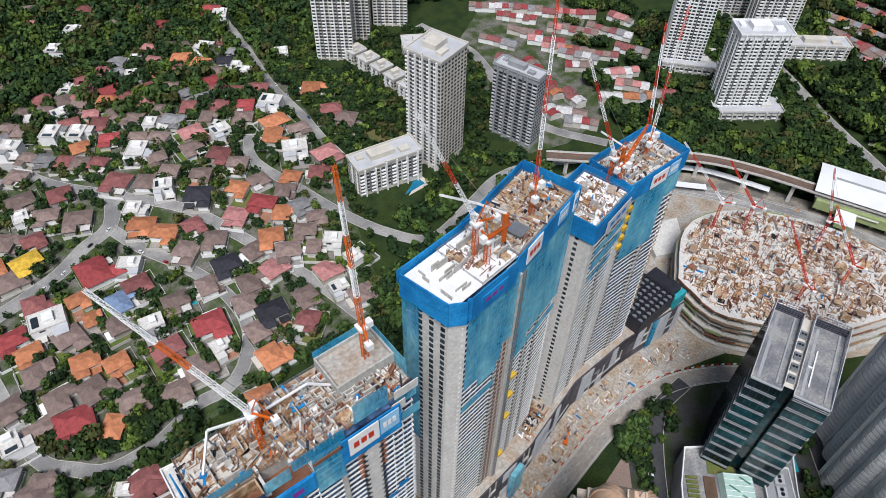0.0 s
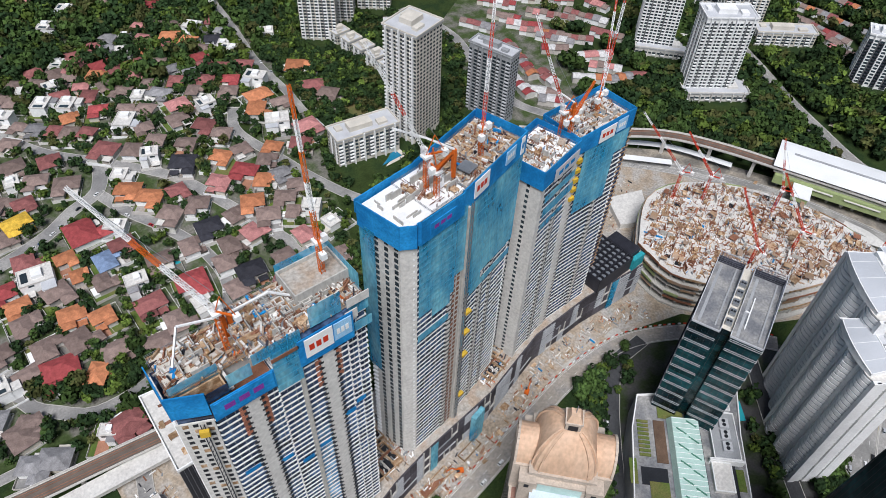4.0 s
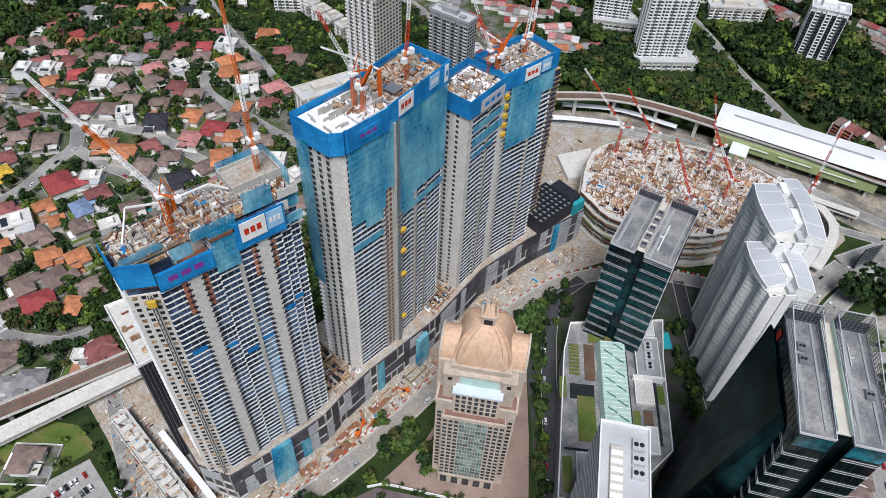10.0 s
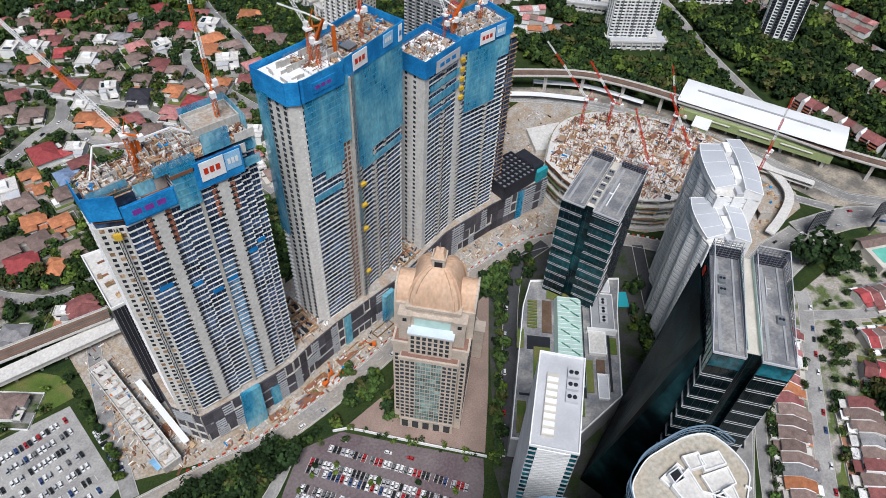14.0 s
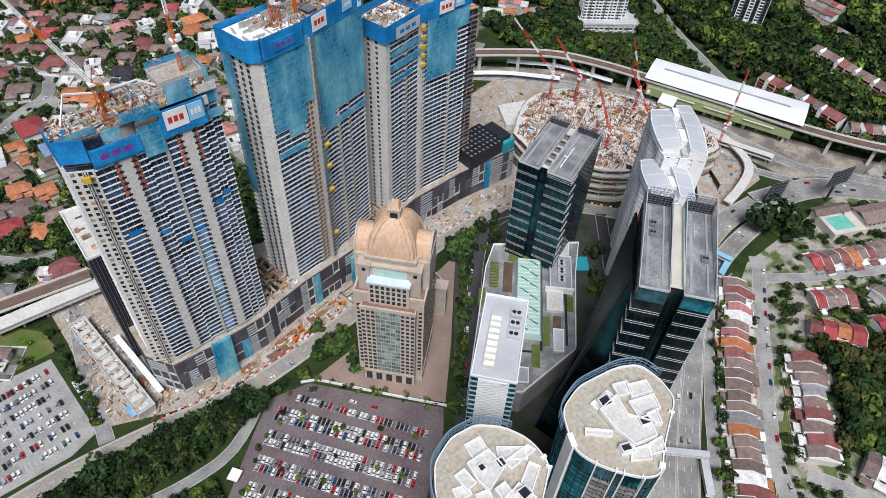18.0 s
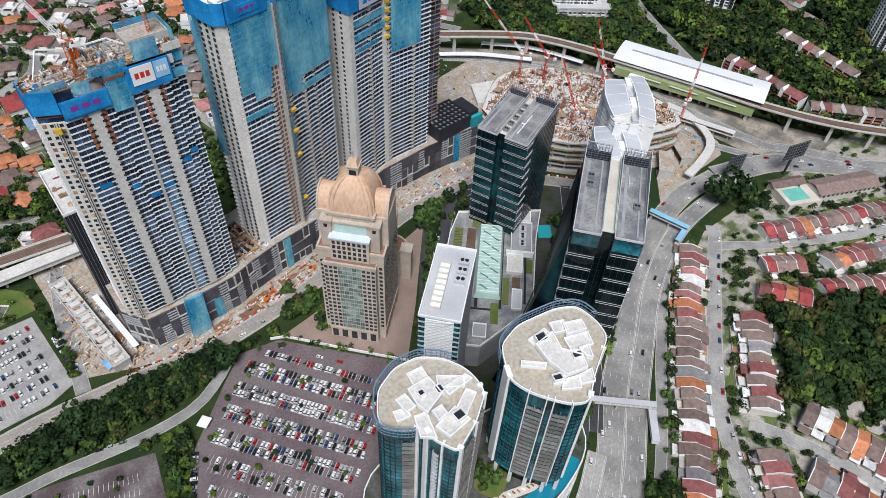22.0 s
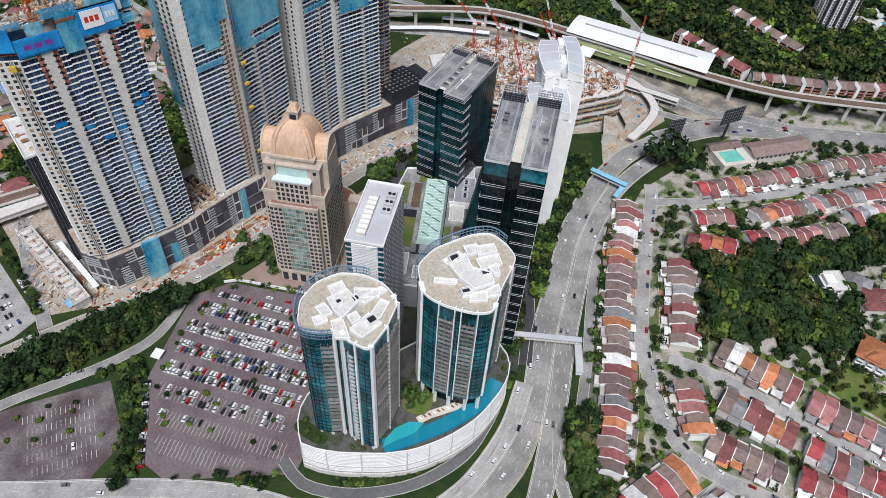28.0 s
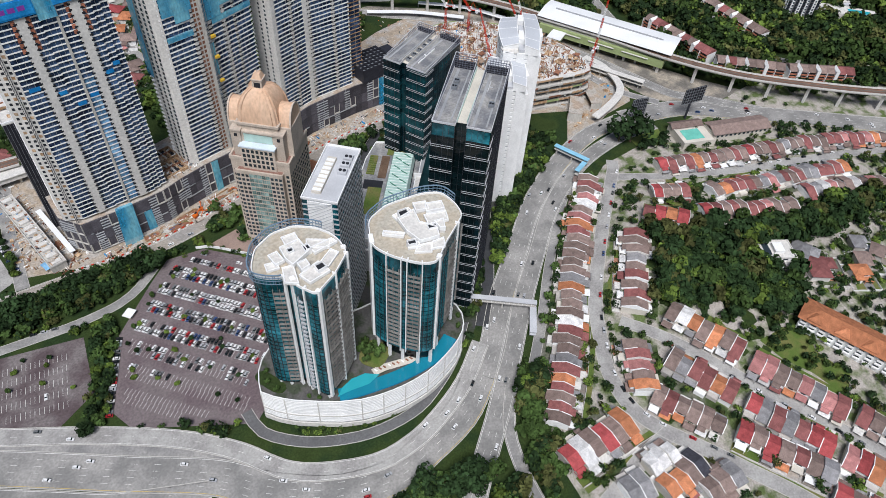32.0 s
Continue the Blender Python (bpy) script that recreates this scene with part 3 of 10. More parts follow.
def works(plan, z, count, seed, parent=None, tall=2.2, size=1.0, at=None):
    """Forms, props, planks and spoil strewn over a plan, past counting."""
    rng = random.Random(seed)
    xs, ys = [p[0] for p in plan], [p[1] for p in plan]
    piles = {}
    for _ in range(count):
        x, y = rng.uniform(min(xs), max(xs)), rng.uniform(min(ys), max(ys))
        if not inside(x, y, plan):
            continue
        k = rng.choices(["formwork_timber", "pale_timber_form", "rusty_steel", "pale_concrete", "white_paint", "blue_screen", "galvanised_steel", "orange_paint", "dark_cladding"], [0.15, 0.15, 0.13, 0.28, 0.06, 0.015, 0.14, 0.015, 0.06])[0]
        sh = piles.setdefault(k, Shape())
        a, w, l, h = radians(rng.choice([8, 8, 98, 98, 30, 60])), size * rng.uniform(0.1, 0.42), size * rng.uniform(0.3, 2.0), rng.uniform(0.1, 0.7) * (tall if rng.random() < 0.3 else 1.0)
        ca, sa = math.cos(a), math.sin(a)
        sh.prism([(x + u * ca - v * sa, y + u * sa + v * ca) for u, v in ((-l, -w), (l, -w), (l, w), (-l, w))], z, z + h)
    for k, sh in piles.items():
        ob = part("site_piece", sh, bpy.data.materials[k], parent, at=at)
        tagged(ob, "loose forms, planks and steel on the building works", "" if parent else "building material", kind="stuff")


def inside(x, y, plan):
    hit = False
    for (x0, y0), (x1, y1) in zip(plan, plan[1:] + plan[:1]):
        if (y0 > y) != (y1 > y) and x < (x1 - x0) * (y - y0) / (y1 - y0) + x0:
            hit = not hit
    return hit


# first tower: a straight front with shallow steps, two raw piers, a fin, and a blunt raw end bay with a hoist
tower = thing("tower_block", pose(25, 95, 28), "unfinished tower with white floor edges, blue glazing and blue screens", "tower")
F1 = Matrix.Translation((-25, -95, -28)) @ pose(0, 88, 0)
W1 = pose(0, 88, 0)
LOW = [(-3.4, 5.2), (6.6, 0.4), (7, 0), (28.3, 0), (28.3, 0.9), (37, 0.9), (37, 0), (55.4, 0), (55.4, 1.3), (60, 1.3), (60, 2.7), (64.6, 2.7), (64.6, 25), (26, 25), (26, 27), (-3.4, 27)]
TOP1 = [(28.3, 0.9), (37, 0.9), (37, 0), (55.4, 0), (55.4, 1.3), (60, 1.3), (60, 2.7), (64.6, 2.7), (64.6, 25), (28.3, 25)]
for plan_, z0, z1 in ((LOW, 30, 169), (TOP1, 169, 183)):
    n = round((z1 - z0) / 3.25)
    glaze = Shape().prism(inset(plan_, 0.5), 0.3, 3.25).mesh("glazing", GLASS_BLUE)
    slab = Shape().tray(plan_, inset(plan_, 0.14), 0, 0.32, 0.82).mesh("floor_slab", WHITE)
    bright = Shape().box(37.8, 43.4, 0.42, 0.6, 0.7, 3.25).mesh("glazing", SKY_GLASS)
    for k in range(n):
        at = rot2(F1, 0, 0, z0 + k * 3.25)
        part("glazing", glaze, None, tower, at=at)
        part("floor_slab", slab, None, tower, at=at)
        if z0 + k * 3.25 < 122:
            part("glazing", bright, None, tower, "pale blue new glazing", at=at)
notches = Shape()
infill = Shape().box(-1.0, 1.0, -0.04, 0.3, 0.0, 2.5).mesh("brick_infill", BRICK)
for x0, x1, top in ((16.4, 21.8, 170), (44.2, 49.8, 173)):
    part("pier", Shape().box(x0, x1, -0.55, 1.0, 30, top), PALE, tower, "unpainted pale concrete pier", at=F1)
    for k in range(int((top - 33) / 3.25)):
        for x in (x0 - 0.2, x1 + 0.2):
            notches.box(x - 0.9, x + 0.9, -0.61, -0.16, 31.6 + k * 3.25, 32.6 + k * 3.25)
    for k in range(6):
        for x in (x0 - 1.2, x1 + 1.2):
            part("brick_infill", infill, None, tower, "orange brick infill between the floor edges", at=rot2(F1, x, -0.02, top - 21.4 + k * 3.25))
tagged(part("opening", notches, SHADOW_GAP, tower, "small dark openings beside the piers", at=F1), kind="stuff")
part("fin", Shape().box(36.2, 37.4, -0.7, 1.6, 30, 180), CONCRETE, tower, "bare concrete fin up the facade", at=F1)
for x, y in ((9.8, 0), (13, 0), (24.4, 0), (26.4, 0), (31.2, 0.9), (34.1, 0.9), (40.4, 0), (52.6, 0), (57.7, 1.3), (62.3, 2.7)):
    part("mullion", Shape().box(x - 0.1, x + 0.1, y + 0.35, y + 0.55, 30, 168), STEEL, tower, at=F1)
# raw end bay: floors with brown infill and a hoist
E1 = F1 @ pose(-3.6, 5.3, 0, 0, 0, -25.5)
hole = Shape().box(0, 1.6, -0.3, 0.2, 1.0, 2.7).mesh("opening", SHADOW_GAP)
part("bay_wall", Shape().box(-0.3, 11.2, -0.28, 0.3, 31, 167.6), PALE, tower, "raw pale end bay", at=E1)
infill2 = Shape().box(0, 1.9, -0.32, 0.2, 0.9, 2.9).mesh("brick_infill", TIMBER)
for k in range(42):
    at = rot2(E1, 0, 0, 31 + k * 3.25)
    for x in (1.4, 4.6, 8.6):
        part("opening" if (k * 3 + int(x)) % 4 else "brick_infill", hole if (k * 3 + int(x)) % 4 else infill2, None, tower, at=at @ Matrix.Translation((x, 0, 0)))
mast = Shape()
for dx in (0, 1.1):
    mast.bar((7.2 + dx, -1.6, 2), (7.2 + dx, -1.6, 168), 0.28)
for k in range(55):
    mast.bar((7.2, -1.6, 3 + k * 3), (8.3, -1.6, 5.8 + k * 3), 0.16)
part("hoist_mast", mast, DARK, tower, "dark hoist mast up the end bay", at=E1)
part("hoist_cabin", Shape().box(6.4, 9.4, -3.2, -1.9, 163, 166), bpy.data.materials["yellow_steel"] if "yellow_steel" in bpy.data.materials else mat("yellow_steel", (0.62, 0.40, 0.05)), tower, at=E1)
# top storeys: sunk brown bay behind the screens on the left, open decks at two levels
part("upper_core", Shape().prism([(0, 9), (28.2, 9), (28.2, 25), (0, 25)], 169, 177.6), CONCRETE, tower, at=F1)
part("sunk_deck", Shape().prism([(-3, 5.6), (7, 0.8), (28.2, 0.8), (28.2, 9), (-3, 9)], 169.3, 170.2), RUST, tower, "red-brown formwork deck behind the screens", at=F1)
part("upstand", Shape().ring([(-1.8, 6.4), (7.4, 2.2), (14, 2.2), (14, 8.4), (-1.8, 8.4)], [(-1.2, 6.8), (7.6, 2.8), (13.4, 2.8), (13.4, 7.8), (-1.2, 7.8)], 170.2, 176), TIMBER, tower, "brown timber upstand", at=F1)
part("white_coping", Shape().box(5.5, 14.6, 1.0, 1.8, 176, 177).box(14.6, 15.4, 1.0, 9, 176, 177), PALE, tower, at=F1)
UP1, UP2 = rot2(F1, -2, 8), rot2(F1, 22, 1.5)
WU1, WU2 = rot2(W1, -2, 8), rot2(W1, 22, 1.5)
deck(tower, UP1, 27, 18, 178, 3, TIMBER)
part("cast_bay", Shape().box(0.5, 11, 4, 17, 178, 178.5), CREAM, tower, "freshly cast beige concrete bay", at=UP1)
deck(tower, UP2, 42, 23, 184, 4)
starters(tower, UP1, 27, 18, 178, 51, 110)
starters(tower, UP2, 42, 23, 184, 52, 170)
for x, y, w, d in ((2, 12, 10, 9), (14, 10, 8, 5), (30, 12, 9, 8)):
    part("formwork_field", Shape().box(x, x + w, y, y + d, 184, 184.4), TIMBER if x != 14 else PALE, tower, "timber formwork on the deck", at=UP2)
for i in range(6):
    for j in range(3):
        part("stair_wall", Shape().ring(rect2(13 + i * 3.6, 15.8 + i * 3.6, 8 + j * 4.2, 10.8 + j * 4.2), rect2(13.3 + i * 3.6, 15.5 + i * 3.6, 8.3 + j * 4.2, 10.5 + j * 4.2), 184, 185.4 + 0.5 * ((i + j) % 3)), CONCRETE if (i * 2 + j) % 3 else PALE, tower, at=UP2)
for i in range(3):
    part("blue_form", Shape().box(9 + i * 0.2, 14, 13 + i * 1.2, 13.8 + i * 1.2, 184.4, 184.9), BLUE, tower, "blue panel form", at=UP2)
# screens and nets
part("screen", Shape().prism([(-3.9, 4.6), (6.3, -0.6), (6.6, -0.2), (-3.6, 5.0)], 172, 183.5), BLUE, tower, "solid blue climbing screen", at=F1)
part("screen", Shape().prism([(-4.2, 5.0), (-3.8, 5.0), (-3.8, 20), (-4.2, 20)], 171, 182.5), BLUE, tower, at=F1)
part("screen", Shape().box(6.6, 27.6, -1.5, -1.1, 168.6, 178), BLUE, tower, "solid blue climbing screen", at=F1)
part("screen", Shape().box(6.6, 13.5, -0.7, -0.4, 178, 182.5), GLASS_BLUE, tower, "dark blue translucent screen", at=F1)
netting(tower, F1, 27.6, 37, -1.2, 164.5, 185)
netting(tower, F1, 22.2, 38.6, -0.6, 184, 189)
netting(tower, F1, 14, 22, 1.6, 177, 183)
netting(tower, F1, -1.6, 14, 8.4, 177, 182)
netting(tower, F1, 43, 54.6, 1.2, 184, 193.5)
netting(tower, F1, 57.5, 65, -0.2, 171.5, 176)
netting(tower, F1, 57.5, 65, 1.6, 178, 184)
for x, z, w in ((22.6, 119, 4.5), (50.6, 123, 4.6), (9, 126, 6), (30, 109, 5), (55.8, 127, 4), (38, 112, 5)):
    part("safety_net", Shape().box(x, x + w, -0.12, -0.02, z, z + 2.6), BLUE, tower, "strip of blue netting along a floor", at=F1)
part("red_form", Shape().box(27.5, 37, -1.6, -1.3, 181, 182.6), RUST, tower, "red-brown steel form", at=F1)
for x, y, w, d, h in ((44, 11, 20, 13, 7),):
    part("core_wall", Shape().ring(rect2(x, x + w, y, y + d), rect2(x + 0.5, x + w - 0.5, y + 0.5, y + d - 0.5), 184, 184 + h - 2), CONCRETE, tower, "raw concrete lift core walls", at=F1)
    part("core_deck", Shape().box(x + 0.6, x + w - 0.6, y + 0.6, y + d - 0.6, 187, 187.6), RAW, tower, at=F1)
    part("safety_net", Shape().box(x + w, x + w + 0.15, y - 6, y + d, 184, 185 + h).box(x, x + w, y + d, y + d + 0.15, 184, 185 + h), NET, tower, "blue mesh safety netting", at=F1)
part("white_panel", Shape().box(56, 64.5, -0.2, 0.1, 185, 189), PALE, tower, "loose white boards on the top storeys", at=F1)
part("white_panel", Shape().box(54.8, 59.5, -0.6, -0.3, 179, 183.6), PALE, tower, at=F1)
part("panel", Shape().box(36.6, 57, -1.6, -1.2, 170.8, 184.2), BLUE, tower, "blue frame of the sign", at=F1)
board(W1, 7.5, 169.5, 19.5, 8, -1.5, BLUE, mat("purple_mark", (0.22, 0.05, 0.32)), "blue banner with a row of purple marks on the screen", 1)
board(W1, 38.9, 174.2, 10.2, 9.2, -1.6, WHITE, RED, "white board with red letters on a blue frame")
board(W1, 49.6, 174.8, 6.6, 8.4, -1.6, mat("light_blue_panel", (0.32, 0.56, 0.78)), WHITE, "pale blue panel beside the white board")
works(rect(0.5, 26, 0.5, 17), 178, 315, 81, tower, 3.0, at=UP1)
works(rect(0.5, 41, 0.5, 22), 184, 525, 82, tower, 3.0, at=UP2)
site_clutter(WU1, 27, 18, 178, 11, 40)
site_clutter(WU2, 42, 23, 184, 12, 45)

# second tower: two wings a few degrees apart, the hoist between them
tower = thing("tower_block", pose(91, 98.5, 28), "tall unfinished tower wrapped in blue netting over white floor edges", "tower")
base = Matrix.Translation((-91, -98.5, -28))
A2, B2 = base @ pose(91.5, 99.6, 0, 0, 0, 7.5), base @ pose(119.3, 104.2, 0, 0, 0, 16)
W2A, W2B = pose(91.5, 99.6, 0, 0, 0, 7.5), pose(119.3, 104.2, 0, 0, 0, 16)
wing(tower, A2, 27.5, 22, 28, 190, 3.25, [(19, 21.2)], side=False, rim=1.0)
wing(tower, B2, 39, 22, 28.05, 190, 3.25, [(3.2, 5.4), (14.5, 17.5), (24, 25.4)], side=False, rim=1.0)
part("raw_bay", Shape().box(21.3, 27.4, -0.6, 0.4, 28, 190), CONCRETE, tower, "raw concrete bay beside the hoist", at=A2)
holes = Shape()
for k in range(49):
    for x in (21.8, 24.2):
        holes.box(x, x + 1.6, -0.66, -0.4, 29.6 + k * 3.25, 31.6 + k * 3.25)
tagged(part("opening", holes, RUST, tower, "unglazed brown openings", at=A2), kind="stuff")
part("pier", Shape().prism([(-4.2, 2.6), (-3.4, 1.2), (1.0, -0.9), (1.4, 1.2), (-3.0, 3.4)], 28, 189), PALE, tower, "broad raw concrete corner pier", at=A2)
part("core", Shape().prism([(-3.8, 2.6), (1.2, 1.0), (1.2, 21), (-5.8, 20)], 28, 189), PALE, tower, "bare concrete end wall", at=A2)
EW2 = A2 @ pose(-4.0, 2.4, 0, 0, 0, 6)
pane = Shape().box(-0.12, 0.3, -0.85, 0.85, 0.0, 1.8).mesh("window", WINDOW)
for k in range(48):
    for y in (2.4, 7.2, 12.0):
        part("window", pane, None, tower, at=rot2(EW2, 0, y, 29.4 + k * 3.25))
ledge = Shape().box(-0.9, 0.1, -1.3, 1.3, 0, 0.9).mesh("balcony", WHITE)
for k in range(46):
    part("balcony", ledge, None, tower, at=rot2(EW2, 0, 16.6, 28.6 + k * 3.25))
mast = Shape()
for dx in (0, 1.2):
    mast.bar((28.2 + dx, -2.4, 28), (28.2 + dx, -2.4, 186), 0.3)
for k in range(52):
    mast.bar((28.2, -2.4, 29 + k * 3), (29.4, -2.4, 31.8 + k * 3), 0.16)
part("hoist_mast", mast, STEEL, tower, "steel hoist mast between the wings", at=A2)
part("hoist_rail", Shape().box(26.9, 28.0, -2.0, -0.9, 28, 184), CONCRETE, tower, at=A2)
for z in (48, 84, 102, 117):
    part("hoist_landing", Shape().box(29.6, 33, -3.2, -1.2, z, z + 1.6), bpy.data.materials["yellow_steel"], tower, "yellow hoist landing", at=A2)
netting(tower, A2, 1.2, 21.4, -1.5, 140, 186)
netting(tower, A2, 9, 19.5, -1.4, 134, 140)
netting(tower, A2, 21.4, 26.6, -1.7, 150, 186)
netting(tower, A2, 1.2, 19.4, -1.2, 123, 127)
netting(tower, B2, 1.0, 14, -1.5, 128, 187)
netting(tower, B2, 14, 39.4, -1.6, 134, 188)
netting(tower, B2, 6, 39, -1.3, 124, 128)
netting(tower, B2, 0.5, 4, -1.2, 88, 112)
part("safety_net", Shape().prism([(-7.4, 13), (-7.2, 13), (-7.2, 21), (-7.4, 21)], 96, 184), NET, tower, "blue mesh safety netting", at=A2)
S2 = [(-5.4, 1.2), (-0.6, -2.4), (0.6, -1.6), (1.6, -2.3), (24, -2.3), (24.6, -0.9)]
for (xa, ya), (xb, yb) in zip(S2, S2[1:]):
    d = Vector((xb - xa, yb - ya)).normalized()
    nx, ny = -d.y * 0.4, d.x * 0.4
    part("screen", Shape().prism([(xa, ya), (xb, yb), (xb + nx, yb + ny), (xa + nx, ya + ny)], 182.5, 194), BLUE, tower, at=A2)
part("screen", Shape().prism([(-5.8, 1.2), (-5.3, 1.2), (-7.2, 21.5), (-7.7, 21.5)], 182.5, 194), BLUE, tower, at=A2)
part("screen", Shape().box(-4.4, 40.2, -1.9, -1.5, 183, 194), BLUE, tower, at=B2)
part("screen", Shape().box(40.2, 40.6, -1.9, 23, 183, 194), BLUE, tower, at=B2)
part("screen", Shape().box(-2, 40.2, 23, 23.4, 187, 193.4), BLUE, tower, at=B2)
part("screen", Shape().box(-7, 28, 23, 23.4, 187, 193.4), BLUE, tower, at=A2)
deck(tower, rot2(A2, -5, 1), 33, 21, 190.6, 5, WHITE)
deck(tower, B2, 39, 22, 190.4, 9, RAW)
starters(tower, rot2(A2, 10, 1), 18, 21, 190.6, 53, 50)
starters(tower, B2, 38, 22, 190.4, 56, 120)
part("formwork_field", Shape().box(15, 38.5, 3, 21.5, 190.4, 190.9), TIMBER, tower, "brown timber formwork bays", at=B2)
for i in range(5):
    part("bay_joist", Shape().box(15 + i * 5.4, 15.5 + i * 5.4, 3, 21.5, 190.9, 191.3), RAW, tower, at=B2)
for j in range(3):
    part("bay_joist", Shape().box(15, 38.5, 6 + j * 5.5, 6.4 + j * 5.5, 190.91, 191.31), RAW, tower, at=B2)
part("grey_slab", Shape().box(6, 12, 3, 9, 192.2, 192.6), STEEL, tower, "grey steel landing slab", at=B2)
for x, y, w in ((15, 12, 8), (15, 17, 8), (22, 5, 5), (25, 9, 6)):
    part("big_wall", Shape().box(x, x + w, y, y + 0.5, 190.6, 194), CONCRETE, tower, "dark raw wall form", at=A2)
board(W2B, 2.5, 185, 10, 8.2, -1.9, WHITE, RED, "white board with red letters on the blue screen")
board(W2B, 24.5, 186.5, 7, 6.4, -1.9, bpy.data.materials["light_blue_panel"], WHITE, "pale blue panel on the blue screen")
board(W2B, 36, 184.5, 2.6, 8.6, -1.9, WHITE, BLUE, "narrow white banner on the blue screen")
board(W2A, 6, 185, 13, 5.5, -2.3, BLUE, bpy.data.materials["purple_mark"], "blue banner with a row of purple marks on the screen", 1)
site_clutter(rot2(W2A, 8, 2), 20, 19, 190.6, 13, 28)
works(rect(0.5, 38, 0.5, 21), 190.9, 285, 83, tower, 2.0, at=B2)
site_clutter(W2B, 38, 21, 190.9, 14, 40)

# third tower
tower = thing("tower_block", pose(171, 112, 28), "unfinished tower with white floor edges under blue screens", "tower")
t3 = Matrix.Translation((-171, -112, -28))
A3, B3 = t3 @ pose(171, 112, 0, 0, 0, 13), t3 @ pose(199, 119.5, 0, 0, 0, 1)
wing(tower, A3, 29, 22, 28, 165, 3.25, [(15, 17.5)], side=False, rim=1.0)
part("pier", Shape().box(-1.2, 2.2, -1.1, 1.0, 28, 164), PALE, tower, "raw concrete corner pier", at=A3)
side_wall(tower, A3, 20, 28, 164, 3.25, (6, 12))
wing(tower, B3, 39, 20, 28.05, 165, 3.25, [(3, 5.5), (24, 26.5)], rim=1.0)
netting(tower, B3, 6, 30, -1.8, 118, 162)
netting(tower, B3, 20, 39, -1.6, 146, 160)
part("fin", Shape().box(-0.8, 2.6, -1.9, 1.2, 28, 163), PALE, tower, "pale concrete fin between the wings", at=B3)
netting(tower, A3, 2.4, 29, -1.7, 139, 144)
netting(tower, A3, 2.4, 22, -1.7, 131, 134)
netting(tower, A3, 2.4, 29, -1.7, 148, 152)
screen(tower, A3, [(-2, -2), (29, -2), (29, 23), (-2, 23)], 158.5, 169)
screen(tower, B3, [(0, -2), (40, -2), (40, 21.5), (0, 21.5)], 158.6, 169.1)
deck(tower, A3, 28, 21, 165.5, 6, WHITE)
deck(tower, B3, 38, 20, 165.6, 7, PALE)
starters(tower, A3, 28, 21, 165.5, 54, 70)
starters(tower, B3, 38, 20, 165.6, 55, 80)
W3A, W3B = pose(171, 112, 0, 0, 0, 13), pose(199, 119.5, 0, 0, 0, 1)
for z in (130, 136, 142, 148, 154):
    part("hoist_landing", Shape().box(1, 4, -3.2, -1.2, z, z + 2.2), bpy.data.materials["yellow_steel"], tower, at=B3)
board(W3A, 6, 159, 20, 7, -2.8, LIGHT_GREY, BLUE, "grey banner with a row of pale marks on the screen", 1)
board(W3B, 14, 160, 11, 7.5, -2.7, WHITE, RED, "white board with red letters on the blue screen")
board(W3B, 26, 161, 7, 7, -2.7, bpy.data.materials["light_blue_panel"], WHITE, "pale blue panel on the blue screen")
works(rect(0.5, 27, 0.5, 20), 165.5, 195, 84, tower, 2.0, at=A3)
works(rect(0.5, 37, 0.5, 19), 165.6, 315, 85, tower, 2.6, at=B3)
site_clutter(W3A, 28, 21, 165.5, 15, 30)
site_clutter(W3B, 38, 20, 165.6, 16, 30)

# lower block with timber edges beside the third tower
tower = thing("tower_block", pose(238, 127, 28), "unfinished block with raw brown floor edges", "tower")
wing(tower, Matrix.Translation((0, 0, -28)), 15, 24, 28, 148, 3.3, [], slab=TIMBER, mullion=5)
deck(tower, Matrix.Translation((0, 0, -28)), 15, 24, 148.5, 8, TIMBER)
site_clutter(pose(238, 127, 0), 15, 24, 148.5, 17, 14)


# ---- podium of the towers ----
FRONT = [(-6, 101), (3.5, 86), (26, 85.2), (59, 86.4), (74, 91), (94, 95), (125, 98.5), (146, 101), (194, 114), (238, 116), (290, 113)]
PLAN = FRONT + [(294, 146), (230, 168), (150, 150), (90, 140), (40, 130), (6, 150), (-6, 150)]
SLATE = mat("slate_cladding", (0.085, 0.080, 0.092), 0.6, vary=0.35, fine=1.2, rnd=0.35)
podium = tagged(part("podium", Shape().prism(PLAN, 0, 27.5), SLATE), "dark-clad shopping podium under the towers, still under construction", "podium")
part("roof_deck", Shape().prism([(x, y + 0.4) for x, y in PLAN], 27.5, 28.0), RAW, podium, "raw concrete podium roof")
rng = random.Random(5)
panel_mesh = {}


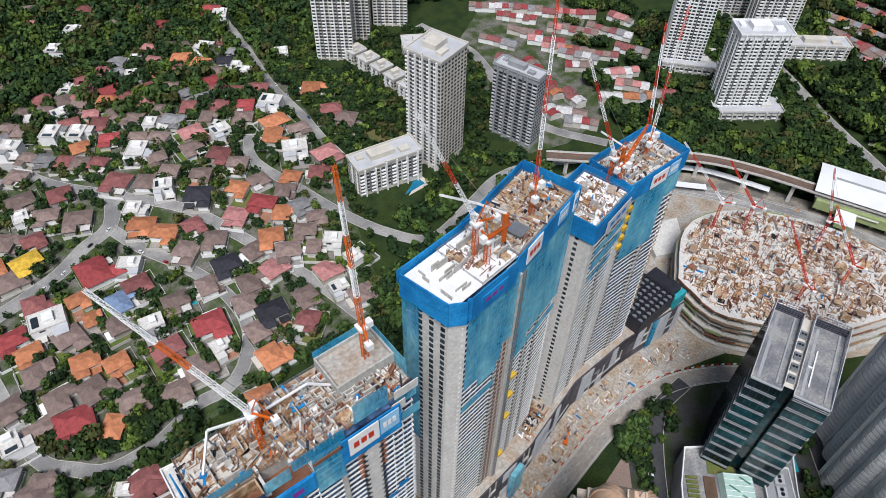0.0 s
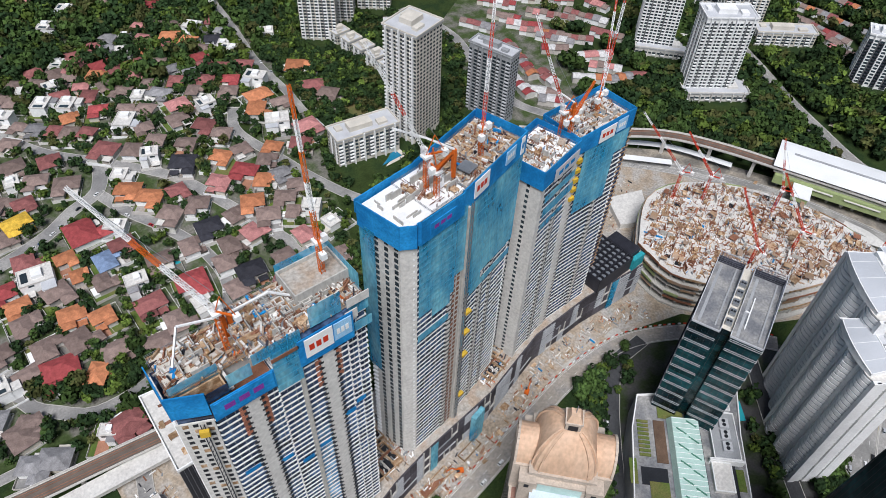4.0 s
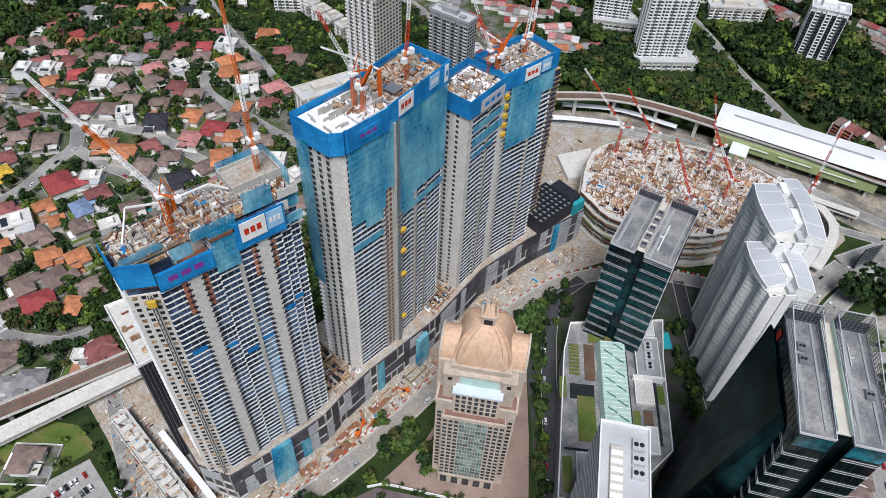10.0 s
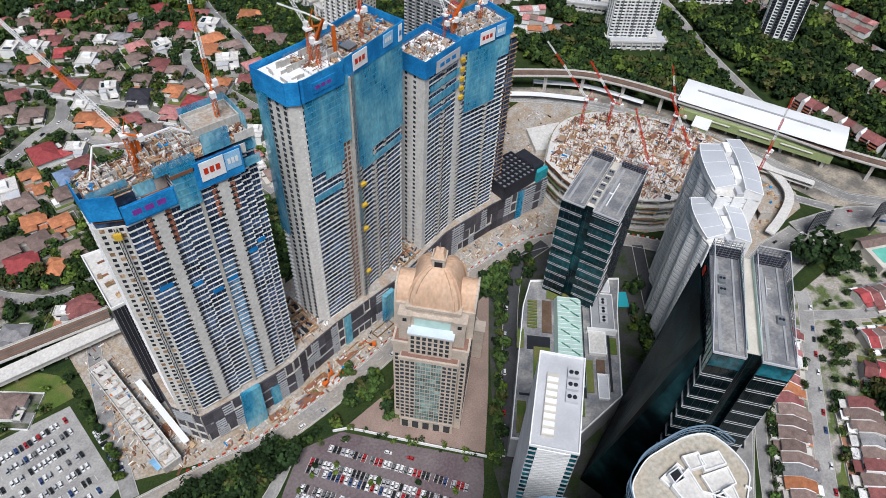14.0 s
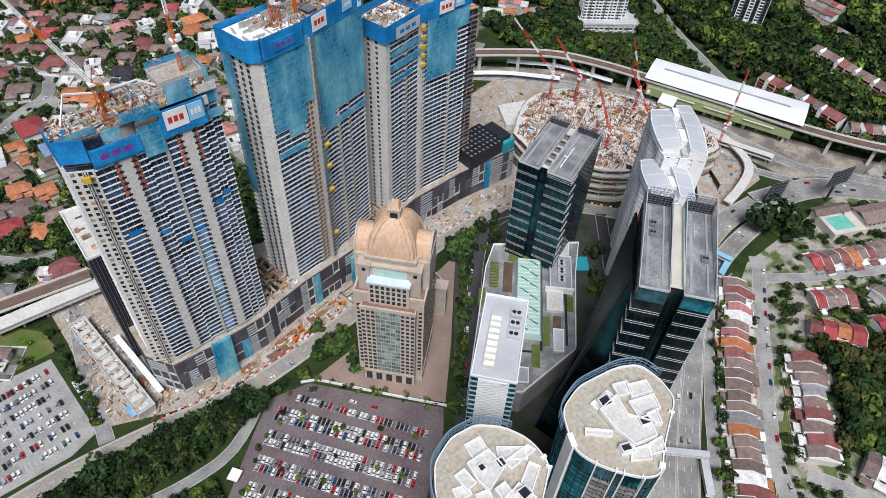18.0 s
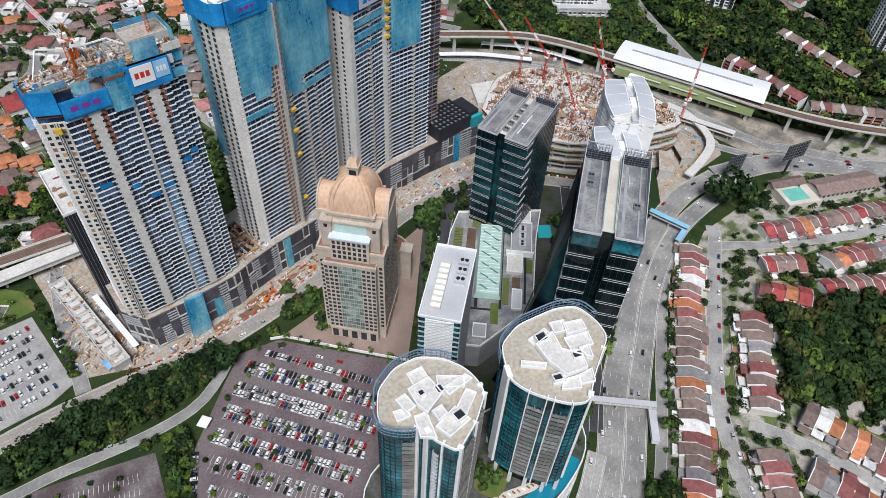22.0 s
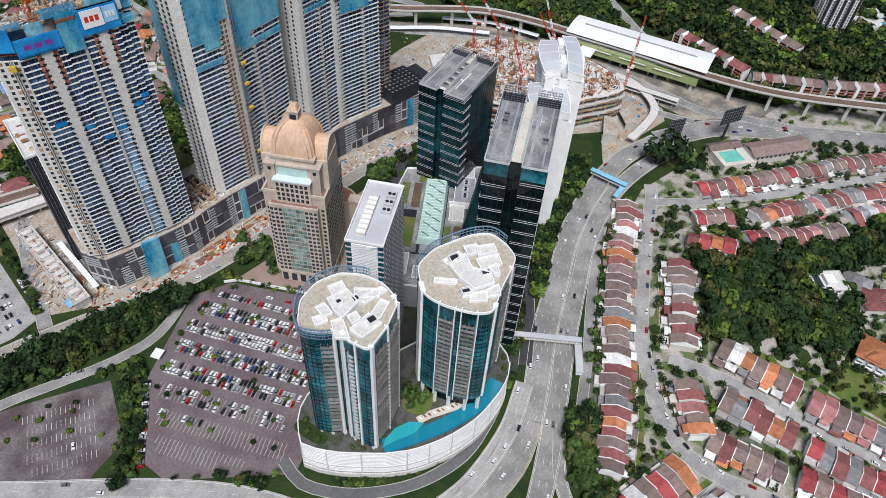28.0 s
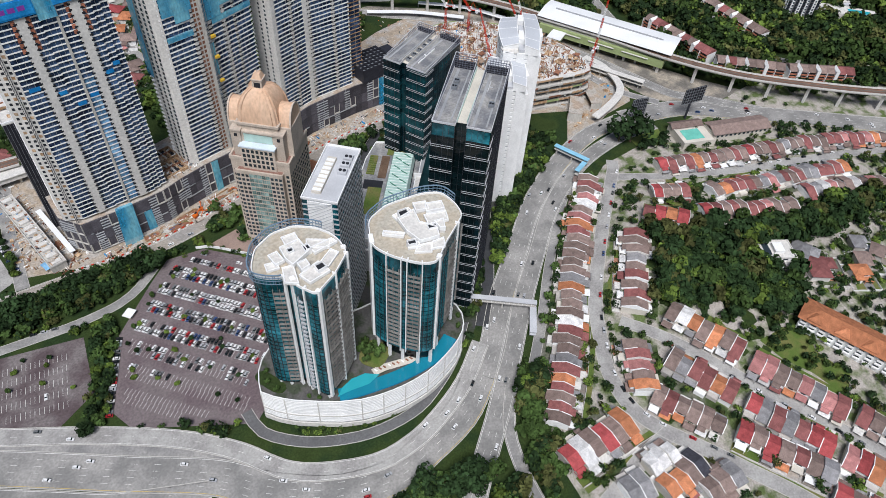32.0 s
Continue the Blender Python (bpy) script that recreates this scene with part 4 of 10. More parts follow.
def facade_panel(w, za, zb, kind):
    """One bay of the podium's front: 0 slate sheet, 1 striped glazing, 2 open concrete bay, 3 netted bay."""
    s = Shape()
    if kind == 0:
        s.box(0.1, w - 0.1, -0.35, 0.1, za, zb)
        for i in range(1, 4):
            s.box(w * i / 4 - 0.06, w * i / 4 + 0.06, -0.42, -0.35, za, zb)
        return s.mesh("facade_panel", SLATE)
    if kind == 1:
        for i in range(4):
            h = (zb - za) / 4
            s.box(0.05, w - 0.05, -0.7, 0.0, za + i * h, za + i * h + 0.55)
            s.box(w * 0.3 - 0.1, w * 0.3 + 0.1, -0.5, 0.0, za + i * h + 0.55, za + (i + 1) * h)
        return s.mesh("facade_panel", GREY)
    if kind == 2:
        s.box(0, w, -0.8, 0.1, za, za + 0.7).box(0, 0.7, -0.6, 0.1, za + 0.7, zb).box(w - 0.4, w, -0.6, 0.1, za + 0.7, zb)
        return s.mesh("facade_panel", CONCRETE)
    return s.box(0, w, -1.0, -0.8, za - 0.4, zb + 0.4).mesh("facade_panel", NET)


for (xa, ya), (xb, yb) in zip(FRONT, FRONT[1:]):
    run = Vector((xb - xa, yb - ya))
    n = max(1, round(run.length / 5.5))
    turn = math.degrees(math.atan2(run.y, run.x))
    for i in range(n):
        style = rng.choices([0, 1, 2, 3], [0.56, 0.28, 0.13, 0.03])[0]
        for k, (za, zb) in enumerate(((1.0, 8.5), (9.2, 17.5), (18.2, 27.4))):
            w = run.length / n
            kind = style if rng.random() < 0.75 else rng.choices([0, 1, 2, 3], [0.5, 0.25, 0.22, 0.03])[0]
            key = round(w, 2), k, kind
            if key not in panel_mesh:
                panel_mesh[key] = facade_panel(w, za, zb, kind)
            part("facade_panel", panel_mesh[key], None, podium, at=pose(xa + run.x * i / n, ya + run.y * i / n, 0, 0, 0, turn))
    for k in range(2):
        a, b = sorted((rng.uniform(0, run.length), rng.uniform(0, run.length)))
        part("canopy", Shape().box(a, b + 1, -0.9, 0.0, 8.5 + 8.9 * k, 8.9 + 8.9 * k), STEEL if k else GREY, podium, at=pose(xa, ya, 0, 0, 0, turn))
# timber-shuttered pits on the podium roof between the towers; near-black sheets paint their shade
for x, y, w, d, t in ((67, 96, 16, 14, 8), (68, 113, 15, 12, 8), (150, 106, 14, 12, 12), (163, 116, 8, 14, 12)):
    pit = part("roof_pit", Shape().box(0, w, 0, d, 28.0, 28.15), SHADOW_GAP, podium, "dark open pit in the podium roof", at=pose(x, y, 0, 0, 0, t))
    part("shutter", Shape().ring(rect2(-0.5, w + 0.5, -0.5, d + 0.5), rect2(0, w, 0, d), 28.0, 30.2), TIMBER, pit)
    for i in range(1, 4):
        part("beam", Shape().box(w * i / 4 - 0.4, w * i / 4 + 0.4, 0, d, 28.6, 29.6), TIMBER if i != 2 else CONCRETE, pit)
    part("beam", Shape().box(0, w, d * 0.55, d * 0.62, 28.65, 29.7), RUST, pit)
ob = thing("scaffold_screen", pose(25, 85.0, 0, 0, 0, 0), "tall scaffold wrapped in blue netting before the podium", "scaffold")
part("safety_net", Shape().prism([(-2, -6), (11, -5), (11, -0.6), (-1, -0.6)], 0, 31, [(1, -3.5), (12, -3), (12, -0.6), (1, -0.6)]), NET, ob)
ob = thing("scaffold_screen", pose(128, 97, 0, 0, 0, 14), "scaffold wrapped in blue netting before the podium", "scaffold")
part("safety_net", Shape().box(0, 9, -3.5, -0.6, 0, 26), NET, ob)
works([(255, 140), (330, 162), (382, 192), (345, 238), (300, 215), (250, 180)], 0.12, 520, 91, None, 2.5)
site_clutter(pose(56, 94, 0), 32, 30, 28, 21, 30)
site_clutter(pose(150, 112, 0), 20, 30, 28, 22, 25)
# plant on the podium roof
ob = thing("cooling_plant", pose(246, 114, 28, 0, 0, 2), "black steel frame of cooling plant on the podium roof", "roof plant")
part("casing", Shape().box(0, 32, 0, 26, 0, 9), DARK, ob)
frame_bars = Shape()
for i in range(9):
    frame_bars.box(i * 4 - 0.2, i * 4 + 0.2, -0.2, 26.2, 9, 12)
for i in range(7):
    frame_bars.box(-0.2, 32.2, i * 4.33 - 0.2, i * 4.33 + 0.2, 9.01, 12.01)
part("roof_frame", frame_bars, DARK, ob)
fan = Shape().prism([(1.4 * math.cos(a * math.pi / 6), 1.4 * math.sin(a * math.pi / 6)) for a in range(12)], 9, 10.6).mesh("fan", STEEL)
for i in range(8):
    for j in range(6):
        part("fan", fan, None, ob, at=Matrix.Translation((i * 4 + 2, j * 4.33 + 2.1, 0)))
part("end_block", Shape().box(32.6, 42, 2, 22, 0, 12), DARK, ob)
part("safety_net", Shape().box(32.4, 43.4, -1.6, 1.6, -26, 9), mat("teal_netting", (0.03, 0.30, 0.34), 0.85, vary=0.4), ob)

# dark block with a pale roof west of the first tower, and the low works in front of it
ob = thing("building", pose(0, 140, 0), "dark-clad block with a pale unfinished flat roof", "building")
part("wall", Shape().prism([(-9, -14), (6, -14), (7, 26), (-8, 28)], 0, 88.5), DARK, ob)
part("roof", Shape().prism([(-9.6, -14.6), (6.6, -14.6), (7.6, 26.6), (-8.6, 28.6)], 88.5, 89.3), PALE, ob)
part("parapet", Shape().ring([(-9.6, -14.6), (6.6, -14.6), (7.6, 26.6), (-8.6, 28.6)], [(-9, -14), (6, -14), (7, 26), (-8, 28)], 89.3, 90.4), WHITE, ob)
for i in range(9):
    part("cladding_rib", Shape().box(-9.2 + i * 1.85, -9.05 + i * 1.85, -14.25, -14, 2, 88), STEEL, ob)
site_clutter(pose(-8, 128, 0), 14, 36, 89.3, 23, 16)
ob = thing("station_entrance", pose(-14, 85, 0, 0, 0, 96), "low unfinished concrete works building on the site", "building")
part("wall", Shape().box(0, 85, 0, 10, 0, 5.5), CONCRETE, ob)
part("roof", Shape().box(-0.4, 85.4, -0.4, 10.4, 5.5, 6.0), CONCRETE, ob, "pale concrete roof")
part("parapet", Shape().ring(rect(-0.4, 85.4, -0.4, 10.4), rect(0, 85, 0, 10), 6.0, 7.0), PALE, ob)
works(rect(1, 84, 0.6, 9.4), 6.0, 160, 90, ob, 2.0)
part("covered_way", Shape().box(6, 60, -9, -5.4, 4.2, 4.7), WHITE_METAL, ob, "long white covered way beside the works")
for i in range(10):
    part("post", Shape().box(7 + i * 5.8, 7.3 + i * 5.8, -7.4, -7.1, 0, 4.2), STEEL, ob)
for i in range(12):
    part("upstand", Shape().box(i * 7 + 1, i * 7 + 4.5, 2, 8, 6.0, 7.0 + (i % 3) * 0.5), PALE, ob)
site_clutter(pose(-14, 85, 0, 0, 0, 96), 85, 10, 6.0, 24, 22)
site_clutter(pose(-34, 95, 0, 0, 0, 80), 90, 12, 0.1, 25, 40)
site_clutter(pose(-22, 76, 0, 0, 0, 20), 40, 16, 0.1, 28, 30)
site_clutter(pose(20, 66, 0, 0, 0, 6), 130, 14, 0.1, 26, 55)
site_clutter(pose(150, 90, 0, 0, 0, 10), 100, 18, 0.1, 27, 35)

works([(6, 76), (24, 73), (60, 74), (104, 79), (150, 89), (200, 100), (250, 100), (280, 90), (286, 108), (238, 113), (194, 110), (146, 97), (94, 91), (59, 83), (26, 82), (5, 84)], 0.12, 1500, 86, None, 2.5)
works([(-40, 98), (-16, 84), (0, 82), (2, 100), (-8, 110), (-16, 190), (-30, 200), (-36, 150)], 0.12, 800, 87, None, 2.0)
works([(60, 92), (92, 97), (92, 128), (64, 124)], 28.0, 420, 88, None, 3.0)
works([(146, 104), (170, 110), (168, 138), (146, 132)], 28.0, 320, 89, None, 3.0)
# long pits, an excavator's orange arms and a blue tarpaulin
for x, y, w, d, t in ((62, 80, 16, 4, 8), (88, 84, 20, 5, 10), (118, 88, 14, 4.5, 10), (36, 76, 10, 4, 2)):
    pit = tagged(part("trench", Shape().box(0, w, 0, d, 0.1, 0.2), RUST, at=pose(x, y, 0, 0, 0, t)), "brown shuttered trench on the building site", "trench", kind="structure")
    part("shutter", Shape().ring(rect(-0.4, w + 0.4, -0.4, d + 0.4), rect(0, w, 0, d), 0.1, 1.4), TIMBER, pit)
ob = thing("tarpaulin", pose(-22, 92, 0.2, 0, 0, 12), "pale blue tarpaulin roof over site stores", "tarpaulin")
part("sheet", Shape().add([(-6, -4, 2.4), (6, -4, 2.4), (6, 0, 3.4), (-6, 0, 3.4), (6, 4, 2.2), (-6, 4, 2.2)], [(0, 1, 2, 3), (3, 2, 4, 5)]), mat("pale_blue_sheet", (0.22, 0.44, 0.66), 0.7, vary=0.3), ob)
for px, py in ((-5.6, -3.8), (5.6, -3.8), (5.6, 3.8), (-5.6, 3.8)):
    part("post", Shape().box(px - 0.1, px + 0.1, py - 0.1, py + 0.1, -0.1, 2.4), STEEL, ob)


def excavator(x, y, turn):
    """A tracked digger: two tracks, house, cab, boom, stick and bucket."""
    ob = thing("excavator", pose(x, y, 0.15, 0, 0, turn), "orange tracked excavator on the building site", "excavator", "excavators on the site")
    for o in (-1.3, 0.7):
        part("track", Shape().box(-2, 2, o, o + 0.6, 0, 0.9), DARK, ob)
    part("house", Shape().box(-2.2, 1.2, -1.3, 1.3, 0.9, 2.3), ORANGE, ob)
    part("cab", Shape().box(0.2, 1.8, 0.3, 1.3, 1.0, 2.9), WINDOW, ob, "dark glazed cab")
    part("boom", Shape().bar((1.0, -0.2, 2.0), (4.6, -0.2, 4.8), 0.55), ORANGE, ob)
    part("stick", Shape().bar((4.6, -0.2, 4.8), (7.2, -0.2, 2.0), 0.4), ORANGE, ob)
    part("bucket", Shape().box(6.8, 7.8, -0.8, 0.4, 0.9, 2.0), RUST, ob)


for x, y, t in ((74, 79, 20), (84, 78.5, 200), (80, 83, 70), (112, 85, 150), (176, 99, 30)):
    excavator(x, y, t)
# patches of pale slab, spoil and dark ground on the site
rng = random.Random(66)
for i in range(26):
    k = rng.random()
    x, y = (rng.uniform(-30, 20), rng.uniform(84, 150)) if i < 9 else (rng.uniform(20, 290), 0)
    if i >= 9:
        y = 78 + max(0, x - 100) * 0.12 + rng.uniform(-3, 4)
    r = rng.uniform(2.5, 7)
    ring_ = [(x + r * rng.uniform(0.6, 1.3) * math.cos(a * math.pi / 5) * 1.5, y + r * rng.uniform(0.5, 1.0) * math.sin(a * math.pi / 5)) for a in range(10)]
    flat("site_patch", ring_, 0.13 + 0.004 * i, rng.choice([PALE, RUST, LANE, DRY, TIMBER, CONCRETE]), "patch of spoil or pale slab on the building site")


# red and white barriers along the site road
red_block = Shape().prism([(-0.9, -0.3), (0.9, -0.3), (0.9, 0.3), (-0.9, 0.3)], 0, 1.1, [(-0.9, -0.12), (0.9, -0.12), (0.9, 0.12), (-0.9, 0.12)])
meshes = [red_block.mesh("road_barrier", RED), red_block.mesh("road_barrier", WHITE)]
line = sides(smooth(CON[3:], 3.2), -6.6)
for i, (a, b) in enumerate(zip(line, line[1:])):
    ob = part("road_barrier", meshes[i % 2], None, at=pose(a.x, a.y, 0.25, 0, 0, math.degrees(math.atan2((b - a).y, (b - a).x))))
    tagged(ob, "red plastic road barrier beside the site road" if i % 2 == 0 else "white plastic road barrier beside the site road", "barrier", "barriers along the site road")


# ---- finished buildings of the centre ----
def roof_units(m, spots, z, material=STEEL):
    """Roof-top machines, each a casing with two round fans."""
    for i, (x, y, w, d, h) in enumerate(spots):
        ob = thing("air_handler", rot2(m, x, y, z), "grey roof-top cooling unit with round fans", "roof plant", "cooling units on roofs")
        part("casing", Shape().box(0, w, 0, d, 0, h), material, ob)
        for k in range(2):
            c = [((0.28 + 0.44 * k) * w + 0.19 * w * math.cos(a * math.pi / 5), d / 2 + 0.19 * w * math.sin(a * math.pi / 5)) for a in range(10)]
            part("fan", Shape().prism(c, h, h + 0.35), SHADOW_GAP, ob)


# tower with the salmon dome
ob = thing("domed_tower", pose(90, 33, 0, 0, 0, -48.6), "beige stone office tower with stepped crown and salmon dome", "office tower")
L, D = 38.0, 40.0
TERRACE_RED = mat("red_brown_terrace", (0.26, 0.15, 0.12), 0.9, vary=0.3)
part("wall", Shape().prism(rect(0, L, 4, D), 0, 76), STONE, ob, "beige stone wall with punched windows")
part("front_wall", Shape().prism(rect(4, L - 4, 0, 4), 0, 69), STONE, ob)
part("terrace", Shape().prism(rect(4.6, L - 4.6, 0.6, 4), 69, 69.3).prism(rect(0.6, L - 0.6, 4.6, D - 0.6), 76, 76.3), TERRACE_RED, ob, "red-brown roof terraces")
part("cornice", Shape().prism(rect(3.5, L - 3.5, -0.5, 0.6), 68, 70.2).prism(rect(-0.5, L + 0.5, 3.5, 4.6), 75, 77.4).prism(rect(L - 0.6, L + 0.5, 4.6, D), 75, 77.4).prism(rect(-0.5, 0.6, 4.6, D), 75, 77.4), STONE, ob)
part("base_band", Shape().prism(rect(3.6, L - 3.6, -0.4, 0), 9, 9.9).prism(rect(L, L + 0.4, 4, D), 9, 9.9), STONE, ob)
part("middle_wall", Shape().prism(rect(8, L - 8, 3.2, 9), 69.3, 86), STONE, ob)
part("middle_roof", Shape().prism(rect(7.4, L - 7.4, 2.6, 9.4), 86, 87), mat("pale_blue_roof", (0.62, 0.70, 0.76), 0.5, vary=0.15), ob, "pale blue metal roof of the middle tier")
part("upper_wall", Shape().prism(rect(4, L - 4, 8, D - 4), 76.3, 94), STONE, ob)
part("upper_glazing", Shape().box(10, L - 10, 7.7, 8.2, 87.4, 93), GLASS_PALE, ob, "pale green glass band")
for x in (2.5, L - 8.5):
    for y in (6.5, D - 10):
        part("corner_turret", Shape().prism(rect(x, x + 6, y, y + 6), 76.3, 95).prism(rect(x - 0.5, x + 6.5, y - 0.5, y + 6.5), 95, 96.2), STONE, ob)
        part("turret_opening", Shape().box(x + 2, x + 4, y - 0.08, y + 0.3, 91, 93.4), SHADOW_GAP, ob)
part("cornice", Shape().prism(rect(3.2, L - 3.2, 7.2, D - 3.2), 94, 95.2), STONE, ob)
part("drum", Shape().prism(rect(6.5, L - 6.5, 9.5, D - 5.5), 95.2, 100), STONE, ob)
# dome: a square cloister vault with double corner ribs, barrel vaults at both ends and a square lantern
cx, cy = L / 2, D / 2 + 2
nseg, nh = 48, 12


def dome_point(t, j, lift=0.0):
    a = j / nh * math.pi / 2 * 0.86
    r, z = 12.6 * math.cos(a) ** 0.8 + lift, 99.6 + 20.5 * math.sin(a)
    k = (abs(math.cos(t)) ** 9 + abs(math.sin(t)) ** 9) ** (-1 / 9)
    return (cx + r * k * math.cos(t), cy + r * k * math.sin(t), z + lift * 0.5)


grid = [dome_point(2 * math.pi * i / nseg, j) for j in range(nh + 1) for i in range(nseg)]
part("dome", Shape().add(grid, [(j * nseg + i, j * nseg + (i + 1) % nseg, (j + 1) * nseg + (i + 1) % nseg, (j + 1) * nseg + i) for j in range(nh) for i in range(nseg)] + [tuple(range(nh * nseg, (nh + 1) * nseg))]), COPPER, ob, "ribbed salmon metal dome")
for t in range(4):
    for o in (-0.13, 0.13):
        rib = Shape()
        for j in range(nh):
            th = math.pi / 4 + t * math.pi / 2 + o
            rib.bar(dome_point(th, j, 0.15), dome_point(th, j + 1, 0.15), 0.75)
        part("rib", rib, COPPER, ob)
part("dome_eave", Shape().ring(rect(cx - 13.6, cx + 13.6, cy - 13.6, cy + 13.6), rect(cx - 12.4, cx + 12.4, cy - 12.4, cy + 12.4), 98.8, 100.4), STONE, ob)
n = 14
for side_ in (-1, 1):
    vault = Shape().add([(side_ * x, 8.6 * math.cos(math.pi * i / n), 97.5 + 11.5 * math.sin(math.pi * i / n)) for x in (6, 19.5) for i in range(n + 1)],
                        [(i, i + 1, n + 2 + i, n + 1 + i) for i in range(n)] + [tuple(range(n + 1, 2 * n + 2))])
    part("barrel_vault", vault, COPPER, ob, "salmon metal barrel vault", at=Matrix.Translation((cx, cy, 0)))
    arch = Shape()
    for i in range(n):
        p = [(side_ * 19.5, 8.8 * math.cos(math.pi * q / n), 97.5 + 11.8 * math.sin(math.pi * q / n)) for q in (i, i + 1)]
        arch.bar(p[0], p[1], 1.0)
    part("arch_rim", arch, STONE, ob, at=Matrix.Translation((cx, cy, 0)))
    part("arch_base", Shape().box(min(side_ * 12, side_ * 20), max(side_ * 12, side_ * 20), -9.6, 9.6, 76.3, 97.6), STONE, ob, at=Matrix.Translation((cx, cy, 0)))
part("lantern", Shape().box(cx - 3, cx + 3, cy - 3, cy + 3, 117.5, 124.5), STONE, ob)
part("lantern_opening", Shape().box(cx - 1.9, cx + 1.9, cy - 3.1, cy - 2.8, 119.5, 123), SHADOW_GAP, ob)
part("lantern_eave", Shape().box(cx - 3.5, cx + 3.5, cy - 3.5, cy + 3.5, 124.5, 125.2), STONE, ob)
part("lantern_roof", Shape().prism(rect(cx - 3, cx + 3, cy - 3, cy + 3), 125.2, 128.5, rect(cx - 1.8, cx + 1.8, cy - 1.8, cy + 1.8)), COPPER, ob)
part("spire", Shape().bar((cx, cy, 128.5), (cx, cy, 133), 0.3), STEEL, ob)
# punched windows on the two sides that face the car park and the plaza; the rest stay one piece
pane = Shape().box(-0.95, 0.95, -0.08, 0.3, 0, 2.0).mesh("window", WINDOW)
SAGE = mat("sage_glazing", (0.10, 0.19, 0.18), 0.15, vary=0.4, scale=0.2, rnd=0.45, spec=0.5, second=(0.20, 0.31, 0.29))
strip_pane = Shape().box(-1.2, -0.08, -0.12, 0.3, 0, 2.7).box(0.08, 1.2, -0.12, 0.3, 0, 2.7).mesh("window", SAGE)
spare = Shape()
rng = random.Random(19)
for k in range(16):
    z = 11.5 + k * 3.55
    for i in range(11):
        u = 5.4 + i * 2.72
        mid = 3 <= i <= 7
        part("window", strip_pane if mid else pane, None, ob, at=Matrix.Translation((u, 0, z)))
        y = 6 + i * 3.15
        spare.box(L - 0.3, L + 0.08, y - 0.95, y + 0.95, z, z + 2.0)
        spare.box(-0.08, 0.3, y - 0.95, y + 0.95, z, z + 2.0)
    spare.box(1.0, 2.9, 3.92, 4.3, z, z + 2.0).box(L - 2.9, L - 1.0, 3.92, 4.3, z, z + 2.0)
part("window_band", Shape().box(12, L - 12, -0.05, 0.3, 10.5, 68), STONE, ob, "grey metal surround of the tall window strip")
for k in range(4):
    for i in range(7):
        spare.box(9.2 + i * 2.9, 11 + i * 2.9, 3.1, 3.6, 71 + k * 3.7, 73.4 + k * 3.7)
for k in range(5):
    for i in range(8):
        spare.box(L - 4.3, L - 3.92, 11 + i * 2.9, 12.6 + i * 2.9, 78 + k * 3.3, 80 + k * 3.3)
for i in range(5):
    spare.box(5 + i * 6, 8.6 + i * 6, -0.15, 0.3, 0.6, 7.6)
    spare.box(L - 0.3, L + 0.15, 6 + i * 6.8, 9.4 + i * 6.8, 0.6, 7.6)
tagged(part("window", spare, WINDOW, ob), kind="stuff")
# lower pavilion behind it
ob = thing("pavilion", pose(150, 52, 0, 0, 0, -48.6), "beige stone annexe with a curved colonnade and corner turret", "building")
arc = [(16 * math.cos(math.pi * i / 12), 16 * math.sin(math.pi * i / 12)) for i in range(13)]
part("wall", Shape().prism(arc, 0, 22), STONE, ob)
part("roof", Shape().prism([(x * 0.93, y * 0.93 + 0.3) for x, y in arc], 22, 22.5), RUST, ob, "red-brown roof terrace")
part("parapet", Shape().ring([(x * 1.03, y * 1.03 - 0.3) for x, y in arc], [(x * 0.95, y * 0.95 + 0.2) for x, y in arc], 22, 23.4), STONE, ob)
part("turret", Shape().box(11, 18, -3, 4, 0, 27).box(10.5, 18.5, -3.5, 4.5, 27, 28), STONE, ob)


CAGE = mat("slate_steel", (0.19, 0.20, 0.24), 0.5, 0.3)
ROOF_SHEET = mat("worn_roof_sheet", (0.20, 0.205, 0.22), 0.8, vary=0.4, scale=0.09, fine=0.8, second=(0.28, 0.275, 0.265))
# the teal second colour paints reflections into the black glass
SKIRT = mat("black_glass_skirt", (0.003, 0.007, 0.009), 0.35, vary=0.6, scale=0.04, fine=0.2, spec=0.03, second=(0.012, 0.040, 0.045))


